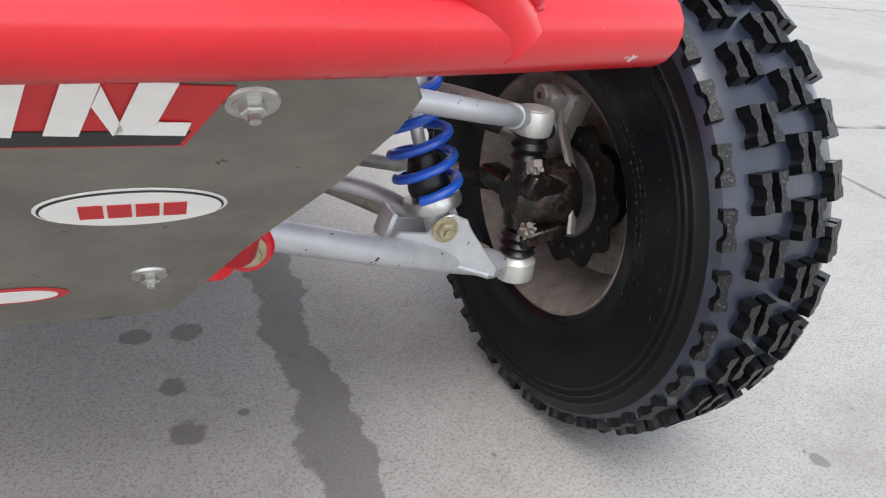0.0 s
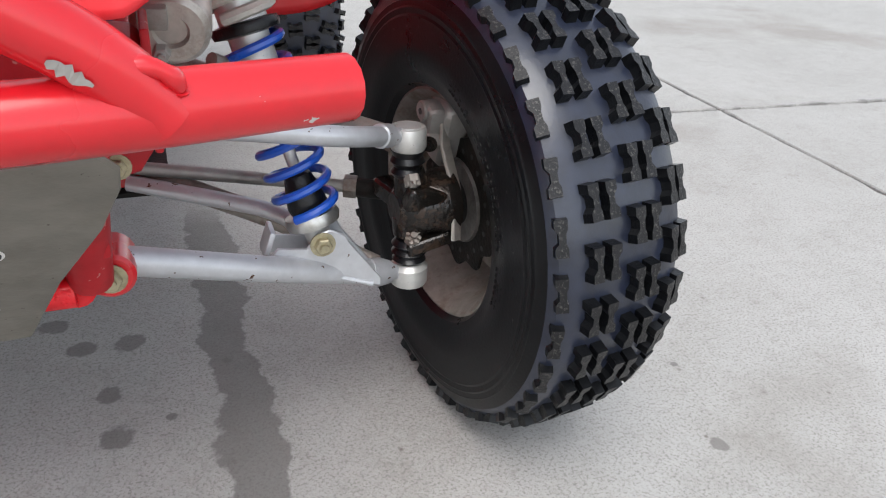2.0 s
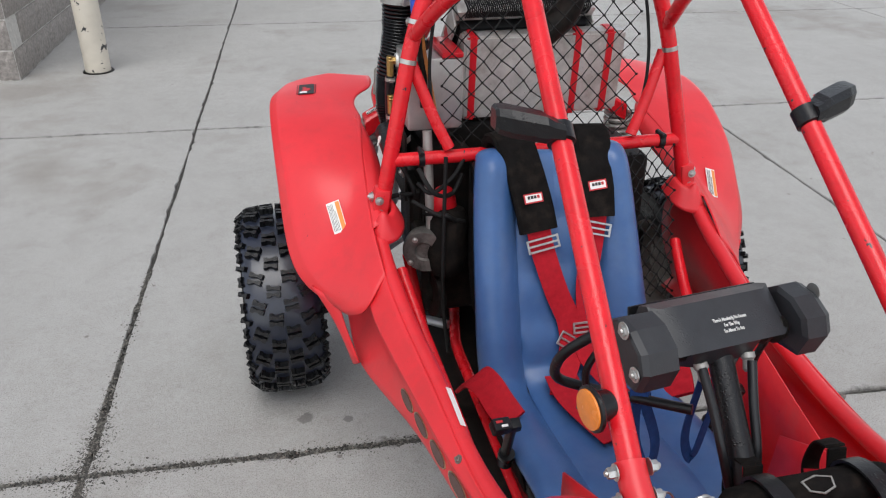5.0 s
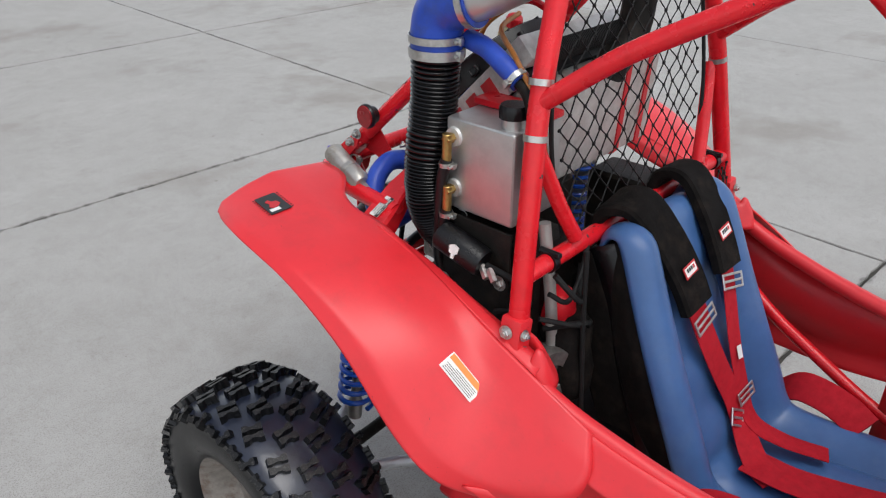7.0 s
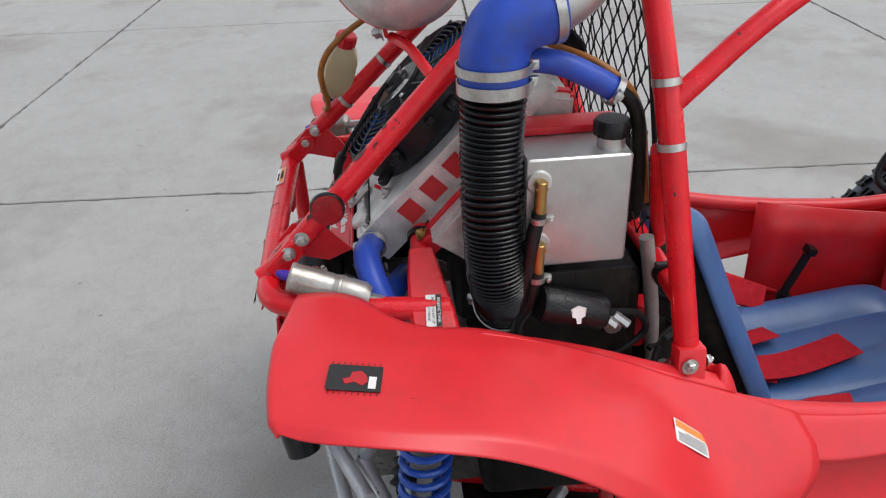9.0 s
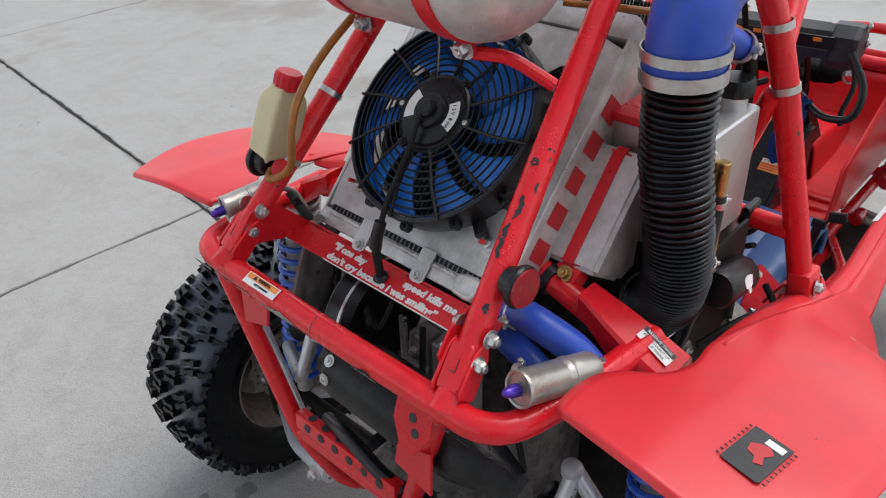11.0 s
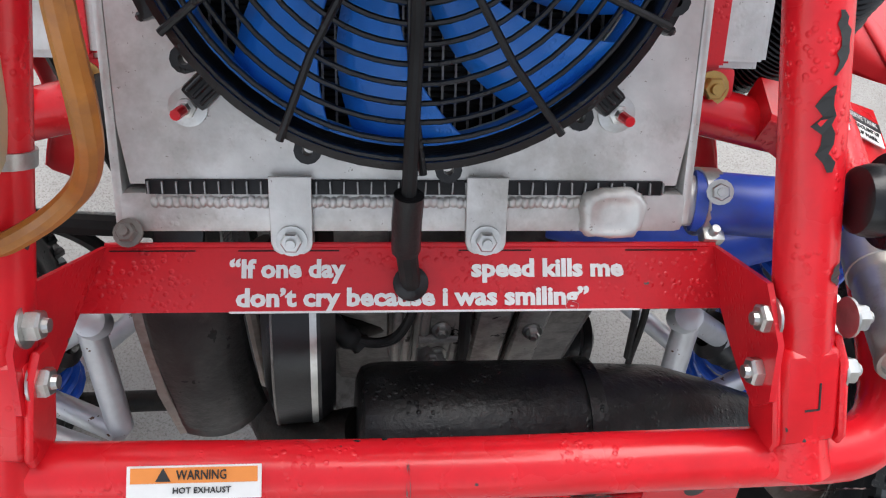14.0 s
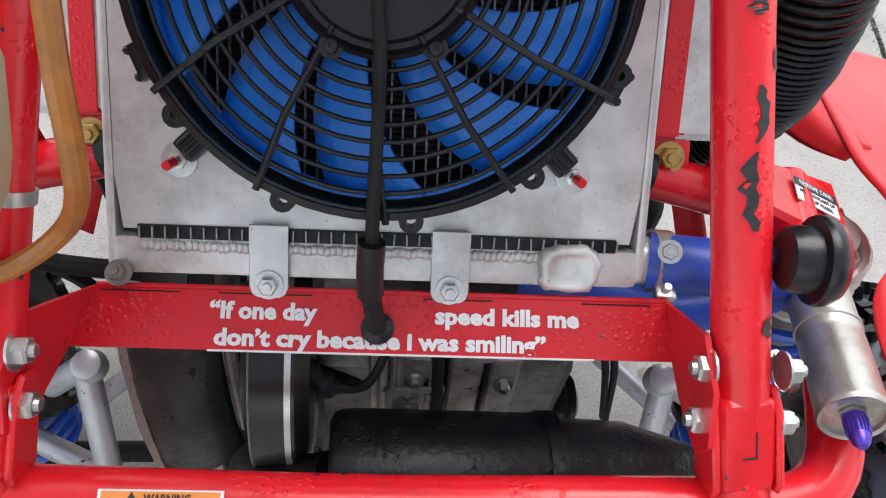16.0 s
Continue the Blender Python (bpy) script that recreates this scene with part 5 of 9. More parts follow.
# torn slit: a grey plate stands in for the ground behind it
place, nrm = surface(OVER, OVER.lerp(V((-0.420, 0.036, 0.68)), 0.8))
torn = [(-0.034, 0.001), (-0.022, 0.008), (-0.006, 0.0115), (0.010, 0.009), (0.024, 0.004), (0.036, -0.001), (0.020, -0.004), (0.002, -0.003), (-0.018, -0.002)]
bpart("torn_patch", plate(torn, 0.001, axis_matrix(place + nrm * 0.0018, nrm, (0.5, -0.85, 0)), None, 0.0002), ALUDULL, "grey patch standing in for ground seen through a torn slit", None, 0)

# pillars, roof bars, hoop, rear struts
for s in (-1, 1):
    q = lambda *p: (p[0] * s, p[1], p[2])
    qp = lambda *p: ((p[0] - (0.015 if s > 0 else 0.0)) * s, p[1], p[2])
    pil = tube("front_pillar", [qp(0.236, 0.165, 0.815), qp(0.211, 0.556, 1.122), qp(0.192, 0.84, 1.345), qp(0.188, 0.90, 1.37), q(0.185, 1.23, 1.385)], 0.0158, RED, 0.06, "red tubular windscreen pillar")
    part("pillar_socket", sweep(rounded([qp(0.232, 0.09, 0.765), qp(0.236, 0.165, 0.815), qp(0.2345, 0.19, 0.834)], 0.03), 0.0195, 16), PLASTIC, pil)
    for dx in (-0.021, 0.022):
        for y, z in ((0.178, 0.832), (0.157, 0.805)):
            part("pillar_bolt", hexbolt(qp(0.2355 + dx, y, z), (s * (1 if dx > 0 else -1), 0, 0), 0.0075, 0.010), STEEL, pil)
    hoop = tube("hoop_leg", [q(0.386, 1.160, 0.715), q(0.374, 1.165, 0.785), q(0.299, 1.203, 1.120), q(0.205, 1.232, 1.360), q(0.10, 1.24, 1.40), q(0.0, 1.24, 1.40)], 0.0178, RED, 0.07, "red main roll hoop tube")
    part("foot_bracket", box((0.034, 0.042, 0.085), pose(*q(0.388, 1.163, 0.742), 0, -10 * s, 0), None, 0.006), PLASTIC, hoop)
    for z in (0.762, 0.730):
        part("hoop_bolt", hexbolt(q(0.404, 1.168, z), (s, -0.1, 0.1), 0.0085, 0.007), STEEL, hoop)
        part("hoop_bolt", hexbolt(q(0.392, 1.140, z), (0, -1, 0.1), 0.007, 0.006), STEEL, hoop)
    tube("roof_bar", [q(0.297, 1.196, 1.118), q(0.266, 1.084, 1.203), q(0.195, 0.83, 1.342)], 0.0155, RED, 0.05, "slanting red roof bar")
    tube("hoop_gusset_tube", [q(0.302, 1.208, 1.055), q(0.255, 1.18, 0.93), q(0.224, 1.165, 0.868)], 0.0135, RED, 0.04)
    for (p, d) in ((q(0.2915, 1.2065, 1.145), (s * -0.2, 0.08, 0.9)), (q(0.312, 1.197, 1.063), (s * -0.2, 0.08, 0.9))):
        part("pipe_clip", lathe([(0.0178, -0.005), (0.0195, -0.005), (0.0195, 0.005), (0.0178, 0.005)], axis_matrix(p, d), 20, None, True), STEEL, hoop)
    off = 0.009 if s < 0 else 0.0
    strut = tube("rear_strut", [q(0.2165 + off, 1.768, 0.855), q(0.181 + off, 1.555, 1.066), q(0.137 + off, 1.25, 1.372)], 0.0165, FLAKED, 0.03, "red sloping rear strut with flaked paint")
    for t in ((0.34, 0.55) if s > 0 else ()):
        p = V(q(0.2165 + off, 1.768, 0.855)).lerp(V(q(0.181 + off, 1.555, 1.066)), t * 1.75)
        part("pipe_clip", lathe([(0.0166, -0.004), (0.0182, -0.004), (0.0182, 0.004), (0.0166, 0.004)], axis_matrix(p, (s * -0.12, -0.7, 0.7)), 20, None, True), STEEL, strut)
tube("shoulder_bar", [(-0.362, 1.172, 0.845), (0.362, 1.172, 0.845)], 0.0158, RED, 0.02, "red harness cross tube")
for x in (-0.289, 0.308):
    bm = lathe([(0.0159, -0.007), (0.0195, -0.007), (0.0195, 0.007), (0.0159, 0.007)], axis_matrix((x, 1.172, 0.845), (1, 0, 0)), 22, None, True)
    rod((x, 1.15, 0.862), (x, 1.19, 0.862), 0.006, bm, 8)
    bpart("tube_clamp", bm, BLACK)
tube("dash_bar", [(-0.214, 0.130, 0.730), (0.214, 0.130, 0.730)], 0.0165, RED, 0.02, "red dash cross tube with scraped paint")

# mirrors and side markers
for s in (-1, 1):
    q = lambda *p: ((p[0] - (0.015 if s > 0 else 0.0)) * s, p[1], p[2])
    bm = bmesh.new()
    secs = ((0.212, 0.013, 0.018), (0.226, 0.015, 0.020), (0.236, 0.020, 0.021), (0.284, 0.021, 0.022), (0.300, 0.019, 0.018), (0.304, 0.015, 0.014))
    rings = []
    for x, hz, hy in secs:
        c = V(q(x, 0.545 + (x - 0.212) * 0.40, 1.128 + (x - 0.212) * 0.14))
        rings.append([bm.verts.new(c + V((0, hy * a, hz * b))) for a, b in ((-1, -0.5), (-0.6, -1), (0.8, -1), (0.95, -0.8), (0.95, 0.8), (0.8, 1), (-0.6, 1), (-1, 0.5))])
    for a, b in zip(rings, rings[1:]):
        for k in range(8):
            bm.faces.new((a[k], a[(k + 1) % 8], b[(k + 1) % 8], b[k]))
    bm.faces.new(rings[0][::-1])
    bm.faces.new(rings[-1])
    mir = bpart("wing_mirror", bm, BLACK, "black plastic wing mirror on the pillar", None, 12)
    part("mirror_glass", box((0.056, 0.002, 0.031), pose(*q(0.262, 0.5875, 1.135), 0, -8 * s, 21.8 * s), None, 0.0006), MIRROR, mir)
    part("mirror_clamp", lathe([(0.016, -0.016), (0.021, -0.014), (0.021, 0.014), (0.016, 0.016)], axis_matrix(q(0.2115, 0.552, 1.119), (-0.06 * s, 0.8, 0.6)), 18, None, True), BLACK, mir)
    mk = lathe([(0, 0), (0.017, 0), (0.0195, 0.004), (0.020, 0.022), (0.0285, 0.0235), (0.0305, 0.026), (0.0300, 0.030), (0.027, 0.031), (0, 0.031)], axis_matrix(q(0.240, 0.245, 0.879), (s, -0.15, 0.0)), 26)
    mk = bpart("side_marker", mk, BLACK, "round amber side marker in a black rubber cup")
    part("amber_lens", lathe([(0.0265, 0.0305), (0.026, 0.0335), (0.018, 0.0355), (0, 0.036)], axis_matrix(q(0.240, 0.245, 0.879), (s, -0.15, 0.0)), 26), AMBER, mk)

# steering tower, column and handlebar pod
bm = bmesh.new()
secs = ((0.092, 0.042, 0.490, 0.165), (0.102, 0.0415, 0.506, 0.17), (0.140, 0.040, 0.554, 0.195), (0.178, 0.038, 0.600, 0.215), (0.206, 0.037, 0.632, 0.235))
rings = [[bm.verts.new(p) for p in ((-w, y, z - 0.01), (-w + 0.006, y, z), (w - 0.006, y, z), (w, y, z - 0.01), (w, yb, z - 0.02), (-w, yb, z - 0.02))] for y, w, z, yb in secs]
for a, b in zip(rings, rings[1:]):
    for k in range(6):
        bm.faces.new((a[k], a[(k + 1) % 6], b[(k + 1) % 6], b[k]))
bm.faces.new(rings[0][::-1])
bm.faces.new(rings[-1])
tower = bpart("steering_tower", bm, BLACK, "black plastic steering tower cover", None, 30)
bm = plate([(0, 0), (0.10, 0.02), (0.13, 0.11), (0.09, 0.17), (0.0, 0.16)], 0.004, Matrix(((0, 0, 1, 0.046), (1, 0, 0, 0.08), (0, 1, 0, 0.475), (0, 0, 0, 1))))
part("side_guard", bm, BLACK, tower).location.y += 0.03
for x in (-0.02, 0.02):
    part("tower_screw", hexbolt((x * 0.2, 0.199, 0.626), (0, -0.76, 0.65), 0.006, 0.003), STEEL, tower)
tube("steering_column", [(0, 0.20, 0.62), (0, 0.39, 0.84)], 0.019, BLACK, 0.02, "black steering column")
for x0, x1, x2 in ((-0.042, -0.036, -0.012), (0.040, 0.030, 0.018)):
    bpart("cable_sleeve", sweep(curve_pts([(x0, 0.352, 0.822), (x1, 0.316, 0.775), (x1 * 0.8, 0.275, 0.71), (x2, 0.245, 0.62)]), 0.0072, 12), HOSE, "black cable sleeve")
# pod
bm = bmesh.new()
sec = [(-0.106, 0.9, 0.012), (-0.092, 1.0, 0.0), (-0.060, 1.0, 0.0), (-0.048, 1.0, 0.0), (0.048, 1.0, 0.0), (0.060, 1.0, 0.0), (0.092, 1.0, 0.0), (0.106, 0.9, 0.012)]
rings = []
for x, k, dy in sec:
    hh = 0.026 if 0.055 < abs(x) < 0.10 else 0.012 if abs(x) > 0.08 else 0.0
    rings.append([bm.verts.new((x, y, z)) for y, z in ((0.338 + dy, 0.864), (0.352 + dy, 0.826 + hh), (0.388, 0.802 + hh), (0.425, 0.806 + hh), (0.440, 0.856), (0.430, 0.897), (0.400 + dy, 0.907))])
for a, b in zip(rings, rings[1:]):
    for k in range(7):
        bm.faces.new((a[k], a[(k + 1) % 7], b[(k + 1) % 7], b[k]))
bm.faces.new(rings[0][::-1])
bm.faces.new(rings[-1])
bmesh.ops.bevel(bm, geom=[e for e in bm.edges if e.calc_face_angle(0) > 0.4], offset=0.004, segments=2, affect="EDGES")
pod = bpart("handlebar_pod", bm, PODPLASTIC, "black plastic handlebar pod with a white motto", None, 30)
for s in (-1, 1):
    bm = bmesh.new()
    prof = [(0.310, 0.862), (0.325, 0.815), (0.42, 0.804), (0.440, 0.832), (0.436, 0.895), (0.405, 0.920), (0.365, 0.918), (0.325, 0.896)]
    rings = [[bm.verts.new((s * x, 0.38 + (y - 0.38) * k * 0.86, 0.862 + (z - 0.866) * k * 0.82)) for y, z in prof] for x, k in (((0.118, 0.80), (0.121, 0.98), (0.155, 1.0), (0.167, 0.88), (0.169, 0.75)) if s > 0 else ((0.100, 0.90), (0.103, 0.99), (0.150, 1.0), (0.160, 0.94), (0.162, 0.85)))]
    for a, b in zip(rings, rings[1:]):
        for k in range(8):
            bm.faces.new((a[k], a[(k + 1) % 8], b[(k + 1) % 8], b[k]))
    bm.faces.new(rings[0][::-1])
    bm.faces.new(rings[-1])
    part("end_housing", bm, PODPLASTIC, pod, smooth=12)
    part("housing_screw", hexbolt((s * 0.165, 0.375, 0.902), (s, 0, 0), 0.009, 0.003), STEEL, pod)
    part("housing_screw", hexbolt((s * 0.163, 0.338, 0.852), (s, 0, 0), 0.008, 0.003), STEEL, pod)
    part("cable_ferrule", lathe([(0, 0), (0.010, 0), (0.011, 0.008), (0.008, 0.012), (0.009, 0.026), (0.006, 0.030), (0, 0.030)], axis_matrix((s * 0.042, 0.352, 0.834), (s * -0.1, -0.5, -0.8)), 14), ALUDULL, pod)
    part("knuckle", lathe([(0, 0), (0.020, 0), (0.024, 0.012), (0.020, 0.024), (0.024, 0.036), (0.018, 0.05), (0, 0.05)], axis_matrix((s * 0.062, 0.372, 0.858), (s, -0.1, -0.1)), 18), DARK, pod)
    grip = sweep(rounded([(s * 0.155, 0.44, 0.86), (s * 0.205, 0.475, 0.80), (s * 0.20, 0.50, 0.735), (s * 0.13, 0.47, 0.715), (s * 0.03, 0.36, 0.735)], 0.04), 0.0085, 12)
    part("handlebar", grip, BLACK, pod, "black looped handlebar")
    part("lever", sweep(curve_pts([(s * 0.16, 0.43, 0.84), (s * 0.175, 0.44, 0.79), (s * 0.165, 0.45, 0.73), (s * 0.170, 0.455, 0.70)]), 0.006, 8), BLACK, pod)
    st = sweep(curve_pts([(s * 0.075, 0.44, 0.745), (s * 0.08, 0.43, 0.70), (s * 0.07, 0.43, 0.62), (s * 0.045, 0.42, 0.56), (s * 0.03, 0.43, 0.61), (s * 0.06, 0.45, 0.71)]), 0.01, flat=(0.011, 0.0014), up=(1, 0.3, 0))
    part("wrist_strap", st, BLUEWEB, pod, "dark blue wrist strap hanging from the handlebar")
    part("strap_wrap", lathe([(0.0088, -0.016), (0.013, -0.014), (0.013, 0.014), (0.0088, 0.016)], axis_matrix((s * 0.08, 0.425, 0.724), (s, 0.9, -0.2)), 14, None, True), BLUEWEB, pod)
for i, (txt, w) in enumerate((("There's Absolutely No Excuse", 0.058), ("For The Way", 0.026), ("I'm About To Act", 0.034))):
    lettering("motto", txt, axis_matrix((0.012, 0.3710 - 0.0074 * i, 0.8880 - i * 0.0051), (0, -0.570, 0.822), (1, 0, 0)), 0.0080, WHITE, pod, w)
bm = box((0.23, 0.004, 0.035), pose(0, 0.440, 0.872, -12, 0, 0), None, 0.002)
dash = part("gauge_panel", bm, BLACK, pod, "black gauge strip with warning lights")
for k, (c, x) in enumerate(((AMBER, -0.09), (REDLENS, -0.03), (REDLENS, 0.0), (REDLENS, 0.03), (AMBER, 0.055), (PRINTRED, 0.10))):
    part("indicator", box((0.018, 0.003, 0.010), pose(x * 0.9, 0.4435, 0.880, -12, 0, 0), None, 0.001), c, dash)
part("grip_pad", box((0.05, 0.02, 0.04), pose(0, 0.442, 0.838, -12, 0, 0), None, 0.004), BLACK, pod)
TURNED = Matrix.Translation((-0.004, 0.402, -0.008)) @ Matrix.Rotation(0.11, 4, "Z") @ Matrix.Translation((0, -0.39, 0))
pod.matrix_basis = TURNED @ pod.matrix_basis
# strap with red lining on the column
for s, x, z in ((1, -0.005, 0.635), (1, 0.13, 0.640)):
    bm = sweep(curve_pts([(x, 0.245, z + 0.09), (x - 0.004, 0.225, z + 0.02), (x, 0.25, z - 0.02), (x + 0.01, 0.29, z + 0.01), (x + 0.005, 0.28, z + 0.07), (x, 0.25, z + 0.09)]), 0.01, flat=(0.015, 0.0025), up=(1, 0, 0))
    bpart("padded_strap", bm, FABRIC)
    bpart("strap_lining", sweep(curve_pts([(x, 0.249, z + 0.086), (x, 0.231, z + 0.02), (x, 0.252, z - 0.014), (x + 0.008, 0.284, z + 0.01)]), 0.01, flat=(0.013, 0.0015), up=(1, 0, 0)), WEBBING)

# tool roll strapped to the dash bar
roll_bm = bmesh.new()
rings = []
rnd = random.Random(6)
for i in range(15):
    x = -0.085 + 0.275 * i / 14
    k = 0.5 if i in (0, 14) else 0.92 if i in (1, 13) else 1.0 + rnd.uniform(-0.05, 0.05)
    rings.append([roll_bm.verts.new((x, 0.190 + 0.034 * k * math.cos(a), 0.708 + 0.031 * k * math.sin(a) + rnd.uniform(-0.0015, 0.0015))) for a in [2 * math.pi * j / 14 for j in range(14)]])
for a, b in zip(rings, rings[1:]):
    for k in range(14):
        roll_bm.faces.new((a[k], a[(k + 1) % 14], b[(k + 1) % 14], b[k]))
roll_bm.faces.new(rings[0][::-1])
roll_bm.faces.new(rings[-1])
roll = tagged(link("tool_roll", roll_bm, FABRIC, 60), "black cloth tool roll strapped behind the dash bar", "tool roll")
for x in (-0.020, 0.124):
    bm = lathe([(0.030, -0.014), (0.0335, -0.014), (0.0335, 0.014), (0.030, 0.014)], axis_matrix((0, 0, 0), (1, 0, 0)), 26, None, True)
    for v in bm.verts:
        v.co = V((v.co.x + x, v.co.y * 1.72 + 0.171, v.co.z * 1.12 + 0.716))
    part("strap", bm, BLACK, roll)
badge = [(-0.024, 0.008), (0.0, 0.014), (0.024, 0.008), (0.020, -0.008), (0.0, -0.015), (-0.020, -0.008)]
bmk = axis_matrix((0.051, 0.182, 0.7390), (0, -0.25, 1), (1, 0, 0))
part("shield_badge", plate(badge, 0.0012, bmk), ALUDULL, roll, "grey shield badge")
part("shield_badge", plate([(x * 0.85, y * 0.8) for x, y in badge], 0.0012, bmk @ Matrix.Translation((0, 0, 0.0008))), FABRIC, roll)
bm = lathe([(0, 0), (0.012, 0), (0.012, 0.014), (0.006, 0.016), (0.006, 0.026), (0, 0.026)], axis_matrix((-0.106, 0.205, 0.712), (0.2, -0.5, 0.8)), 18)
sweep([V((-0.106, 0.205, 0.712)) + V((0.016 * math.cos(a), 0, 0.016 * math.sin(a))) for a in [2 * math.pi * k / 20 for k in range(21)]], 0.003, 8, bm)
bpart("fuel_tap", bm, STEEL, "small shiny fuel tap")
bpart("white_tag_cord", sweep(curve_pts([(-0.105, 0.13, 0.71), (-0.10, 0.12, 0.66), (-0.085, 0.115, 0.60)]), 0.0022, 6), WHITE)
for s in (-1, 1):
    bpart("floor_bolt", hexbolt((s * 0.166, 0.408, 0.3885), (0, 0, 1), 0.008, 0.004), BLACK)

# body sides
for s in (-1, 1):
    q = lambda *p: (p[0] * s, p[1], p[2])
    tube("side_rail", [q(0.402, 1.16, 0.715), q(0.396, 1.05, 0.660), q(0.380, 0.86, 0.612), q(0.360, 0.70, 0.592), q(0.345, 0.45, 0.575), q(0.30, 0.16, 0.635)], 0.0165, PLASTIC, 0.10, "red side rail beside the cockpit")
    rows = []
    for y, xi, zi, xc, zc, xl, zl, dent in ((1.26, 0.400, 0.740, 0.445, 0.690, 0.470, 0.390, 0.060), (1.10, 0.387, 0.695, 0.440, 0.648, 0.476, 0.400, 0.045), (1.00, 0.380, 0.652, 0.446, 0.598, 0.470, 0.412, 0.048), (0.92, 0.374, 0.635, 0.444, 0.580, 0.450, 0.420, 0.040), (0.80, 0.360, 0.613, 0.424, 0.574, 0.422, 0.444, 0.024),
                                            (0.68, 0.347, 0.600, 0.406, 0.570, 0.401, 0.480, 0.013), (0.55, 0.337, 0.592, 0.387, 0.570, 0.386, 0.508, 0.009), (0.42, 0.330, 0.586, 0.368, 0.572, 0.370, 0.526, 0.006), (0.25, 0.302, 0.612, 0.332, 0.600, 0.338, 0.550, 0.004)):
        rows.append([q(xi + 0.024, y, zi - 0.006), q(xi + 0.028, y, zi + 0.001), q(xc - 0.010, y, zc + 0.010), q(xc, y, zc), q(xc - 0.004 - dent * 0.6, y, zc - 0.020), q((xc + xl) / 2 - dent, y, (zc + zl) / 2), q(xl, y, zl), q(xl - 0.035, y, zl - 0.03)])
    side = skin("side_panel", rows, PLASTIC, buggy, "red plastic body side panel with a dark graphic", 0.004, 2, (1, 3, 6), (), 0.45)
    for k, y in enumerate((0.47, 0.565, 0.66, 0.75)):
        place, nrm = surface(q(0.80, y - 0.15, 0.66), q(0.366 + 0.14 * (y - 0.42), y, 0.546 - 0.13 * (y - 0.42)))
        gm = axis_matrix(place + nrm * 0.0012, nrm, (0, 1, -0.12))
        rim = part("graphic_outline", plate([(p * 1.08, r * 1.16) for p, r in oval(0.038, 0.0105, 20)], 0.0008, gm), OLDZINC, side, "dull gold outline")
        part("graphic", plate(oval(0.038, 0.0105, 20), 0.0008, gm @ Matrix.Translation((0, 0, 0.0006))), GRAPHIC, rim, "dark grey graphic")
    place, nrm = surface(q(0.50, 0.40, 0.90), q(0.367, 0.487, 0.583))
    part("side_bolt", hexbolt(place, nrm, 0.0055, 0.004), RUSTY, side)
    inner = [[q(0.205 + 0.16 * t, 0.20 + 0.95 * t, 0.60 + 0.12 * t * t), q(0.235 + 0.10 * t, 0.20 + 0.95 * t, 0.45), q(0.225 + 0.10 * t, 0.20 + 0.95 * t, 0.31)] for t in (0, 0.2, 0.4, 0.55)]
    if s > 0:
        skin("inner_panel", inner, TUB, buggy, "dull red inner side panel", 0.003, 1)
    tube("frame_tube", [q(0.352, 1.10, 0.60), q(0.33, 0.98, 0.52), q(0.295, 0.75, 0.42), q(0.27, 0.45, 0.33), q(0.19, 0.30, 0.31)], 0.0135, RED, 0.06)
    tube("frame_tube", [q(0.31, 1.24, 0.56), q(0.27, 1.22, 0.32)], 0.0135, RED, 0.06)
    if s < 0:
        decal("rail_sticker", rect(0.012, 0.100), axis_matrix((-0.3452, 0.600, 0.6005), (0.50, -0.03, 0.86), (1, 0.06, -0.6)), WHITE, buggy, label="white warning label with red print")
bpart("floor_pan", box((0.50, 1.35, 0.006), pose(0, 0.80, 0.285), None, 0.001), DARK, "dark steel floor pan")

# seat
prof = [(0.440, 0.350), (0.425, 0.385), (0.440, 0.422), (0.500, 0.430), (0.62, 0.412), (0.76, 0.392), (0.86, 0.386), (0.902, 0.420), (0.934, 0.49), (0.985, 0.60), (1.030, 0.70), (1.066, 0.785), (1.090, 0.838), (1.112, 0.860), (1.140, 0.846), (1.150, 0.80)]
fine = curve_pts([(0, y, z) for y, z in prof], 3)
across = ((-1.0, -0.006), (-0.99, 0.010), (-0.93, 0.026), (-0.82, 0.038), (-0.68, 0.022), (-0.58, 0.006), (-0.53, -0.010), (-0.50, -0.012), (-0.46, -0.001), (-0.25, 0.004), (-0.06, 0.002), (0.0, -0.006),
          (0.06, 0.002), (0.25, 0.004), (0.46, -0.001), (0.50, -0.012), (0.53, -0.010), (0.58, 0.006), (0.68, 0.022), (0.82, 0.038), (0.93, 0.026), (0.99, 0.010), (1.0, -0.006))
rows = []
for i, p in enumerate(fine):
    a, b = fine[max(i - 1, 0)], fine[min(i + 1, len(fine) - 1)]
    t = V((b.y - a.y, b.z - a.z)).normalized()
    nrm = V((-t.y, t.x))
    v = i / 3
    w = 0.205 if v < 8 else 0.205 - 0.048 * (v - 8) / 7
    k = min(1.0, max(0.35, 0.35 + 0.65 * (v - 2) / 4)) if v < 12 else max(0.35, 1.0 - 0.55 * (v - 12))
    row = []
    for u, h in across:
        g = 0.0
        if abs(u) < 0.48:
            g = sum(0.013 * math.exp(-((v - c) / 0.26) ** 2) for c in (7.0, 8.35, 9.35, 10.35)) + (0.006 * math.exp(-((v - 11.5) / 0.3) ** 2))
        o = h * k - g
        row.append((u * w, p.y + nrm.x * o, p.z + nrm.y * o))
    rows.append(row)
seat = skin("seat", rows, VINYL, buggy, "blue vinyl bucket seat with stitched channels", 0.012, 1)
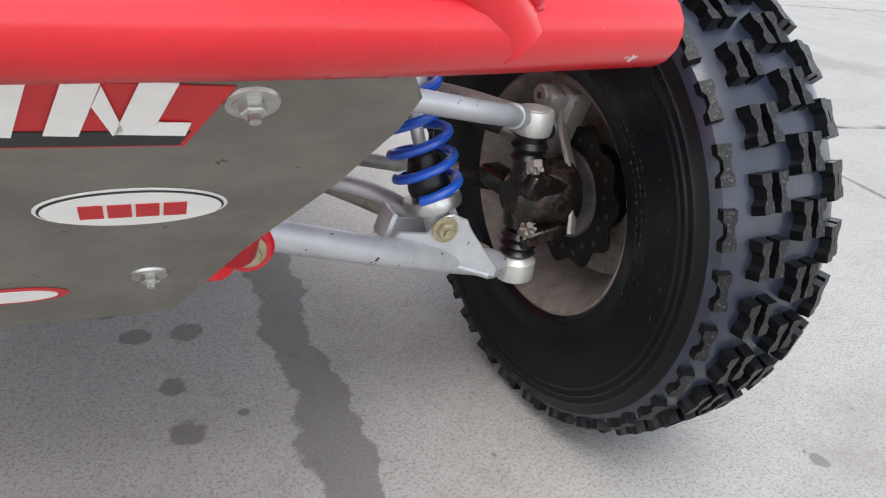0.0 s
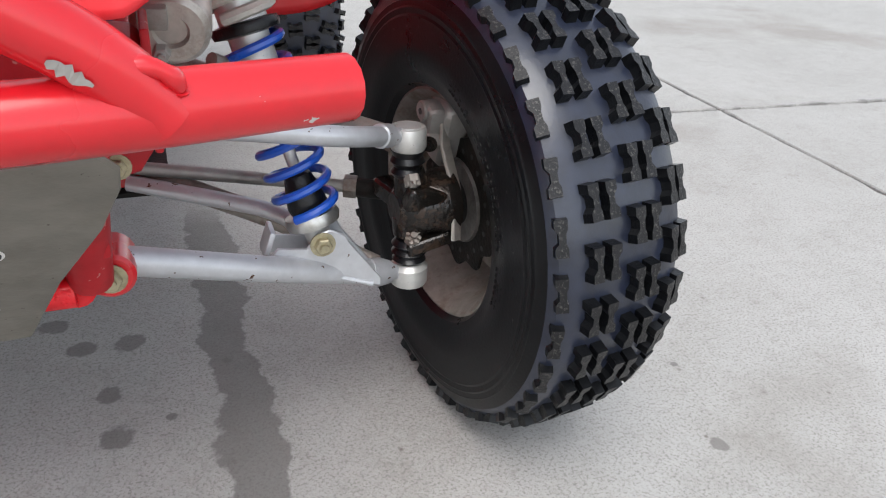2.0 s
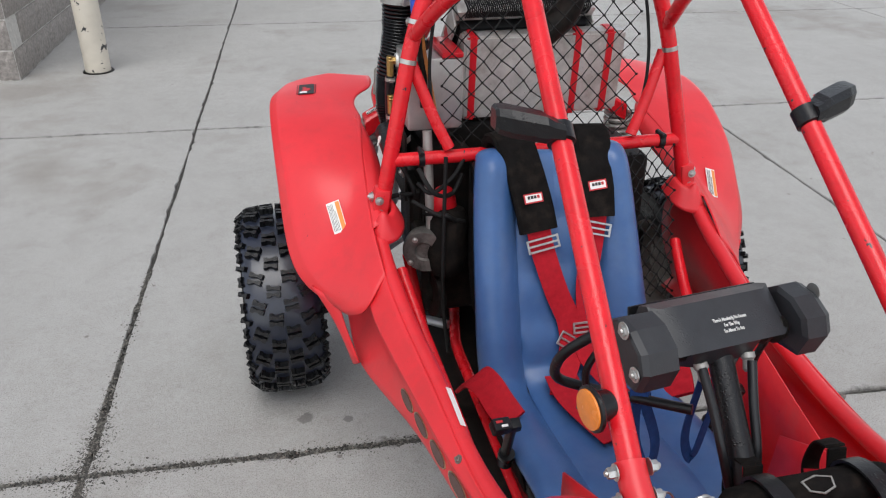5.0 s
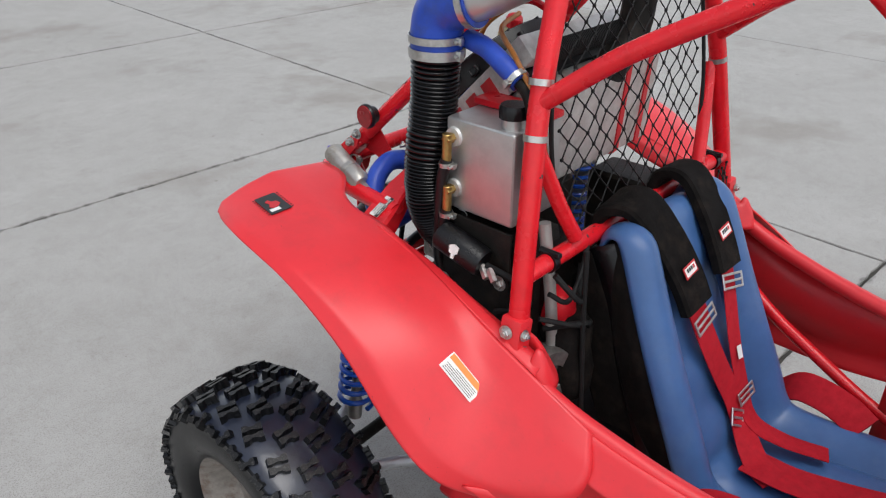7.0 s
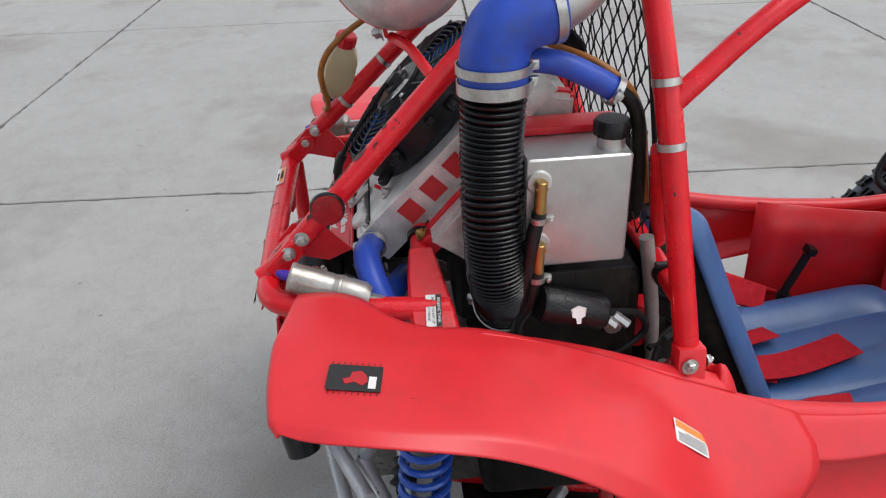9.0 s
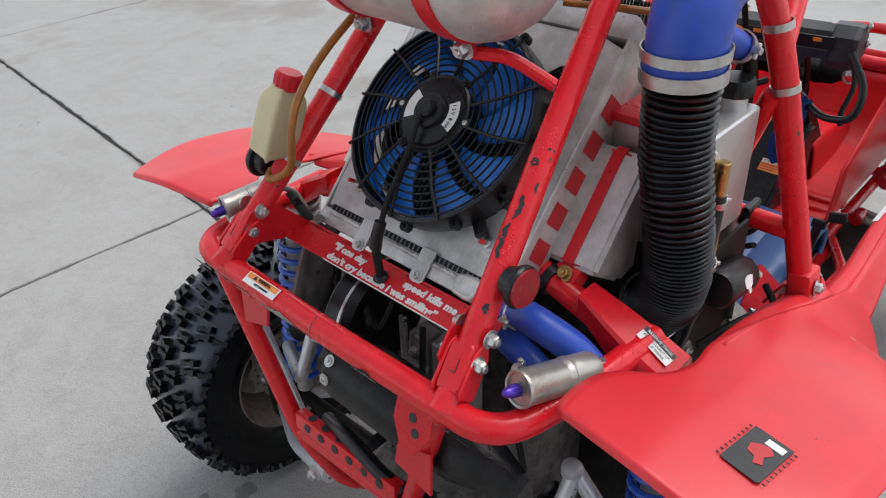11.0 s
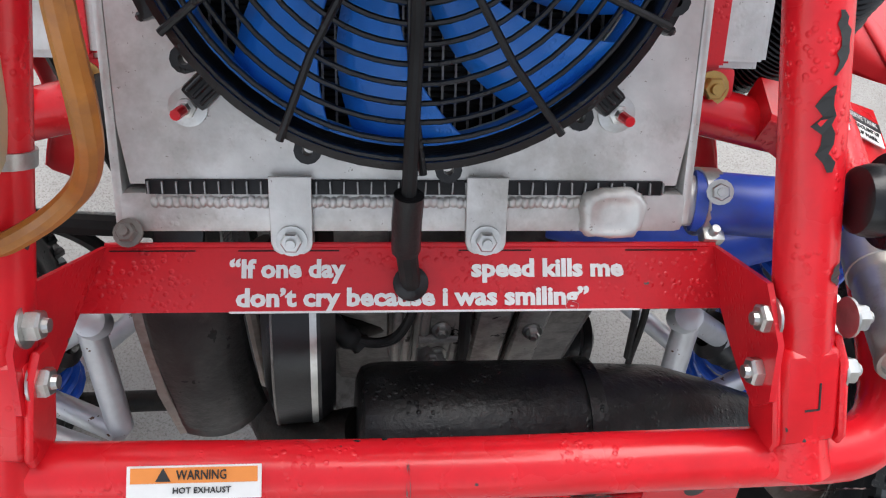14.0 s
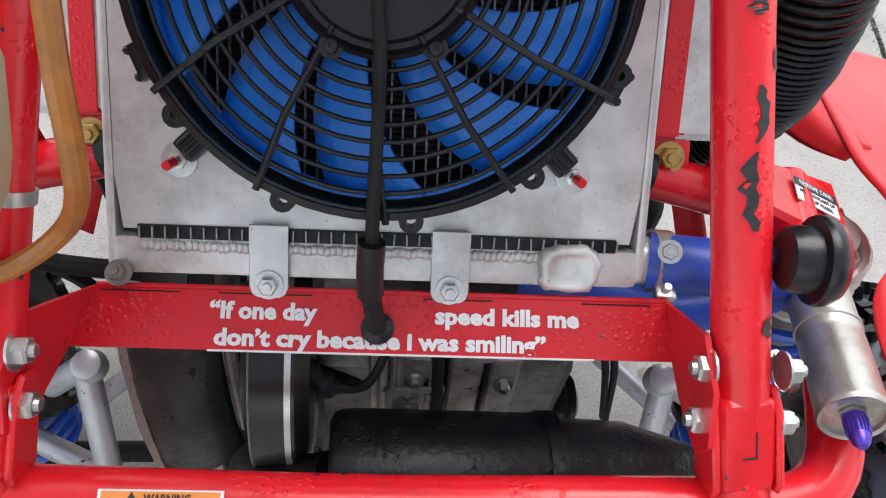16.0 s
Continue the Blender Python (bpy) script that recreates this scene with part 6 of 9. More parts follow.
part("back_foam", wedge(-0.176, 0.176, [(1.00, 0.45), (1.055, 0.60), (1.10, 0.74), (1.148, 0.842), (1.182, 0.838), (1.18, 0.60), (1.12, 0.45)], None, 0.02), FABRIC, seat, "black foam backing behind the seat")
for s in (-1, 1):
    e = [V(r[0 if s < 0 else -1]) for r in rows[12:42:3]]
    skin("side_skirt", [[p, p + V((-s * 0.012, 0.045 if p.z > 0.5 else 0.0, -0.07)), p + V((-s * 0.03, 0.07 if p.z > 0.5 else 0.0, -0.12))] for p in e], FABRIC, seat, "dark brown cloth side of the seat", 0.004, 1)
bm = bmesh.new()
shell_rows = [[(x * (0.19 if z < 0.6 else 0.175), y, z) for x in (-1, -0.5, 0, 0.5, 1)] for y, z in ((0.50, 0.335), (0.90, 0.335), (0.97, 0.42), (1.055, 0.62), (1.112, 0.78), (1.145, 0.835))]
skin("seat_shell", shell_rows, BLACK, seat, "black seat shell", 0.06, 2)
for s in (-1, 1):
    edge = [V(r[1 if s < 0 else -2]) for r in rows[14:42:2]]
    part("piping", sweep(curve_pts(edge, 4), 0.004, 8), BLACK, seat, "dark piping along the seat edge")


# harness
def belt(name, pts, w, th, material, label="", parent=None, up=(1, 0, 0)):
    return bpart(name, sweep(curve_pts(pts, 6), 0.01, flat=(w / 2, th / 2), up=up), material, label, parent)


def buckle(p, nrm, up, w, h, parent):
    m = axis_matrix(p, nrm, up)
    bm = bmesh.new()
    for y in (-h / 2, 0, h / 2):
        box((w, 0.005, 0.003), m @ Matrix.Translation((0, y, 0)), bm, 0.001, 1)
    for x in (-w / 2, w / 2):
        box((0.005, h + 0.005, 0.003), m @ Matrix.Translation((x, 0, 0)), bm, 0.001, 1)
    return part("buckle", bm, STEEL, parent, "bright steel belt buckle")


sn = V((0, -0.90, 0.42))
padR = belt("shoulder_pad", [(-0.100, 1.185, 0.855), (-0.098, 1.165, 0.890), (-0.090, 1.118, 0.895), (-0.076, 1.068, 0.838), (-0.062, 1.026, 0.768), (-0.055, 1.003, 0.718)], 0.086, 0.024, FABRIC, "black padded shoulder belt sleeve with red tag", up=(1, 0.0, 0.18))
padL = belt("shoulder_pad", [(0.100, 1.185, 0.855), (0.102, 1.165, 0.890), (0.098, 1.118, 0.895), (0.092, 1.068, 0.838), (0.088, 1.033, 0.778), (0.086, 1.013, 0.735)], 0.086, 0.024, FABRIC, "black padded shoulder belt sleeve with red tag", up=(1, 0.0, -0.05))
for p, y in ((padR, (-0.066, 1.0215, 0.792)), (padL, (0.089, 1.031, 0.806))):
    tm = axis_matrix(y, (0, -0.86, 0.50), (1, 0, 0.1))
    decal("tag", rect(0.044, 0.022), tm, PRINTRED, p, 0.0012)
    decal("tag", rect(0.038, 0.016), tm @ Matrix.Translation((0, 0, 0.0008)), WHITE, p, 0.0010)
    for k in range(4):
        decal("tag_bar", rect(0.006, 0.007), tm @ Matrix.Translation((-0.011 + k * 0.0075, 0.002, 0.0016)), PRINTBLACK if k < 3 else PRINTRED, p, 0.0006)
bR = belt("shoulder_belt", [(-0.055, 1.006, 0.722), (-0.045, 0.984, 0.668), (-0.020, 0.952, 0.585), (0.005, 0.928, 0.520), (0.005, 0.895, 0.46), (-0.030, 0.845, 0.422), (-0.05, 0.80, 0.416)], 0.054, 0.003, WEBBING, "red webbing shoulder belt lying down the seat", up=(1, 0, 0.25))
bL = belt("shoulder_belt", [(0.086, 1.015, 0.740), (0.075, 0.994, 0.690), (0.055, 0.958, 0.600), (0.052, 0.928, 0.520), (0.040, 0.89, 0.455), (0.060, 0.83, 0.425), (0.085, 0.75, 0.418)], 0.054, 0.003, WEBBING, "red webbing shoulder belt lying down the seat", up=(1, 0, -0.2))
buckle((-0.048, 0.984, 0.694), sn, (1, 0, 0.18), 0.072, 0.026, bR)
buckle((0.078, 0.994, 0.716), sn, (1, 0, -0.30), 0.072, 0.026, bL)
buckle((0.045, 0.912, 0.505), sn, (1, 0, 0), 0.060, 0.022, bL)
buckle((-0.002, 0.904, 0.478), sn, (0.8, 0, -0.6), 0.040, 0.030, bR)
decal("belt_label", rect(0.016, 0.026), axis_matrix((0.056, 0.946, 0.583), sn, (1, 0, -0.2)), WHITE, bL, 0.0012)
belt("crotch_belt", [(-0.03, 0.86, 0.418), (-0.035, 0.78, 0.424), (-0.02, 0.70, 0.430), (0.00, 0.62, 0.438)], 0.075, 0.003, WEBBING, "red webbing belt lying on the seat cushion")
for s in (-1, 1):
    lp = belt("lap_belt", [(s * 0.235, 0.92, 0.38), (s * 0.226, 0.87, 0.438), (s * 0.215, 0.82, 0.452), (s * 0.205, 0.765, 0.446), (s * 0.19, 0.72, 0.432)], 0.066, 0.010, WEBBING, "red padded lap belt beside the seat", up=(0.8, 0, 0.6))
    bm = rod((s * 0.225, 0.66, 0.40), (s * 0.232, 0.61, 0.52), 0.010)
    box((0.030, 0.022, 0.020), pose(s * 0.233, 0.605, 0.53, 20, 0, 0), bm, 0.004)
    lathe([(0.011, 0), (0.016, 0.005), (0.011, 0.010), (0.016, 0.015), (0.011, 0.02), (0.017, 0.03), (0.017, 0.04), (0, 0.04)], axis_matrix((s * 0.225, 0.66, 0.38), (0, -0.3, 1)), 16, bm)
    sl = bpart("side_lever", bm, BLACK, "black hand lever in a rubber boot")
    if s < 0:
        lk = part("lever_head", box((0.036, 0.026, 0.024), pose(-0.262, 0.588, 0.548, 24, 8, 10), None, 0.005, 3), BLACK, sl, "black lever head with red and white marks")
        for dx, dy, m_ in ((-0.006, 0.004, PRINTRED), (0.002, -0.005, WHITE)):
            part("lever_mark", box((0.013, 0.005, 0.0012), pose(-0.262, 0.588, 0.548, 24, 8, 10) @ Matrix.Translation((dx, dy, 0.0122)), None, 0.0004), m_, lk)


# nets
def net(name, corner, u, v, nu, nv, step, label, r=0.0014):
    """Diamond net over the parallelogram corner + u + v."""
    bm = bmesh.new()
    c, u, v = V(corner), V(u), V(v)
    rnd = random.Random(2)
    jit = {}

    def node(i, k):
        if (i, k) not in jit:
            jit[(i, k)] = c + u * (i / nu) + v * (k / nv) + V((rnd.uniform(-1, 1), rnd.uniform(-1, 1), rnd.uniform(-1, 1))) * 0.003
        return jit[(i, k)]

    for i in range(nu):
        for k in range(nv):
            if (i + k) % 2 == 0:
                sweep([node(i, k), node(i + 1, k + 1)], r, 4, bm, False)
            else:
                sweep([node(i + 1, k), node(i, k + 1)], r, 4, bm, False)
    for i in range(nu + 1):
        for k in range(nv + 1):
            if (i + k) % 2 == 0:
                box((0.005, 0.004, 0.005), Matrix.Translation(node(i, k)), bm, 0)
    return bpart(name, bm, WIRE, label, None, 0)


net("rear_net", (-0.235, 1.185, 0.868), (0.47, 0, 0), (0, 0.045, 0.46), 20, 20, 0, "black knotted cord net behind the seat")
net("side_net", (0.205, 1.12, 0.84), (0.13, 0.03, 0), (0.0, -0.10, -0.36), 8, 20, 0, "black cord net beside the seat")
for s in (-1, 1):
    bpart("net_edge_cord", sweep(curve_pts([(s * 0.24, 1.182, 0.872), (s * 0.262, 1.196, 1.0), (s * 0.255, 1.21, 1.12), (s * 0.22, 1.225, 1.28)]), 0.004, 8), WIRE)

# black cover behind the steering tower with a caution tag, ribs in the floor
cov = bpart("column_cover", wedge(-0.054, 0.054, [(0.18, 0.39), (0.19, 0.57), (0.235, 0.57), (0.40, 0.45), (0.47, 0.40), (0.47, 0.388)], None, 0.010), BLACK, "black padded cover under the steering column")
tagm = axis_matrix((-0.012, 0.345, 0.4905), (0, 0.588, 0.809), (-1, 0, 0))
decal("caution_tag", rect(0.058, 0.036), tagm, ORANGE, cov, 0.001, "yellow caution label")
decal("caution_band", rect(0.056, 0.010), tagm @ Matrix.Translation((0, 0.012, 0.0008)), WHITE, cov, 0.0008)
lettering("caution_word", "CAUTION", tagm @ Matrix.Translation((0, 0.012, 0.0018)), 0.010, PRINTBLACK, cov, 0.046, 0.0002)
bars("caution_print", tagm @ Matrix.Translation((0, -0.005, 0.0008)), 0.050, 0.020, 3, PRINTRED, cov, 0.6, 5)
bm = bmesh.new()
sweep([V((-0.050, 0.36, 0.545)) + V((0.014 * math.cos(a), 0.006 * math.sin(a), 0.014 * math.sin(a))) for a in [2 * math.pi * k / 20 for k in range(21)]], 0.002, 6, bm, False)
kt = bpart("key_ring", bm, STEEL, "steel key ring with a red cloth tag")
part("key_tag", sweep(curve_pts([(-0.052, 0.365, 0.532), (-0.056, 0.375, 0.50), (-0.058, 0.38, 0.455)]), 0.01, flat=(0.010, 0.0015), up=(1, 0.2, 0)), WEBBING, kt)
for s in (-1, 1):
    for k in range(3):
        bpart("floor_rib", box((0.112, 0.034, 0.014), pose(s * 0.130, 0.250 + 0.050 * k, 0.392, 4, 0, 0), None, 0.006, 3), TUB)

# ---------------------------------------------------------------- rear: fenders
def rear_rows(s):
    c = lambda *p: (p[0] * s, p[1], p[2])
    return [
        [c(0.405, 0.990, 0.655), c(0.436, 0.968, 0.616), c(0.462, 0.962, 0.574), c(0.490, 1.016, 0.548), c(0.508, 1.066, 0.536)],
        [c(0.415, 1.090, 0.710), c(0.445, 1.085, 0.672), c(0.502, 1.115, 0.620), c(0.560, 1.140, 0.585), c(0.580, 1.150, 0.555)],
        [c(0.412, 1.180, 0.745), c(0.445, 1.180, 0.712), c(0.508, 1.178, 0.664), c(0.582, 1.195, 0.640), c(0.604, 1.200, 0.612)],
        [c(0.409, 1.235, 0.772), c(0.443, 1.235, 0.760), c(0.512, 1.225, 0.744), c(0.590, 1.250, 0.708), c(0.609, 1.262, 0.672)],
        [c(0.405, 1.310, 0.802), c(0.440, 1.310, 0.805), c(0.518, 1.305, 0.806), c(0.594, 1.318, 0.782), c(0.612, 1.325, 0.757)],
        [c(0.388, 1.440, 0.842), c(0.440, 1.450, 0.852), c(0.520, 1.450, 0.854), c(0.597, 1.450, 0.846), c(0.614, 1.450, 0.828)],
        [c(0.384, 1.490, 0.850), c(0.448, 1.495, 0.860), c(0.519, 1.505, 0.864), c(0.596, 1.510, 0.858), c(0.614, 1.510, 0.846)],
        [c(0.398, 1.530, 0.860), c(0.452, 1.540, 0.869), c(0.517, 1.550, 0.870), c(0.595, 1.560, 0.866), c(0.613, 1.560, 0.857)],
        [c(0.384, 1.590, 0.874), c(0.448, 1.590, 0.879), c(0.514, 1.600, 0.877), c(0.590, 1.610, 0.872), c(0.609, 1.606, 0.864)],
        [c(0.340, 1.615, 0.880), c(0.444, 1.635, 0.886), c(0.512, 1.645, 0.882), c(0.582, 1.655, 0.874), c(0.600, 1.648, 0.865)],
        [c(0.326, 1.665, 0.887), c(0.442, 1.690, 0.892), c(0.511, 1.696, 0.885), c(0.571, 1.696, 0.872), c(0.587, 1.688, 0.861)],
        [c(0.330, 1.708, 0.888), c(0.440, 1.727, 0.896), c(0.509, 1.731, 0.886), c(0.558, 1.726, 0.872), c(0.573, 1.716, 0.864)],
        [c(0.332, 1.711, 0.881), c(0.440, 1.731, 0.889), c(0.509, 1.735, 0.879), c(0.558, 1.729, 0.865), c(0.572, 1.719, 0.858)],
    ]


def foot_socket(s, parent):
    """The moulded collar of the fender round the foot of the roll hoop."""
    rows = []
    for r, z in ((0.074, -0.020), (0.058, 0.004), (0.046, 0.020), (0.038, 0.022), (0.036, -0.02)):
        row = []
        for k in range(13):
            a = radians(-205 + 18 * k)
            x, y = math.cos(a), math.sin(a)
            row.append((s * (0.390 + r * 0.75 * x), 1.152 + r * y, 0.722 + z - 0.030 * max(0, x) + 0.28 * r * y + (0.016 if k in (6, 7) and z > 0 else 0)))
        rows.append(row)
    return skin("foot_socket", rows, PLASTIC, parent, "", 0.004, 2, (), (2, 3), 0.6)


for s in (-1, 1):
    q = lambda *p: (p[0] * s, p[1], p[2])
    fen = skin("rear_fender", rear_rows(s), PLASTIC, buggy, "glossy red plastic rear fender with warning sticker", 0.004, 3, (1, 3), (0, 11), 0.55)
    place, nrm = surface(q(0.60, 0.95, 1.05), q(0.484, 1.196, 0.700))
    stm = axis_matrix(place + nrm * 0.0022, nrm, (1, 0, -0.22 * s))
    skin("fender_flange", [[q(0.414, 1.10, 0.714), q(0.392, 1.10, 0.725), q(0.375, 1.10, 0.715)], [q(0.412, 1.18, 0.746), q(0.396, 1.18, 0.752), q(0.372, 1.18, 0.740)], [q(0.406, 1.31, 0.801), q(0.378, 1.31, 0.795), q(0.360, 1.31, 0.770)], [q(0.403, 1.42, 0.838), q(0.378, 1.42, 0.825), q(0.365, 1.42, 0.800)], [q(0.403, 1.47, 0.852), q(0.392, 1.47, 0.845), q(0.388, 1.47, 0.835)]], PLASTIC, fen, "", 0.004, 2, (1,), (), 0.6)
    foot_socket(s, fen)
    skin("skirt", [[q(0.504, 1.066, 0.547), q(0.520, 1.078, 0.556), q(0.540, 1.098, 0.566), q(0.560, 1.124, 0.568)], [q(0.492, 1.035, 0.487), q(0.502, 1.045, 0.490), q(0.506, 1.050, 0.496), q(0.513, 1.062, 0.506)], [q(0.471, 0.997, 0.424), q(0.474, 1.001, 0.420), q(0.478, 1.008, 0.414), q(0.482, 1.022, 0.405)]], PLASTIC, fen, "hanging front skirt of the fender", 0.004, 2)
    stk = part("warning_sticker", plate(rect(0.033, 0.078), 0.001, stm, None, 0.0002), WHITE, fen, "white warning sticker with an orange band", 0)
    decal("sticker_band", rect(0.010, 0.073), stm @ Matrix.Translation((0.0100, 0, 0.0008)), ORANGE, fen)
    bars("sticker_print", stm @ Matrix.Translation((-0.006, 0, 0.0010)) @ Matrix.Rotation(radians(90), 4, "Z"), 0.068, 0.017, 5, DOORPAINT, fen, 0.5, 3, 14)
    if s < 0:
        place, nrm = surface((-0.53, 1.60, 1.2), (-0.510, 1.632, 0.8745))
        dmx = axis_matrix(place + nrm * 0.0012, nrm, (0.12, 1, 0.1)) @ Matrix.Diagonal((0.9, 0.88, 1, 1))
        decal("state_sticker", [(-0.036, -0.024), (0.033, -0.024), (0.036, -0.021), (0.036, 0.021), (0.033, 0.024), (-0.036, 0.024)], dmx, PRINTBLACK, fen, 0.001, "black and red sticker with a white number strip")
        decal("sticker_shape", [(-0.016, -0.004), (-0.008, -0.013), (0.004, -0.010), (0.006, 0.0), (0.016, 0.004), (0.011, 0.013), (0.0, 0.008), (-0.011, 0.014), (-0.018, 0.006)], dmx @ Matrix.Translation((0, 0, 0.0008)), PRINTRED, fen, 0.001)
        decal("number_strip", rect(0.010, 0.022), dmx @ Matrix.Translation((-0.024, 0.008, 0.0012)), WHITE, fen, 0.0008)
        for k in range(9):
            decal("sticker_tick", rect(0.0012, 0.004), dmx @ Matrix.Translation((-0.032 + k * 0.008, 0.028, 0.0)), PRINTBLACK, fen, 0.001)
            decal("sticker_tick", rect(0.0012, 0.004), dmx @ Matrix.Translation((-0.032 + k * 0.008, -0.028, 0.0)), PRINTBLACK, fen, 0.001)

# rear loop and lower tubes
loop = tube("rear_loop", [(0.325, 1.50, 0.842), (0.315, 1.66, 0.850), (0.290, 1.762, 0.853), (0.0, 1.766, 0.851), (-0.290, 1.762, 0.853), (-0.315, 1.66, 0.850), (-0.325, 1.50, 0.842)], 0.0175, FLAKED, 0.075, "red rear bumper loop with worn paint")
wm = axis_matrix((0.1135, 1.7725, 0.8680), (0, 0.38, 0.925), (-1, 0, 0))
decal("warning_sticker", rect(0.070, 0.0175), wm, WHITE, loop, 0.0012, "white and orange warning sticker")
decal("sticker_band", rect(0.066, 0.0080), wm @ Matrix.Translation((0, 0.0038, 0.0008)), ORANGE, loop, 0.0010)
lettering("sticker_words", "WARNING", wm @ Matrix.Translation((0.004, 0.0038, 0.0022)), 0.0072, PRINTBLACK, loop, 0.026)
lettering("sticker_words", "HOT EXHAUST", wm @ Matrix.Translation((0.004, -0.0042, 0.0016)), 0.0044, PRINTBLACK, loop, 0.030)
decal("sticker_mark", [(-0.004, -0.003), (0.004, -0.003), (0, 0.004)], wm @ Matrix.Translation((-0.016, 0.0038, 0.0020)), PRINTBLACK, loop, 0.0004)
for s in (-1, 1):
    q = lambda *p: (p[0] * s, p[1], p[2])
    foot = [q(0.205, 1.758, 0.838), q(0.10, 1.738, 0.545), q(0.075, 1.70, 0.42)] if s < 0 else [(0.246, 1.757, 0.838), (0.152, 1.741, 0.520), (0.105, 1.70, 0.40)]
    down = tube("down_tube", foot + [q(0.10, 1.55, 0.30)], 0.0145, RED, 0.05, "red tube running down from the rear loop")
    part("pivot_bolt", hexbolt(q(0.10, 1.762, 0.49), (0, 1, 0), 0.010, 0.010), STEEL, down)
    part("side_gusset", plate([(0, 0), (0.06, 0.02), (0.065, 0.055), (0.0, 0.07)], 0.005, axis_matrix(q(0.195, 1.764, 0.760), (0, 1, 0.1), (s * -1 if s > 0 else 1, 0, 0.0))), REDFLAT, down)
    tube("lower_frame_tube", [q(0.10, 1.60, 0.30), q(0.19, 1.20, 0.29), q(0.19, 0.30, 0.29)], 0.015, RED, 0.05)
    # squared socket with bolts where the strut meets the loop
    off = 0.008 if s < 0 else 0.0
    lo, hi = V(q(0.2165 + off, 1.768, 0.855)), V(q(0.181 + off, 1.555, 1.066))
    sm = axis_matrix(lo, hi - lo, (1, 0, 0))
    foot = box((0.0345, 0.0325, 0.060), sm @ Matrix.Translation((0, 0, 0.050)), None, 0.009, 3)
    br = bpart("strut_bracket", sweep([sm @ V((0, 0, 0)), sm @ V((0, 0, 0.010)), sm @ V((0, 0, 0.024))], [0.0205, 0.0182, 0.0168], 18, foot), RED, "red welded strut socket")
    for dx in (-1, 1):
        part("side_lug", plate([(-0.015, 0.022), (-0.012, 0.018), (0.012, 0.018), (0.016, 0.024), (0.014, 0.070), (0.006, 0.082), (-0.006, 0.082), (-0.014, 0.070)], 0.0045, sm @ Matrix(((0, 0, 1, 0.0165 if dx > 0 else -0.021), (1, 0, 0, 0), (0, 1, 0, 0), (0, 0, 0, 1)))), RED, br)
    part("socket_seam", box((0.0009, 0.0022, 0.016), sm @ Matrix.Translation((0.004 * s, 0.0158, 0.052)), None, 0), PRINTBLACK, br, "dark gap in the split socket", 0)
    part("socket_seam", box((0.0080, 0.0022, 0.0010), sm @ Matrix.Translation((0.0, 0.0158, 0.044)), None, 0), PRINTBLACK, br, "", 0)
    for y, z in ((1.705, 0.924), (1.727, 0.901)):
        part("bracket_bolt", hexbolt(q(0.1915 + off * 0.5, y, z), (-s, 0, 0), 0.0082, 0.0075), STEEL, br)
        part("bracket_bolt", hexbolt(q(0.229 + off, y, z), (s, 0, 0), 0.0078, 0.009), STEEL, br)
plate_b = box((0.235, 0.020, 0.030), pose(0.028, 1.742, 0.575, 8, 2, 0), None, 0.004)
lbar = bpart("lower_bracket", plate_b, RED, "red square lower cross bar with round holes")
for k in range(6):
    part("bar_hole", lathe([(0, 0), (0.0075, 0), (0.0072, 0.0006), (0, 0.0006)], axis_matrix((-0.058 + 0.034 * k, 1.7528, 0.5815 - 0.0012 * k), (0, 1, 0.14)), 18), PRINTBLACK, lbar)
    part("bar_hole", lathe([(0, 0), (0.0075, 0), (0.0072, 0.0006), (0, 0.0006)], axis_matrix((-0.058 + 0.034 * k, 1.739, 0.5935 - 0.0012 * k), (0, -0.14, 1)), 18), PRINTBLACK, lbar)
tube("lower_cross_tube", [(-0.10, 1.738, 0.545), (0.155, 1.740, 0.535)], 0.013, RED, 0.02)

# motto plate
PM = axis_matrix((0.0, 1.657, 0.8715), (0, 0.36, 0.93), (-1, 0, 0))
motto = bpart("motto_plate", plate([(-0.193, -0.0185), (0.199, -0.0185), (0.196, 0.0215), (-0.179, 0.0215)], 0.003, PM @ Matrix.Translation((0, 0, -0.003))), REDFLAT, "red steel cross plate with a white painted motto")
part("rolled_edge", sweep([PM @ V((-0.178, 0.0215, -0.0012)), PM @ V((0.195, 0.0215, -0.0012))], 0.0022, 8), REDFLAT, motto)
for x, w in ((-0.150, 0.050), (-0.070, 0.060), (0.055, 0.045), (0.160, 0.046)):
    part("edge_seam", box((w, 0.0007, 0.0012), PM @ Matrix.Translation((x, 0.0182, 0.0002)), None, 0), DARK, motto, "", 0)
part("bare_edge", box((0.25, 0.0014, 0.0032), PM @ Matrix.Translation((0.02, -0.0186, -0.0014)), None, 0.0006), WHITE, motto)
for s in (-1, 1):
    k = 0.196 if s < 0 else 0.179
    ends = [(k, 1.637, 0.8785), (0.1925, 1.690, 0.936), (0.1945, 1.722, 0.928), (0.1955, 1.745, 0.903), (0.1955, 1.742, 0.884), (0.196, 1.722, 0.876), (0.197, 1.700, 0.870), (0.199 if s < 0 else 0.193, 1.6735, 0.8640)]
    bm = bmesh.new()
    rim = [[bm.verts.new((s * (x + dx), y, z)) for x, y, z in ends] for dx in (-0.0022, 0.0012)]
    bm.faces.new(rim[0])
    bm.faces.new(rim[1][::-1])
    for i in range(8):
        j = (i + 1) % 8
        bm.faces.new((rim[0][i], rim[0][j], rim[1][j], rim[1][i]))
    bmesh.ops.recalc_face_normals(bm, faces=bm.faces[:])
    part("end_gusset", bm, REDFLAT, motto, "folded end flange of the cross plate")
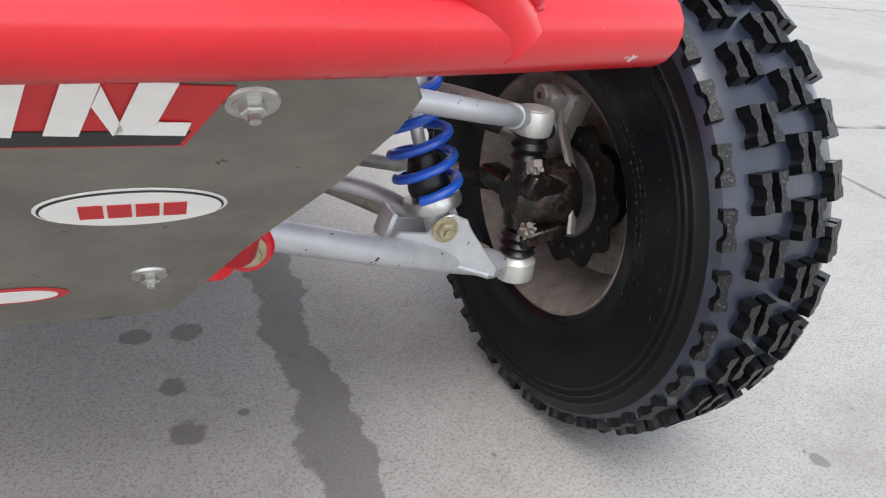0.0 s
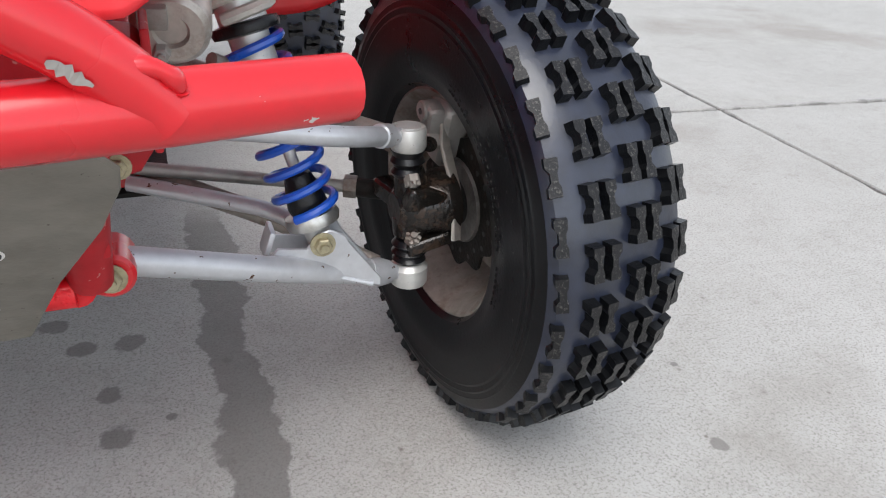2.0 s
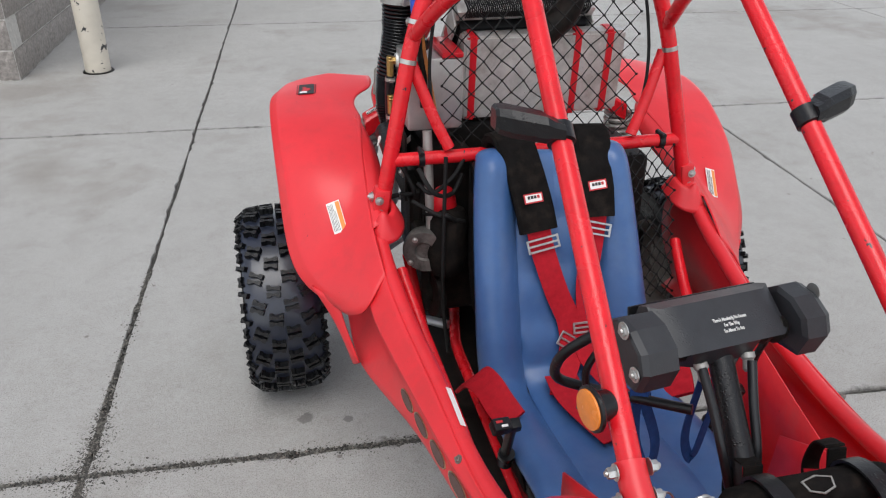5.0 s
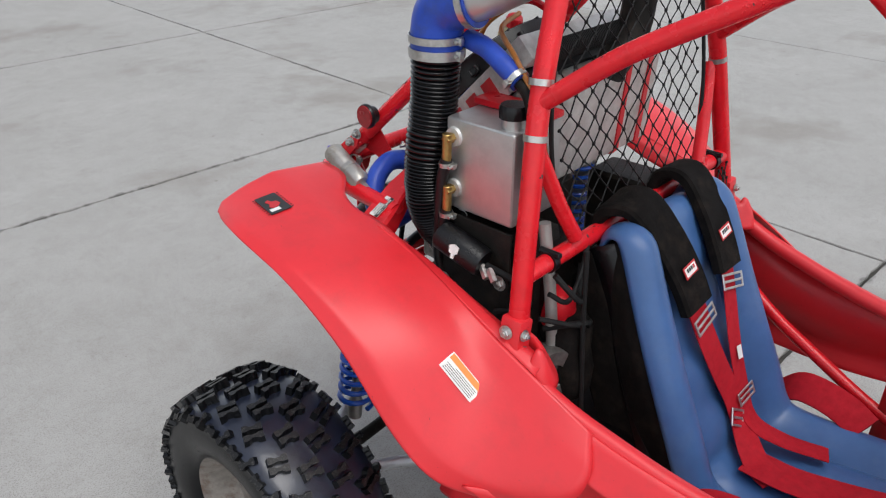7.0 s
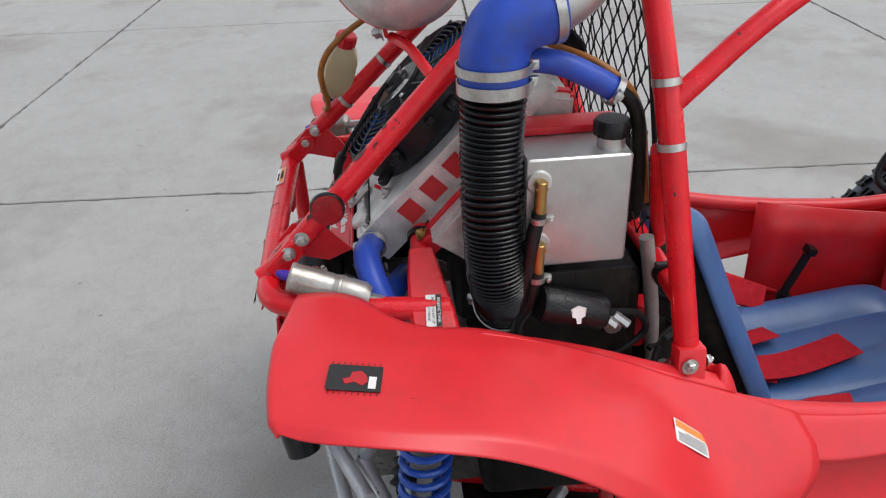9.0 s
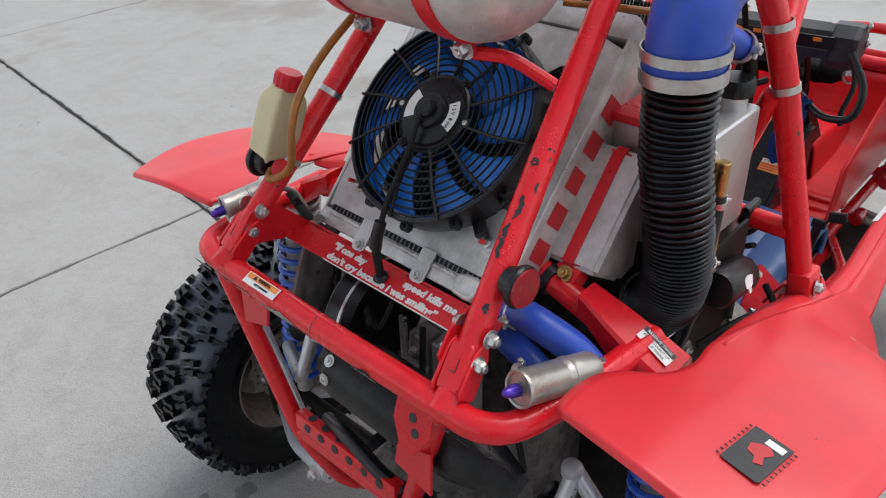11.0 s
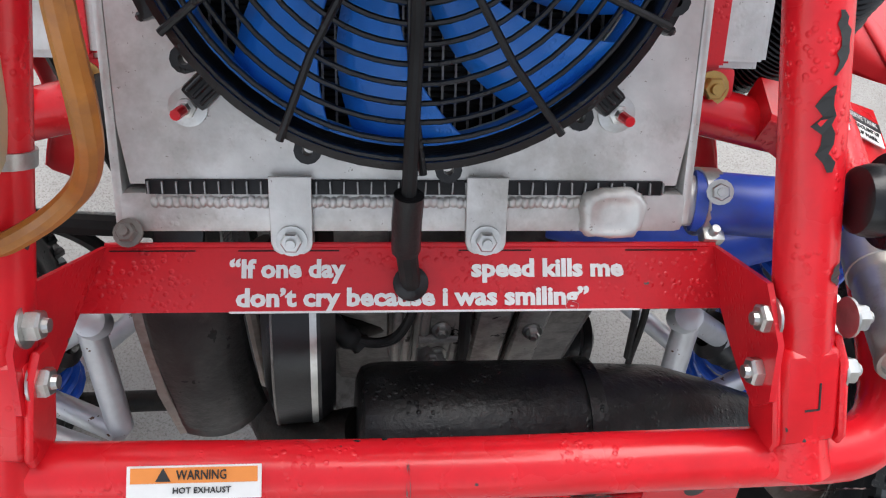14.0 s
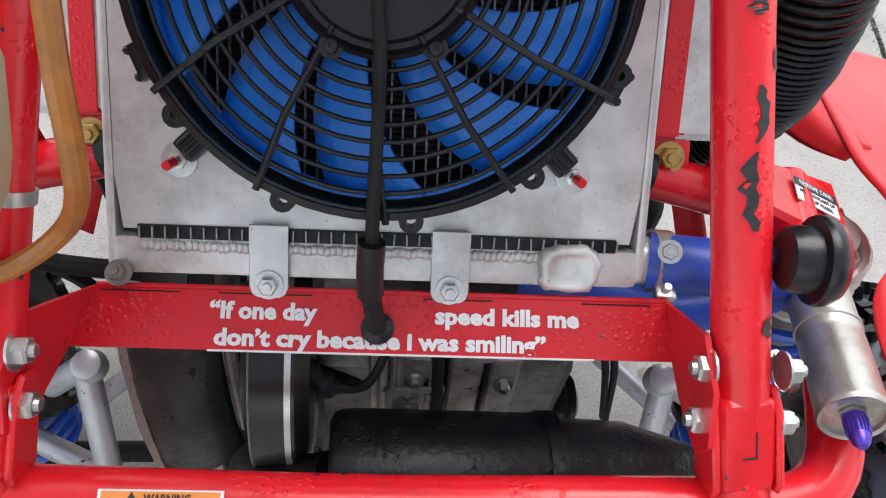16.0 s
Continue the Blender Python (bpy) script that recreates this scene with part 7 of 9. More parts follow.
part("plate_bolt", hexbolt((0.163, 1.632, 0.886), (0, 0.36, 0.93), 0.0060, 0.006), RUSTY, motto)
part("rubber_pad", box((0.030, 0.012, 0.006), PM @ Matrix.Translation((-0.136, 0.027, -0.004)), None, 0.002), HOSE, motto)
for txt, x, y, w in (("\u201cIf one day", -0.071, 0.0068, 0.069), ("speed kills me", 0.0875, 0.0068, 0.095), ("don\u2019t cry because i was smiling\u201d", 0.006, -0.0105, 0.214)):
    lettering("motto_line", txt, PM @ Matrix.Translation((x, y, 0.0006)), 0.0149, WHITE, motto, w, 0.0005, "white painted motto lettering", 0.00062)

# radiator with electric fan
RM = axis_matrix((-0.003, 1.4918, 1.018), (0, 0.7071, 0.7071), (-1, 0, 0))
T = lambda x, y, z: RM @ V((x, y, z))
ROT = RM.to_3x3()
RN = ROT @ V((0, 0, 1))
W, Y0, Y1 = 0.1685, -0.164, 0.178
bm = bmesh.new()
N = 48
for z, flip in ((0.0, False), (-0.010, True)):
    inner = [bm.verts.new(T(0.136 * math.cos(2 * math.pi * k / N), 0.136 * math.sin(2 * math.pi * k / N), z)) for k in range(N)]
    outer = []
    for k in range(N):
        a = 2 * math.pi * k / N
        cx, cy = math.cos(a), math.sin(a)
        t = min(W / abs(cx) if abs(cx) > 1e-6 else 9, (Y1 if cy > 0 else -Y0) / abs(cy) if abs(cy) > 1e-6 else 9)
        outer.append(bm.verts.new(T(cx * t, cy * t, z)))
    for k in range(N):
        j = (k + 1) % N
        bm.faces.new((inner[k], inner[j], outer[j], outer[k]))
    if flip:
        for ring, r0 in ((inner, i0), (outer, o0)):
            for k in range(N):
                j = (k + 1) % N
                bm.faces.new((r0[k], r0[j], ring[j], ring[k]))
    i0, o0 = inner, outer
rad = bpart("radiator", bm, ALU, "aluminium radiator with a large electric fan", None, 25)
rm = lambda size, x, y, z, bev=0.003: box(size, RM @ Matrix.Translation((x, y, z)), None, bev)
part("core", rm((2 * W - 0.02, Y1 - Y0 - 0.01, 0.03), 0, (Y0 + Y1) / 2, -0.045, 0.001), CORE, rad, "black radiator fins")
bm = bmesh.new()
for k in range(38):
    box((0.0013, 0.29, 0.004), RM @ Matrix.Translation((-0.150 + k * 0.0081, 0.0, -0.028)), bm, 0)
tagged(part("fin_block", bm, FINMETAL, rad, smooth=0), "thin bright radiator tubes", kind="stuff")
bm = bmesh.new()
for k in range(72):
    box((0.30, 0.0012, 0.003), RM @ Matrix.Translation((0, -0.145 + 0.0041 * k, -0.0295)) @ Matrix.Rotation(0.5, 4, "X"), bm, 0)
tagged(part("fin_ripple", bm, CORE, rad, smooth=0), "black rippled cooling fins", kind="stuff")
for sx in (-1, 1):
    part("side_plate", rm((0.006, Y1 - Y0 + 0.03, 0.062), sx * (W + 0.003), (Y0 + Y1) / 2 - 0.010, -0.030, 0.002), ALU, rad)
bt = part("bottom_tank", rm((2 * W + 0.006, 0.026, 0.045), 0, -0.181, -0.020, 0.006), ALU, rad, "welded aluminium bottom tank")
bm = bmesh.new()
for k in range(74):
    lathe([(0, 0), (0.0044, 0.0002), (0.0036, 0.0017), (0.0018, 0.0026), (0, 0.0028)], RM @ Matrix.Translation((-0.150 + k * 0.0040, -0.1745 + 0.0005 * math.sin(k * 1.9), 0.0018)) @ Matrix.Rotation(0.25 * math.sin(k * 2.3), 4, "Z") @ Matrix.Diagonal((0.72, 0.92, 1, 1)), 8, bm)
tagged(part("weld_bead", bm, ALU, bt, smooth=60), "rippled aluminium weld bead", kind="stuff")
part("fin_gap", rm((0.31, 0.009, 0.004), 0, -0.1655, 0.0000, 0.0008), CORE, rad)
part("top_tank", rm((2 * W + 0.006, 0.035, 0.05), 0, 0.197, -0.02, 0.006), ALU, rad, "welded aluminium top tank")
bm = bmesh.new()
for k in range(39):
    box((0.0009, 0.0072, 0.004), RM @ Matrix.Translation((-0.153 + k * 0.0081, -0.1655, 0.0022)) @ Matrix.Rotation(0.06 * math.sin(k * 3.1), 4, "Z"), bm, 0)
tagged(part("fin_edge", bm, FINMETAL, rad, smooth=0), "dark fin edges above the tank", kind="stuff")
bm = bmesh.new()
rings = []
for k, z in ((1.0, 0.0015), (1.02, 0.004), (0.93, 0.0085), (0.80, 0.0102), (0.66, 0.0098), (0.62, 0.0088), (0.30, 0.0090)):
    ring = []
    for i in range(36):
        a = 2 * math.pi * i / 36
        lump = 1 + (0.035 * math.sin(5 * a + 1.0) + 0.03 * math.sin(11 * a)) * (k > 0.9)
        ring.append(bm.verts.new(RM @ V((0.124 + 0.0205 * k * lump * math.copysign(abs(math.cos(a)) ** 0.62, math.cos(a)), -0.1805 + 0.0158 * k * lump * math.copysign(abs(math.sin(a)) ** 0.62, math.sin(a)), z))))
    rings.append(ring)
for a, b in zip(rings, rings[1:]):
    for i in range(36):
        bm.faces.new((a[i], a[(i + 1) % 36], b[(i + 1) % 36], b[i]))
bm.faces.new(rings[-1])
part("drain_boss", bm, ALU, bt, "welded round drain boss", 60)
for x in (-0.071, 0.046):
    c = part("mounting_clip", plate([(-0.0125, 0.024), (-0.0125, -0.017), (-0.0108, -0.0215), (-0.007, -0.024), (0.007, -0.024), (0.0108, -0.0215), (0.0125, -0.017), (0.0125, 0.024)], 0.0025, RM @ Matrix.Translation((x, -0.182, 0.0043)), None, 0.0005), ALU, rad, "bent aluminium mounting clip")
    part("clip_bolt", hexbolt(T(x, -0.197, 0.007), RN, 0.0065, 0.005), STEEL, c)
for x, y in ((-0.127, -0.119), (0.122, -0.120), (-0.127, 0.124), (0.124, 0.124)):
    w_ = part("fan_mount", lathe([(0, 0), (0.0112, 0), (0.0112, 0.0016), (0.006, 0.0022), (0, 0.0022)], RM @ Matrix.Translation((x, y, 0.001)), 24), STEEL, rad, "washer and nut on a stud")
    part("stud_nut", lathe([(0, 0.002), (0.0058, 0.002), (0.0058, 0.007), (0.0035, 0.008), (0.0033, 0.014), (0, 0.014)], RM @ Matrix.Translation((x, y, 0.001)), 6), STEEL, w_)
    part("stud_cap", rod(T(x, y, 0.013), T(x * 1.015, y * 1.015, 0.024), 0.0032, None, 10), REDFLAT, w_)
    ear = box((0.026, 0.017, 0.012), RM @ Matrix.Translation((x * 0.88, y * 0.88, 0.014)) @ Matrix.Rotation(math.atan2(y, x), 4, "Z"), None, 0.003)
    for k in (-1, 0, 1):
        box((0.020, 0.0025, 0.004), RM @ Matrix.Translation((x * 0.88, y * 0.88, 0.021)) @ Matrix.Rotation(math.atan2(y, x), 4, "Z") @ Matrix.Translation((0, 0.005 * k, 0)), ear, 0.0008, 1)
    part("fan_ear", ear, BLACK, rad)
part("bleed_plug", rod(T(-0.10, 0.155, 0.0), T(-0.10, 0.155, 0.03), 0.006), STEEL, rad)
# fan
FZ = 0.020
fan = part("fan_ring", lathe([(0.137, FZ - 0.006), (0.143, FZ - 0.006), (0.1445, FZ + 0.020), (0.1435, FZ + 0.038), (0.139, FZ + 0.040), (0.1375, FZ + 0.030)], RM, 64, None, True), BLACK, rad, "black plastic fan shroud ring")
part("inner_band", lathe([(0.131, FZ + 0.002), (0.1335, FZ + 0.002), (0.1335, FZ + 0.022), (0.131, FZ + 0.022)], RM, 64, None, True), FANBLUE, fan, "blue fan outer band")
for k in range(12):
    a = 2 * math.pi * k / 12 + 0.13
    part("ring_lug", lathe([(0.003, FZ + 0.014), (0.0075, FZ + 0.014), (0.0075, FZ + 0.024), (0.003, FZ + 0.024)], RM @ Matrix.Translation((0.147 * math.cos(a), 0.147 * math.sin(a), 0)), 12, None, True), BLACK, fan)
for x, y in ((-0.138, -0.060), (0.137, -0.062), (-0.138, 0.060), (0.137, 0.060)):
    hm = RM @ Matrix.Translation((x, y, FZ + 0.008)) @ Matrix.Rotation(math.atan2(y, x), 4, "Z")
    bm = box((0.010, 0.022, 0.016), hm, None, 0.003)
    for k in (-1, 1):
        box((0.005, 0.005, 0.014), hm @ Matrix.Translation((0.005, 0.008 * k, 0)), bm, 0.0015, 1)
    part("ring_hook", bm, BLACK, fan)
dome = lambda r: FZ + 0.050 - 0.010 * (r / 0.14) ** 2
for k in range(9):
    r = 0.060 + k * 0.0096
    bm = bmesh.new()
    sweep([T(r * math.cos(a), r * math.sin(a), dome(r)) for a in [2 * math.pi * i / 56 for i in range(57)]], 0.0015, 6, bm, False)
    part("guard_ring", bm, BLACK, fan, "black concentric fan guard wire" if k == 0 else "", 60)
for k in range(12):
    a = 2 * math.pi * k / 12 - 0.07
    b = a + 0.10
    part("guard_spoke", sweep([T(0.046 * math.cos(a), 0.046 * math.sin(a), FZ + 0.050), T(0.10 * math.cos((a + b) / 2), 0.10 * math.sin((a + b) / 2), dome(0.10) + 0.001), T(0.145 * math.cos(b), 0.145 * math.sin(b), FZ + 0.040)], 0.0022, 8), BLACK, fan)
mo = part("fan_motor", lathe([(0, FZ + 0.0), (0.050, FZ + 0.0), (0.051, FZ + 0.044), (0.054, FZ + 0.046), (0.0548, FZ + 0.050), (0.0525, FZ + 0.053), (0.0495, FZ + 0.0508), (0.0465, FZ + 0.0508), (0.0445, FZ + 0.055), (0.0245, FZ + 0.0565), (0.0230, FZ + 0.062), (0.0205, FZ + 0.064), (0.0130, FZ + 0.0640), (0.0120, FZ + 0.069), (0.0095, FZ + 0.071), (0, FZ + 0.071)], RM, 40), BLACK, fan, "black fan motor with a white label")
for k in range(6):
    a = 2 * math.pi * k / 6 + 0.02
    c = T(0.0555 * math.cos(a), 0.0555 * math.sin(a), FZ + 0.046)
    part("screw_ear", lathe([(0, 0), (0.0068, 0), (0.0068, 0.005), (0, 0.005)], axis_matrix(c, RN), 14), BLACK, mo)
    part("motor_screw", lathe([(0, 0.005), (0.0042, 0.005), (0.0036, 0.0075), (0.0012, 0.008), (0.0010, 0.0068), (0, 0.0068)], axis_matrix(c, RN), 14), STEEL if k in (0, 3) else BLACK, mo)
for k in range(6):
    a = 2 * math.pi * k / 6 + 0.5
    part("boss_dimple", lathe([(0, 0.0640), (0.0016, 0.0640), (0.0010, 0.0646), (0, 0.0646)], RM @ Matrix.Translation((0.0168 * math.cos(a), 0.0168 * math.sin(a), FZ)), 10), HOSE, mo)
for a0, a1, ri, ro in ((radians(148), radians(206), 0.0255, 0.0430), (radians(-24), radians(34), 0.0285, 0.0435)):
    pts = [(r * math.cos(a0 + (a1 - a0) * i / 8), r * math.sin(a0 + (a1 - a0) * i / 8)) for r, rng in ((ro, range(9)), (ri, range(8, -1, -1))) for i in rng]
    bm = bmesh.new()
    lo = [bm.verts.new(T(x, y, FZ + 0.0572 - 0.075 * (math.hypot(x, y) - 0.0245))) for x, y in pts]
    for i in range(8):
        bm.faces.new((lo[i], lo[i + 1], lo[16 - i], lo[17 - i]))
    ob = part("motor_label", bm, WHITE, mo, "white motor label", 0)
    t = ob.modifiers.new("wall", "SOLIDIFY")
    t.thickness = 0.001
for i, ch in enumerate("12V80W"):
    a = radians(27 - i * 8.6 - (4 if i > 2 else 0))
    lettering("label_words", ch, RM @ Matrix.Translation((0.0360 * math.cos(a), 0.0360 * math.sin(a), FZ + 0.0575)) @ Matrix.Rotation(a - radians(90), 4, "Z"), 0.0075, PRINTBLACK, mo, None, 0.0003)
for k, deg in enumerate((6, 42, 80, 116, 148, 176, 214, 246, 288, 322)):
    a = radians(deg)
    rows = []
    for i in range(7):
        r = 0.045 + 0.0147 * i
        sk = 0.42 * (i / 6) ** 1.25
        rows.append([T(r * math.cos(a + sk + w_), r * math.sin(a + sk + w_), FZ + z) for w_, z in ((-0.225 - 0.02 * i / 6, 0.004), (0.0, 0.013), (0.215, 0.022))])
    skin("fan_blade", rows, FANBLUE, fan, "" if k else "curved blue fan blade", 0.002, 1)
cab = sweep(curve_pts([T(-0.002, -0.014, FZ + 0.066), T(-0.002, -0.026, FZ + 0.066), T(0.000, -0.06, FZ + 0.060), T(-0.002, -0.12, FZ + 0.052), T(-0.003, -0.155, FZ + 0.042), T(-0.004, -0.185, FZ + 0.030), PM @ V((0.003, -0.002, 0.004))]), [0.0055 if i < 4 else 0.0031 + 0.0009 * min(1, i / 30) if i < 34 else 0.0062 for i in range(49)], 10)
part("fan_cable", cab, WIRE, mo, "black taped fan cable")
part("cable_grommet", lathe([(0.003, 0), (0.0100, 0), (0.0108, 0.003), (0.007, 0.006), (0.0045, 0.007)], PM @ Matrix.Translation((0.003, -0.002, 0.0005)), 22, None, True), BLACK, mo)
part("cable_sheath", sweep([T(-0.003, -0.155, FZ + 0.043), T(-0.004, -0.172, FZ + 0.037), T(-0.004, -0.190, FZ + 0.027)], 0.0082, 12), BLACK, mo)
# outlet and hose
part("outlet", rod(T(0.168, -0.178, -0.018), T(0.195, -0.178, -0.018), 0.0165), ALU, rad)
o = T(0.183, -0.178, -0.018)
hs = bpart("radiator_hose", sweep(curve_pts([o, (-0.235, 1.614, 0.886), (-0.282, 1.604, 0.864), (-0.302, 1.588, 0.822), (-0.285, 1.578, 0.780), (-0.235, 1.585, 0.772), (-0.18, 1.578, 0.785), (-0.12, 1.555, 0.775)], 8), 0.0200, 18), BLUEHOSE, "blue silicone radiator hose")
hc = clamp(o + V((-0.008, 0, -0.001)), (1, 0, 0.05), 0.0206, hs, "hose_clamp", 0.013)
part("clamp_screw", hexbolt(o + V((-0.006, 0.010, 0.027)), (0.3, 0.5, 0.8), 0.0055, 0.006), STEEL, hc)
# side graphic: red block shapes in place of the maker's name
for k in range(5):
    y = -0.10 + k * 0.050
    decal("side_graphic", rect(0.030, 0.034), axis_matrix(T(W + 0.0064, y, -0.03), ROT @ V((1, 0, 0)), ROT @ V((0, 1, 0))), PRINTRED, rad, 0.0008)

# silver box strapped behind the radiator
BOXO = [(1.305, 0.885), (1.290, 1.085), (1.335, 1.092), (1.520, 0.907), (1.455, 0.860)]
bm = wedge(-0.160, 0.245, BOXO)
wedge(-0.245, -0.166, [(1.420, 0.870), (1.400, 1.020), (1.410, 1.026), (1.520, 0.907), (1.455, 0.860)], bm)
ib = bpart("air_box", bm, ALU, "weathered aluminium box behind the radiator")
for x0, x1, k in ((-0.152, -0.124, 0), (0.108, 0.136, 0), (-0.218, -0.190, 1), (0.190, 0.218, 0)):
    o = [(1.302, 0.882), (1.287, 1.088), (1.336, 1.0955), (1.5235, 0.907), (1.455, 0.857)] if not k else [(1.417, 0.867), (1.397, 1.022), (1.411, 1.0295), (1.5235, 0.907), (1.455, 0.857)]
    part("red_strap", wedge(x0, x1, o), REDFLAT, ib, "red painted strap round the box")
for x in (-0.204, 0.204):
    part("strap_lug", box((0.034, 0.020, 0.030), RM @ Matrix.Translation((-x, -0.107, -0.075)), None, 0.004), REDFLAT, ib)
    part("strap_bolt", hexbolt(T(-x, -0.110, -0.058), RN, 0.008, 0.006), BRASS, ib)
bm = bmesh.new()
for k in range(60):
    x = -0.16 + 0.005 * k
    sweep(curve_pts([(x, 1.290, 1.130), (x + 0.004, 1.280, 1.150), (x - 0.003, 1.288, 1.170)], 3), 0.0022, 5, bm)
bpart("foam_filter", bm, WIRE, "black fibrous filter mat").name = "filter_mat"
tagged(bpy.data.objects["filter_mat"], "black fibrous filter mat", kind="stuff")

# fuel tank
TKY, TKZ, TKR = 1.535, 1.282, 0.100
tk = lathe([(0, -0.17), (0.04, -0.168), (0.075, -0.155), (0.093, -0.130), (TKR, -0.105), (TKR, 0.105), (0.093, 0.130), (0.075, 0.155), (0.04, 0.168), (0, 0.17)], axis_matrix((0, TKY, TKZ), (1, 0, 0)), 44)
ft = bpart("fuel_tank", tk, ALU, "spun aluminium fuel tank with red straps")
for x in (-0.085, 0.085):
    part("tank_strap", lathe([(TKR, -0.012), (TKR + 0.003, -0.012), (TKR + 0.003, 0.012), (TKR, 0.012)], axis_matrix((x, TKY, TKZ), (1, 0, 0)), 44, None, True), REDFLAT, ft, "red steel tank strap")
    part("strap_tab", box((0.024, 0.006, 0.034), pose(x, 1.562, 1.186, -12, 0, 0), None, 0.003), REDFLAT, ft)
    part("strap_bolt", hexbolt((x, 1.566, 1.178), (0, 0.95, -0.2), 0.010, 0.010), STEEL, ft)
for s in (-1, 1):
    part("tank_cradle", sweep(rounded([(s * 0.163, 1.50, 1.13), (s * 0.12, 1.53, 1.165), (s * 0.085, 1.552, 1.168)], 0.02), 0.008, 10), RED, ft)

# coolant reservoir on the right
res = bpart("coolant_reservoir", box((0.130, 0.148, 0.168), pose(-0.239, 1.317, 0.969), None, 0.007, 3), POLISHED, "welded aluminium coolant reservoir")
part("filler_neck", lathe([(0, 0), (0.019, 0), (0.019, 0.022), (0, 0.022)], Matrix.Translation((-0.275, 1.268, 1.053)), 24), POLISHED, res)
capb = lathe([(0, 0.018), (0.024, 0.018), (0.025, 0.034), (0.022, 0.040), (0, 0.041)], Matrix.Translation((-0.275, 1.268, 1.053)), 28)
for v in capb.verts:
    d = V((v.co.x + 0.275, v.co.y - 1.268, 0))
    if d.length > 0.024:
        v.co += d.normalized() * 0.0012 * (1 if round(math.atan2(d.y, d.x) * 28 / (2 * math.pi)) % 2 else -1)
part("filler_cap", capb, BLACK, res, "black ribbed filler cap")
for z in (1.020, 0.925):
    part("boss", lathe([(0, 0), (0.018, 0), (0.016, 0.005), (0, 0.006)], axis_matrix((-0.304, 1.372, z), (-1, 0, 0)), 22), ALU, res)
    f = rod((-0.306, 1.372, z), (-0.328, 1.372, z), 0.009, None, 6)
    rod((-0.322, 1.372, z + 0.010), (-0.322, 1.374, z - 0.040), 0.0085, f, 12)
    part("elbow_fitting", f, BRASS, res, "brass elbow fitting")
    part("drain_hose", sweep(curve_pts([(-0.322, 1.374, z - 0.036), (-0.324, 1.385, z - 0.09), (-0.318, 1.40, 0.80), (-0.30, 1.40, 0.72)]), 0.0105, 12), HOSE, res)
    clamp((-0.322, 1.375, z - 0.046), (0, 0, 1), 0.0112, res, "hose_clip", 0.008)
bpart("reservoir_strap", box((0.05, 0.16, 0.012), pose(-0.20, 1.318, 1.060), None, 0.003), REDFLAT)

# intake hose
hp = curve_pts([(-0.285, 1.430, 1.155), (-0.289, 1.434, 1.06), (-0.305, 1.434, 0.96), (-0.308, 1.430, 0.89), (-0.292, 1.420, 0.835), (-0.25, 1.405, 0.79)], 62)
hr = [((0.0425, 0.0432, 0.0420, 0.0392, 0.0390)[i % 5] if (i // 30) % 3 else (0.0424, 0.0438, 0.0436, 0.0428, 0.0410, 0.0386)[i % 6]) * (1 + 0.012 * math.sin(i * 0.21)) for i in range(len(hp))]
ih = bpart("intake_hose", sweep(hp, hr, 26), DUCT, "black corrugated intake hose", None, 50)
clamp((-0.284, 1.430, 1.152), (0.03, 0, 1), 0.047, ih, "hose_clamp", 0.016)
clamp((-0.284, 1.430, 1.176), (0.02, 0, 1), 0.0475, ih, "hose_clamp", 0.012)
clamp((-0.272, 1.413, 0.811), (0.6, -0.2, -0.65), 0.0465, ih, "hose_clamp", 0.011)
eb = bpart("intake_elbow", sweep(curve_pts([(-0.284, 1.430, 1.150), (-0.284, 1.430, 1.185), (-0.283, 1.420, 1.218), (-0.280, 1.392, 1.238), (-0.274, 1.350, 1.246)], 8), 0.0445, 26), BLUEHOSE, "blue silicone intake elbow")
pp = bpart("intake_pipe", sweep(curve_pts([(-0.279, 1.378, 1.241), (-0.264, 1.330, 1.262), (-0.20, 1.27, 1.300), (-0.08, 1.25, 1.335), (0.05, 1.26, 1.33), (0.10, 1.27, 1.24)], 8), 0.0405, 26), POLISHED, "polished aluminium intake pipe")
clamp((-0.275, 1.360, 1.2455), (0.15, -0.95, 0.2), 0.0462, eb, "hose_clamp", 0.012)
bpart("intake_pipe_lower", sweep(curve_pts([(0.10, 1.27, 1.26), (0.08, 1.27, 1.15), (0.02, 1.28, 1.08)], 6), 0.032, 18), DARK, "dark lower intake pipe").name = "lower_intake_pipe"
ch = bpart("coolant_hose", sweep(curve_pts([(-0.255, 1.385, 1.175), (-0.262, 1.34, 1.168), (-0.268, 1.30, 1.150), (-0.272, 1.262, 1.128)], 6), 0.0165, 16), BLUEHOSE, "small blue silicone coolant hose")
clamp((-0.272, 1.268, 1.131), (0.05, 0.85, 0.5), 0.0195, ch)
bpart("steel_pipe", sweep(curve_pts([(-0.272, 1.275, 1.134), (-0.275, 1.245, 1.115), (-0.275, 1.23, 1.07), (-0.27, 1.22, 0.95)], 6), 0.010, 12), DARK)
bpart("fuel_hose", sweep(curve_pts([(-0.10, 1.40, 1.19), (-0.20, 1.36, 1.185), (-0.26, 1.28, 1.16), (-0.272, 1.23, 1.10), (-0.25, 1.20, 0.95)], 8), 0.0045, 10), AMBERHOSE, "thin amber fuel hose")

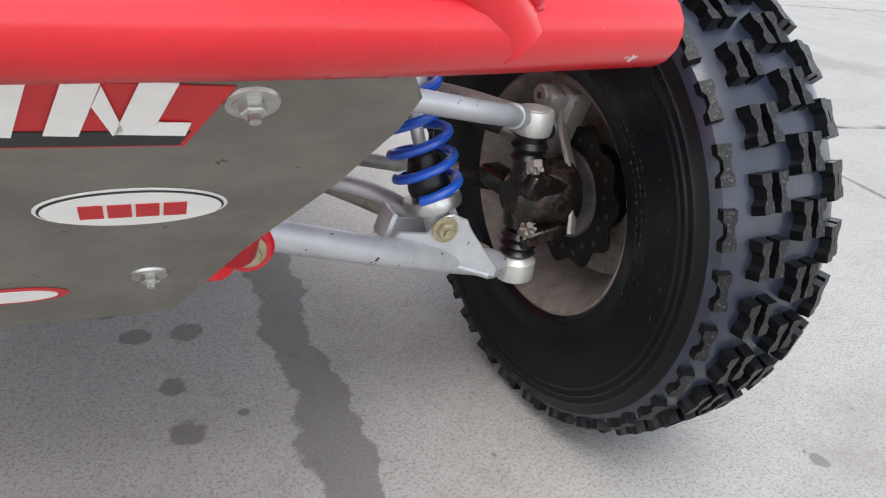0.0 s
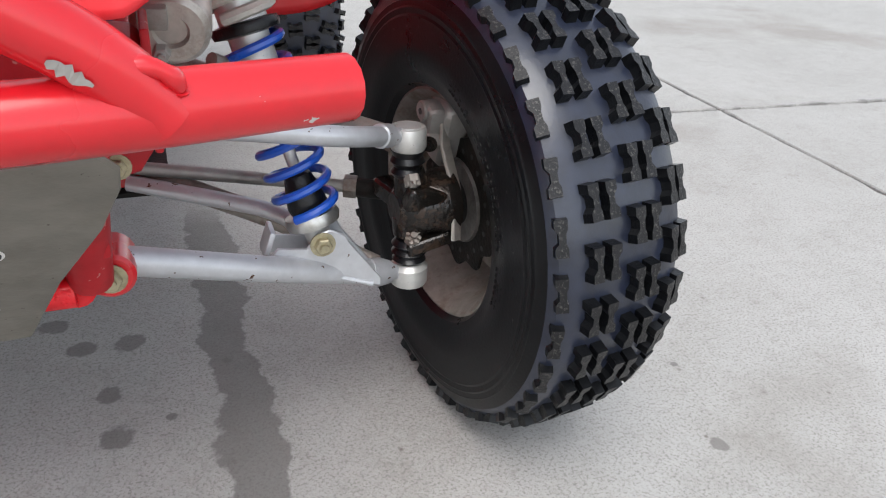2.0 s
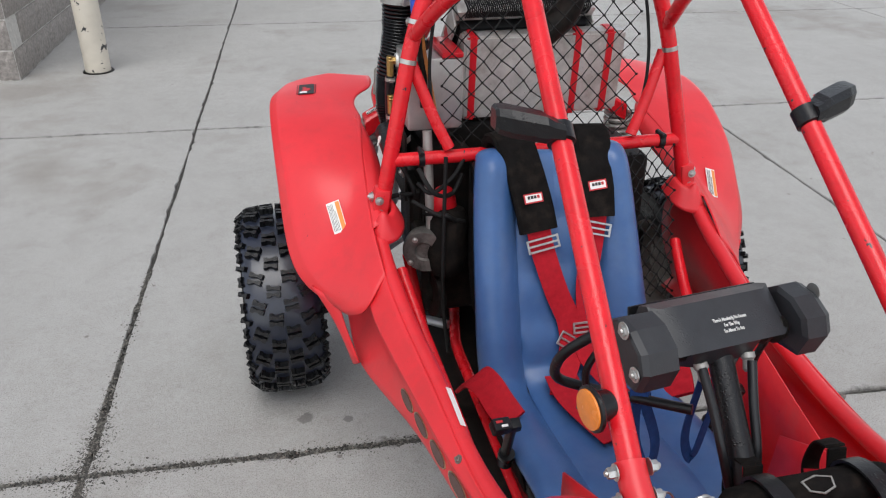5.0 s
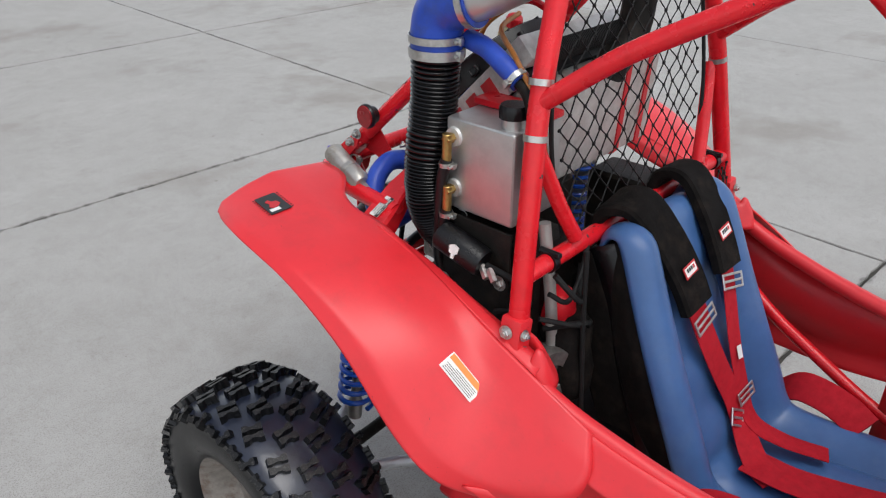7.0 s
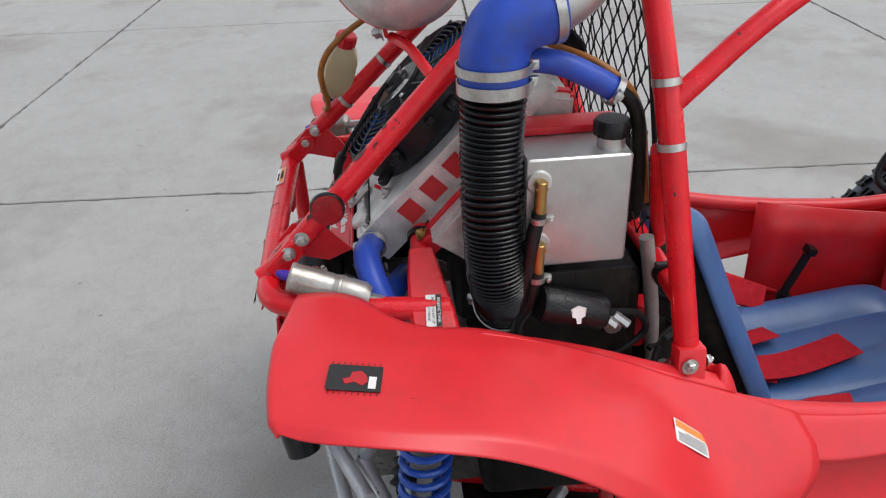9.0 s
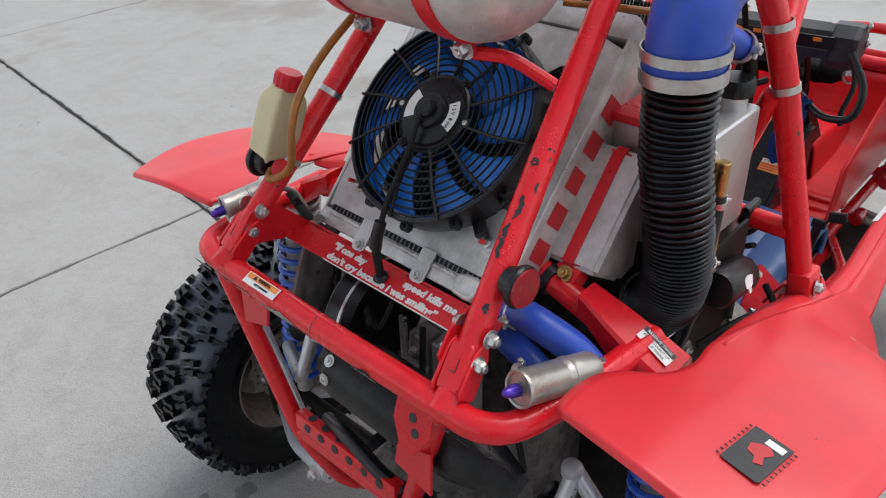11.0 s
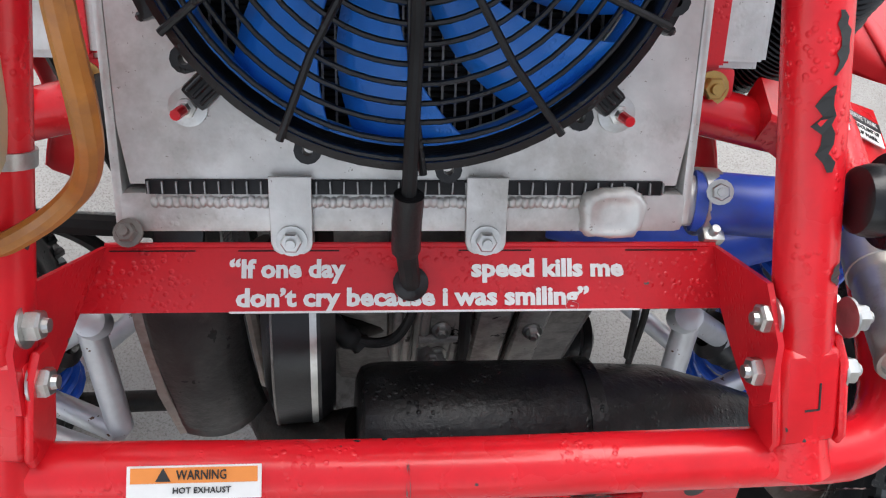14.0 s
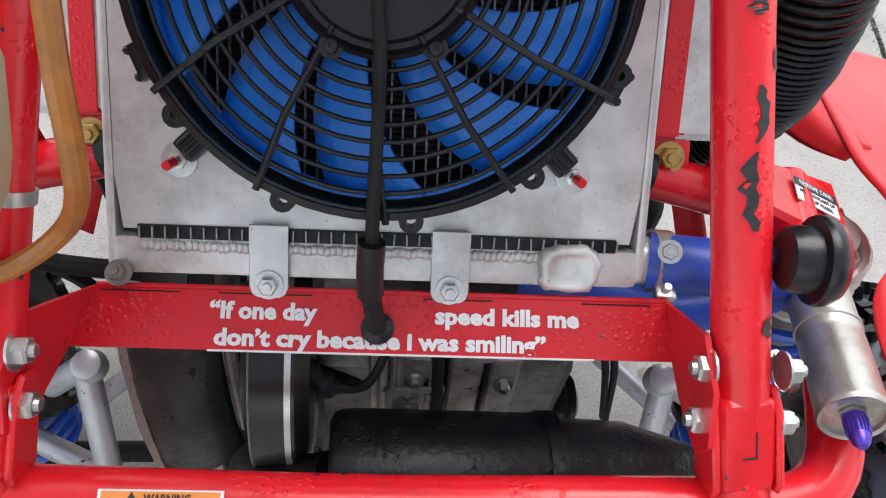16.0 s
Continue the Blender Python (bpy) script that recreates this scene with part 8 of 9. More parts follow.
# shock towers, canisters, reflectors, expansion bottle
for s in (-1, 1):
    q = lambda *p: (p[0] * s, p[1], p[2])
    bm = bmesh.new()
    rings = []
    for x, y, z, w, h in ((0.245, 1.533, 0.884, 0.018, 0.014), (0.29, 1.531, 0.857, 0.026, 0.020), (0.335, 1.526, 0.829, 0.032, 0.023), (0.372, 1.522, 0.808, 0.034, 0.024)):
        rings.append([bm.verts.new(q(x, y + a * w, z + b * h)) for a, b in ((-1, -1), (1, -1), (1, 0.75), (0.85, 1), (-0.85, 1), (-1, 0.75))])
    for a, b in zip(rings, rings[1:]):
        for k in range(6):
            bm.faces.new((a[k], a[(k + 1) % 6], b[(k + 1) % 6], b[k]))
    bm.faces.new(rings[0][::-1])
    bm.faces.new(rings[-1])
    arm = bpart("shock_arm", bm, RED, "red box-section shock mounting arm", None, 30)
    part("arm_tube", rod(q(0.168, 1.528, 0.888), q(0.275, 1.535, 0.860), 0.0175), RED, arm)
    part("tube_clamp", lathe([(0.0166, -0.006), (0.021, -0.006), (0.021, 0.006), (0.0166, 0.006)], axis_matrix(q(0.188, 1.530, 0.883), (s * 0.95, 0.05, -0.25)), 20, None, True), BLACK, arm)
    for dy in (-0.02, 0.022):
        part("arm_bolt", hexbolt(q(0.376, 1.524 + dy, 0.802), (s, 0.1, -0.1), 0.010, 0.014), STEEL, arm)
    if s < 0:
        lm = axis_matrix(q(0.341, 1.524, 0.8515), (s * 0.46, 0.02, 0.88), (s, 0.06, -0.52))
        decal("reserve_label", rect(0.050, 0.022), lm, WHITE, arm, 0.001, "white and black reserve tank label")
        decal("label_band", rect(0.050, 0.008), lm @ Matrix.Translation((0, 0.007, 0.0008)), PRINTBLACK, arm, 0.0008)
        lettering("label_words", "RESERVE TANK", lm @ Matrix.Translation((0, 0.007, 0.0018)), 0.006, WHITE, arm, 0.040, 0.0002)
        lettering("label_words", "ADD COOLANT UP", lm @ Matrix.Translation((0, -0.001, 0.0014)), 0.005, PRINTBLACK, arm, 0.042, 0.0002)
        lettering("label_words", "TO UP MARK", lm @ Matrix.Translation((0, -0.007, 0.0014)), 0.005, PRINTBLACK, arm, 0.034, 0.0002)
    # rear shock
    a, b = V(q(0.405, 1.575, 0.350)), V(q(0.368, 1.530, 0.815))
    d = (b - a).normalized()
    L = (b - a).length
    am = axis_matrix(a, d)
    sh = bpart("rear_shock", lathe([(0, 0), (0.016, 0), (0.016, 0.04), (0.012, 0.05), (0.012, L * 0.5), (0.024, L * 0.52), (0.025, L), (0, L)], am, 20), ALUDULL, "grey rear shock with blue coil spring")
    part("coil_spring", sweep([am @ V((0.036 * math.cos(t), 0.036 * math.sin(t), 0.04 + (L * 0.80 - 0.04) * t / (2 * math.pi * 13))) for t in [2 * math.pi * 13 * k / 220 for k in range(221)]], 0.0058, 8), BLUESPRING, sh, "blue coil spring")
    part("helper_spring", sweep([am @ V((0.036 * math.cos(t), 0.036 * math.sin(t), L * 0.82 + 0.07 * t / (2 * math.pi * 4))) for t in [2 * math.pi * 4 * k / 70 for k in range(71)]], 0.006, 8), ALU, sh, "pale helper spring")
    # canister
    ca, cb = (V(q(0.290, 1.722, 0.895)), V(q(0.311, 1.612, 0.862))) if s < 0 else (V(q(0.287, 1.714, 0.894)), V(q(0.270, 1.642, 0.902)))
    L = (cb - ca).length
    cm = axis_matrix(ca, cb - ca)
    can = bpart("fuel_filter", lathe([(0, 0.004), (0.0175, 0.004), (0.0182, 0.001), (0.0205, 0.0), (0.0216, 0.002), (0.0214, 0.005), (0.0208, 0.007), (0.0208, L * 0.50), (0.0200, L * 0.515), (0.0200, L * 0.55), (0.0208, L * 0.565), (0.0208, L * 0.92), (0.016, L), (0, L)], cm, 36), CANISTER, "stained silver cylindrical filter canister")
    part("canister_band", lathe([(0.0209, L * 0.60), (0.0218, L * 0.605), (0.0218, L * 0.635), (0.0209, L * 0.64)], cm, 36, None, True), CANISTER, can)
    part("cap_washer", lathe([(0, 0.0035), (0.0085, 0.0035), (0.0085, 0.001), (0, 0.001)], cm, 6), CANISTER, can)
    cap = part("purple_fitting", lathe([(0, -0.021), (0.0028, -0.0205), (0.0052, -0.017), (0.0062, -0.012), (0.0066, -0.005), (0.0070, 0.001), (0, 0.001)], cm, 24), PURPLE, can, "purple anodised ribbed cap")
    bm = bmesh.new()
    for i in range(18):
        a = 2 * math.pi * i / 18
        rod(cm @ V((0.0064 * math.cos(a), 0.0064 * math.sin(a), -0.012)), cm @ V((0.0068 * math.cos(a), 0.0068 * math.sin(a), -0.001)), 0.0007, bm, 5)
    part("cap_ribs", bm, PURPLE, cap)
    ho = curve_pts([cb, cb + V((s * 0.006, -0.025, -0.008)), cb + V((s * 0.01, -0.05, -0.03)), cb + V((s * 0.0, -0.06, -0.06))])
    part("braided_hose", sweep(ho, 0.0055, 10), ALUDULL, can)
    part("pipe_union", rod(cb, cb + (cb - ca).normalized() * 0.022, 0.008, None, 6), STEEL, can)
    clamp(V(q(0.262, 1.690, 0.880)), (s, -0.3, 0.1), 0.0085, can, "hose_clip", 0.007)
    # rubber reflector mount
    rx = 0.2235 if s < 0 else 0.2155
    rm_ = axis_matrix(q(rx, 1.661, 0.974), (s, 0.05, 0.02))
    rf = lathe([(0, 0), (0.013, 0.0005), (0.0172, 0.003), (0.0188, 0.008), (0.0192, 0.017), (0.0245, 0.018), (0.0254, 0.020), (0.0254, 0.024), (0.0238, 0.027), (0, 0.027)], rm_, 34)
    rf = bpart("reflector", rf, HOSE, "black rubber mount with a red reflector")
    part("red_lens", lathe([(0.0228, 0.0265), (0.0222, 0.0300), (0, 0.0310)], rm_, 30), REDLENS, rf)

bt_m = axis_matrix((0.206, 1.662, 0.992), (-0.215, -0.30, 0.96), (-1, 0.0, -0.2))
bm = bmesh.new()
rings = []
for h, kx, ky in ((0.0, 0.75, 0.7), (0.006, 1.0, 1.0), (0.078, 1.0, 1.0), (0.090, 0.90, 0.88), (0.100, 0.62, 0.66), (0.106, 0.50, 0.58)):
    rings.append([bm.verts.new(bt_m @ V((0.0215 * kx * math.copysign(abs(math.cos(a)) ** 0.26, math.cos(a)), 0.029 * ky * math.copysign(abs(math.sin(a)) ** 0.26, math.sin(a)), h))) for a in [2 * math.pi * (k + 0.5) / 24 for k in range(24)]])
for a, b in zip(rings, rings[1:]):
    for k in range(24):
        bm.faces.new((a[k], a[(k + 1) % 24], b[(k + 1) % 24], b[k]))
bm.faces.new(rings[0][::-1])
bm.faces.new(rings[-1])
bot = bpart("overflow_bottle", bm, CREAM, "cream plastic overflow bottle with a red cap", None, 50)
cp = lathe([(0, 0.102), (0.0175, 0.102), (0.0185, 0.106), (0.0185, 0.121), (0.016, 0.125), (0, 0.125)], bt_m, 28)
inv = bt_m.inverted()
for v in cp.verts:
    d = inv @ v.co
    if d.xy.length > 0.018:
        d.xy *= 1.07 if round(math.atan2(d.y, d.x) * 28 / (2 * math.pi)) % 2 else 0.97
        v.co = bt_m @ d
part("cap", cp, REDFLAT, bot, "ribbed red screw cap")
part("outlet", rod(bt_m @ V((-0.012, 0.0, 0.0)), bt_m @ V((-0.012, 0, -0.018)), 0.007), WHITE, bot)
part("overflow_hose", sweep(curve_pts([(0.206, 1.668, 0.970), (0.194, 1.682, 0.966), (0.172, 1.676, 0.974), (0.148, 1.672, 0.996), (0.131, 1.676, 1.028), (0.122, 1.676, 1.062), (0.122, 1.655, 1.100), (0.130, 1.60, 1.140), (0.14, 1.50, 1.19)], 8), 0.0056, 10), AMBERHOSE, bot, "stained amber overflow hose")

# rear axle, arms and engine
for s in (-1, 1):
    q = lambda *p: (p[0] * s, p[1], p[2])
    la = bpart("rear_arm", sweep(rounded([q(0.13, 1.72, 0.42), q(0.30, 1.68, 0.34), q(0.47, 1.60, 0.27)], 0.04), 0.0135, 14), SILVER, "silver tubular rear suspension arm")
    part("upper_link", rod(q(0.278, 1.588, 0.625), q(0.274, 1.652, 0.515), 0.0125), SILVER, la)
    part("upper_leg", rod(q(0.272, 1.655, 0.515), q(0.400, 1.596, 0.48), 0.0125), SILVER, la)
    part("upper_brace", rod(q(0.272, 1.582, 0.634), q(0.399, 1.580, 0.496), 0.0125), SILVER, la)
    part("link_weld", lathe([(0, -0.018), (0.014, -0.012), (0.0165, 0), (0.014, 0.012), (0, 0.018)], axis_matrix(q(0.274, 1.585, 0.630), (0, 0.3, 1)), 16), SILVER, la)
    part("long_arm", rod(q(0.400, 1.640, 0.55), q(0.195, 1.712, 0.50), 0.0130), SILVER, la, "long silver tube of the rear arm")
    part("arm_boot", lathe([(0.014, 0), (0.026, 0.008), (0.019, 0.016), (0.029, 0.026), (0.021, 0.034), (0.030, 0.044), (0.016, 0.05), (0, 0.05)], axis_matrix(q(0.322, 1.575, 0.56), (s, 0.1, -0.5)), 20), HOSE, la)
    part("front_leg", rod(q(0.19, 1.28, 0.30), q(0.46, 1.53, 0.26), 0.0135), SILVER, la)
    part("hub_carrier", box((0.05, 0.07, 0.17), pose(*q(0.495, 1.57, 0.30)), None, 0.014, 3), DARK, la)
    part("link_bolt", hexbolt(q(0.47, 1.625, 0.37), (0, 1, 0), 0.010, 0.008), STEEL, la)
    part("drive_shaft", rod(q(0.12, 1.56, 0.31), q(0.52, 1.56, 0.285), 0.014), DARK, la)
    bt2 = lathe([(0.018, 0), (0.038, 0.01), (0.030, 0.02), (0.042, 0.03), (0.032, 0.04), (0.046, 0.05), (0.036, 0.06), (0.048, 0.072), (0.040, 0.085), (0, 0.086)], axis_matrix(q(0.21, 1.56, 0.304), (-s, 0, 0)), 24)
    part("shaft_boot", bt2, HOSE, la)
eng = box((0.27, 0.24, 0.30), pose(-0.06, 1.46, 0.49), None, 0.03, 3)
engine = bpart("engine", eng, ENGINE, "oily grey two-stroke engine block")
part("crankcase", box((0.30, 0.24, 0.34), pose(-0.13, 1.33, 0.56), None, 0.03, 3), DARK, engine, "grimy dark crankcase behind the seat")
part("engine_top", box((0.22, 0.16, 0.14), pose(-0.10, 1.40, 0.80), None, 0.02, 3), DARK, engine)
part("cylinder", box((0.090, 0.075, 0.16), pose(-0.035, 1.575, 0.660, 6, 0, 0), None, 0.016, 3), ENGINE, engine, "stained dark cylinder casting")
for x in (0.004, -0.004):
    part("stud_rod", rod((x, 1.634, 0.640), (x - 0.002, 1.628, 0.785), 0.0034), CASTGREY, engine)
blk = part("casting", box((0.040, 0.036, 0.15), pose(-0.031, 1.618, 0.690, 4, 0, -4), None, 0.008, 3), CASTGREY, engine, "stained grey casting with ribs")
for x in (-0.018, -0.044):
    part("casting_rib", sweep([(x, 1.640, 0.630), (x, 1.638, 0.70), (x - 0.002, 1.628, 0.765)], 0.0042, 8), CASTGREY, blk)
for z in (0.668, 0.722):
    part("casting_rib", rod((-0.014, 1.639, z), (-0.056, 1.637, z), 0.0040), CASTGREY, blk)
    part("engine_bolt", hexbolt((-0.031, 1.640, z + 0.022), (0, 0.8, 0.6), 0.0052, 0.005), STEEL, blk)
stm_ = part("starter_motor", box((0.030, 0.046, 0.155), pose(-0.073, 1.612, 0.692, 3, 0, 0), None, 0.007, 3), CASTGREY, engine, "grey ribbed starter housing")
part("housing_half", box((0.027, 0.050, 0.158), pose(-0.1035, 1.611, 0.690, 3, 0, 0), None, 0.008, 3), CASTGREY, stm_)
part("joint_line", box((0.0022, 0.048, 0.150), pose(-0.0889, 1.6125, 0.691, 3, 0, 0), None, 0.0006), DARK, stm_)
part("housing_top", lathe([(0, 0), (0.020, 0), (0.022, 0.004), (0.020, 0.014), (0, 0.016)], axis_matrix((-0.086, 1.612, 0.765), (0, 0.1, 1)), 20), CASTGREY, stm_)
for z in (0.645, 0.735):
    part("housing_bolt", hexbolt((-0.103, 1.638, z), (0, 0.9, 0.4), 0.0055, 0.005), STEEL, stm_)
part("cable_tab", plate([(-0.013, -0.012), (0.004, -0.014), (0.016, -0.008), (0.014, 0.000), (0.004, 0.006), (-0.003, 0.013), (-0.011, 0.010)], 0.003, axis_matrix((-0.024, 1.648, 0.700), (0, 0.6, 0.8), (-1, 0, 0))), STEEL, engine, "bright zinc cable tab")
part("tab_bolt", hexbolt((-0.026, 1.650, 0.7035), (0, 0.6, 0.8), 0.005, 0.004), STEEL, engine)
part("shaft_gaiter", lathe([(0.018, 0), (0.034, 0.008), (0.027, 0.016), (0.038, 0.024), (0.030, 0.033), (0.042, 0.042), (0.034, 0.052), (0.046, 0.062), (0.044, 0.085), (0, 0.086)], axis_matrix((-0.232, 1.535, 0.440), (1, 0, 0.12)), 24), HOSE, engine, "black ribbed shaft gaiter")
part("wiring_tape", sweep(curve_pts([(0.095, 1.615, 0.842), (0.070, 1.640, 0.800), (0.049, 1.652, 0.785), (0.030, 1.660, 0.770)], 8), [0.0085 + 0.0012 * math.sin(k * 1.3) for k in range(25)], 10), WIRE, engine, "black taped cable")
for dx in (0.0, 0.004):
    part("lead_wire", sweep(curve_pts([(0.034, 1.659, 0.772 + dx), (0.014, 1.662, 0.776 + dx), (0.000, 1.660, 0.795 + dx), (-0.014, 1.645, 0.840 + dx)], 6), 0.0032, 8), WIRE, engine)
part("stay_cable", sweep([(-0.050, 1.645, 0.630), (-0.0505, 1.644, 0.71), (-0.047, 1.632, 0.790)], 0.0048, 8), WIRE, engine)
part("clutch_drum", lathe([(0, -0.020), (0.085, -0.020), (0.095, -0.010), (0.095, 0.022), (0.070, 0.030), (0.03, 0.034), (0, 0.034)], axis_matrix((0.072, 1.612, 0.745), (1, 0.05, 0.06)), 44), HOSE, engine, "black clutch drum")
part("drum_band", lathe([(0.0945, -0.0075), (0.0962, -0.0075), (0.0962, -0.0030), (0.0945, -0.0030)], axis_matrix((0.072, 1.612, 0.745), (1, 0.05, 0.06)), 44, None, True), STEEL, engine, "bright steel edge of the drum")
# the glint along the drum's outer edge is built as a paler ring
part("drum_highlight", lathe([(0.0940, 0.0205), (0.0956, 0.0210), (0.0956, 0.0225), (0.0940, 0.0225)], axis_matrix((0.072, 1.612, 0.745), (1, 0.05, 0.06)), 44, None, True), ENGINE, engine, "thin paler ring painting the highlight on the drum's edge")
part("rusty_stay", sweep([(0.103, 1.640, 0.830), (0.104, 1.655, 0.77), (0.106, 1.665, 0.70)], 0.0045, 8), RUSTY, engine)
shield = [[(0.163, 1.650, 0.872), (0.140, 1.658, 0.868), (0.118, 1.655, 0.862), (0.108, 1.640, 0.858)], [(0.162, 1.672, 0.840), (0.140, 1.684, 0.835), (0.116, 1.680, 0.828), (0.106, 1.660, 0.822)],
          [(0.157, 1.700, 0.790), (0.136, 1.708, 0.786), (0.114, 1.702, 0.780), (0.104, 1.680, 0.775)], [(0.152, 1.714, 0.745), (0.132, 1.718, 0.742), (0.112, 1.710, 0.738), (0.100, 1.690, 0.735)]]
skin("heat_shield", shield, SHIELD, engine, "scorched grey-black sheet metal shield", 0.004, 2)
part("scraped_edge", sweep([(r[0][0] + 0.001, r[0][1], r[0][2]) for r in shield], 0.01, flat=(0.0035, 0.0022), up=(1, 0, 0)), RUSTY, engine, "bare scraped edge of the shield")
part("clutch_guard", plate([(-0.08, -0.13), (0.05, -0.12), (0.10, -0.02), (0.09, 0.08), (0.0, 0.11), (-0.09, 0.08)], 0.03, axis_matrix((0.125, 1.575, 0.60), (1, 0.25, 0.15), (0, 1, 0)), None, 0.008), EXHAUST, engine, "dark clutch guard")
MD = V((-1, -0.03, -0.09)).normalized()
mm2 = axis_matrix((0.033, 1.716, 0.740), MD)
mf = bpart("muffler", lathe([(0, 0.0), (0.040, 0.0), (0.0465, 0.003), (0.0490, 0.009), (0.0500, 0.020), (0.0500, 0.17), (0.047, 0.176), (0.045, 0.23), (0.034, 0.27), (0.024, 0.30), (0.021, 0.312), (0, 0.312)], mm2, 38), EXHAUST, "black cylindrical muffler")
part("muffler_rivet", hexbolt(mm2 @ V((0, 0, 0.018)) + V((0, 0.035, 0.036)), (0, 0.7, 0.71), 0.006, 0.002), STEEL, mf)
part("muffler_rivet", hexbolt(mm2 @ V((0, 0, 0.018)) + V((0, 0.0485, 0.012)), (0, 0.97, 0.24), 0.006, 0.002), STEEL, mf)
part("muffler_clamp", lathe([(0.0501, 0.160), (0.0520, 0.160), (0.0520, 0.172), (0.0501, 0.172)], mm2, 38, None, True), EXHAUST, mf)
part("muffler_spring", sweep([V((0.038, 1.742, 0.790)) + V((0.030 * k / 80, 0.0030 * math.cos(k * 1.3), -0.010 * k / 80 + 0.0030 * math.sin(k * 1.3))) for k in range(81)], 0.0009, 5), STEEL, mf)
part("lower_guard", box((0.08, 0.15, 0.20), pose(0.110, 1.555, 0.56), None, 0.03, 3), CASTGREY, engine, "grimy lower clutch housing")
part("header_pipe", sweep(curve_pts([(0.030, 1.716, 0.735), (0.075, 1.712, 0.705), (0.10, 1.68, 0.68), (0.08, 1.60, 0.62), (0.0, 1.55, 0.58)]), 0.020, 18), DARK, mf, "dark exhaust header pipe")
hb = plate([(-0.045, 0.028), (0.030, 0.028), (0.034, -0.010), (0.010, -0.052), (-0.020, -0.052), (-0.045, -0.012)], 0.004, axis_matrix((-0.182, 1.774, 0.812), (0, 0.9, 0.35), (-1, 0, 0)) @ Matrix.Scale(0.78, 4))
hbr = bpart("muffler_bracket", hb, REDFLAT, "red bracket plate with round holes under the loop")
for x, y in ((-0.006, 0.006), (0.004, -0.016)):
    part("bracket_hole", lathe([(0, 0.0045), (0.008, 0.0045), (0.0078, 0.0049), (0, 0.0049)], axis_matrix((-0.182, 1.774, 0.812), (0, 0.9, 0.35), (-1, 0, 0)) @ Matrix.Scale(0.78, 4) @ Matrix.Translation((x, y, 0)), 20), PRINTBLACK, hbr)
bpart("gearbox", box((0.22, 0.14, 0.16), pose(0.0, 1.60, 0.36), None, 0.03, 3), CASTGREY, "dark oily gearbox")
bpart("gear_pipe", sweep(curve_pts([(0.10, 1.72, 0.58), (0.02, 1.735, 0.60), (-0.06, 1.74, 0.585), (-0.12, 1.72, 0.56)]), 0.012, 12), HOSE)
bpart("air_hose", sweep(curve_pts([(-0.10, 1.72, 0.56), (-0.14, 1.76, 0.55), (-0.18, 1.77, 0.52), (-0.20, 1.76, 0.47)]), 0.030, 18), HOSE, "black rubber duct").name = "rubber_duct"
wires = ((0.28, 1.60, 0.875, 0.235, 1.602, 0.848, 0.165, 1.59, 0.815, 0.0075), (-0.168, 1.62, 0.80, -0.190, 1.62, 0.735, -0.215, 1.62, 0.62, 0.0032), (-0.174, 1.62, 0.80, -0.198, 1.62, 0.735, -0.222, 1.62, 0.60, 0.0032),
         (0.26, 1.605, 0.875, 0.232, 1.585, 0.80, 0.222, 1.57, 0.70, 0.006), (0.225, 1.575, 0.72, 0.215, 1.565, 0.66, 0.24, 1.55, 0.60, 0.009))
for w_ in wires:
    bpart("wire", sweep(curve_pts([w_[0:3], w_[3:6], w_[6:9]]), w_[9], 8), WIRE)
# components between seat and hose on the right
ig = bpart("ignition_unit", box((0.006, 0.16, 0.17), pose(-0.312, 1.315, 0.795, 0, 0, 0), None, 0.002), DARK, "metal mounting plate with an ignition coil")
part("coil", lathe([(0, -0.05), (0.024, -0.05), (0.027, -0.045), (0.027, 0.045), (0.024, 0.05), (0, 0.05)], axis_matrix((-0.335, 1.325, 0.832), (0.05, -0.85, -0.25)), 28), BLACK, ig, "black coil with a white shield mark")
part("coil_badge", plate([(-0.011, 0.009), (0.0, 0.013), (0.011, 0.009), (0.009, -0.003), (0.004, -0.005), (0.003, -0.013), (-0.003, -0.013), (-0.004, -0.005), (-0.009, -0.003)], 0.001, axis_matrix((-0.3615, 1.322, 0.838), (-0.95, 0, 0.30), (0, -1, 0))), WHITE, ig)
for y in (1.262, 1.28):
    part("terminal", rod((-0.335, y, 0.815), (-0.345, y - 0.02, 0.800), 0.007, None, 6), STEEL, ig)
for pts in ([(-0.335, 1.27, 0.82), (-0.32, 1.22, 0.80), (-0.30, 1.20, 0.75), (-0.32, 1.26, 0.72)], [(-0.33, 1.38, 0.75), (-0.36, 1.30, 0.765), (-0.37, 1.22, 0.735), (-0.34, 1.19, 0.75)], [(-0.30, 1.15, 0.83), (-0.27, 1.12, 0.78), (-0.22, 1.15, 0.76), (-0.19, 1.17, 0.80)], [(-0.28, 1.18, 0.70), (-0.24, 1.12, 0.72), (-0.20, 1.14, 0.68)]):
    bpart("wire", sweep(curve_pts(pts), 0.0055, 8), WIRE)
bm = box((0.10, 0.14, 0.20), pose(-0.255, 1.30, 0.64), None, 0.02, 3)
box((0.06, 0.08, 0.12), pose(-0.27, 1.21, 0.60), bm, 0.015, 3)
rod((-0.27, 1.22, 0.70), (-0.26, 1.24, 0.80), 0.012, bm)
bpart("carburettor", bm, DARK, "grimy carburettor and linkage")
bm = lathe([(0, 0), (0.012, 0), (0.014, 0.02), (0.010, 0.05), (0, 0.055)], axis_matrix((-0.265, 1.175, 0.60), (0, 0, 1)), 14)
bpart("grey_rod", rod((-0.270, 1.215, 0.56), (-0.262, 1.25, 0.84), 0.010, bm), ALUDULL)
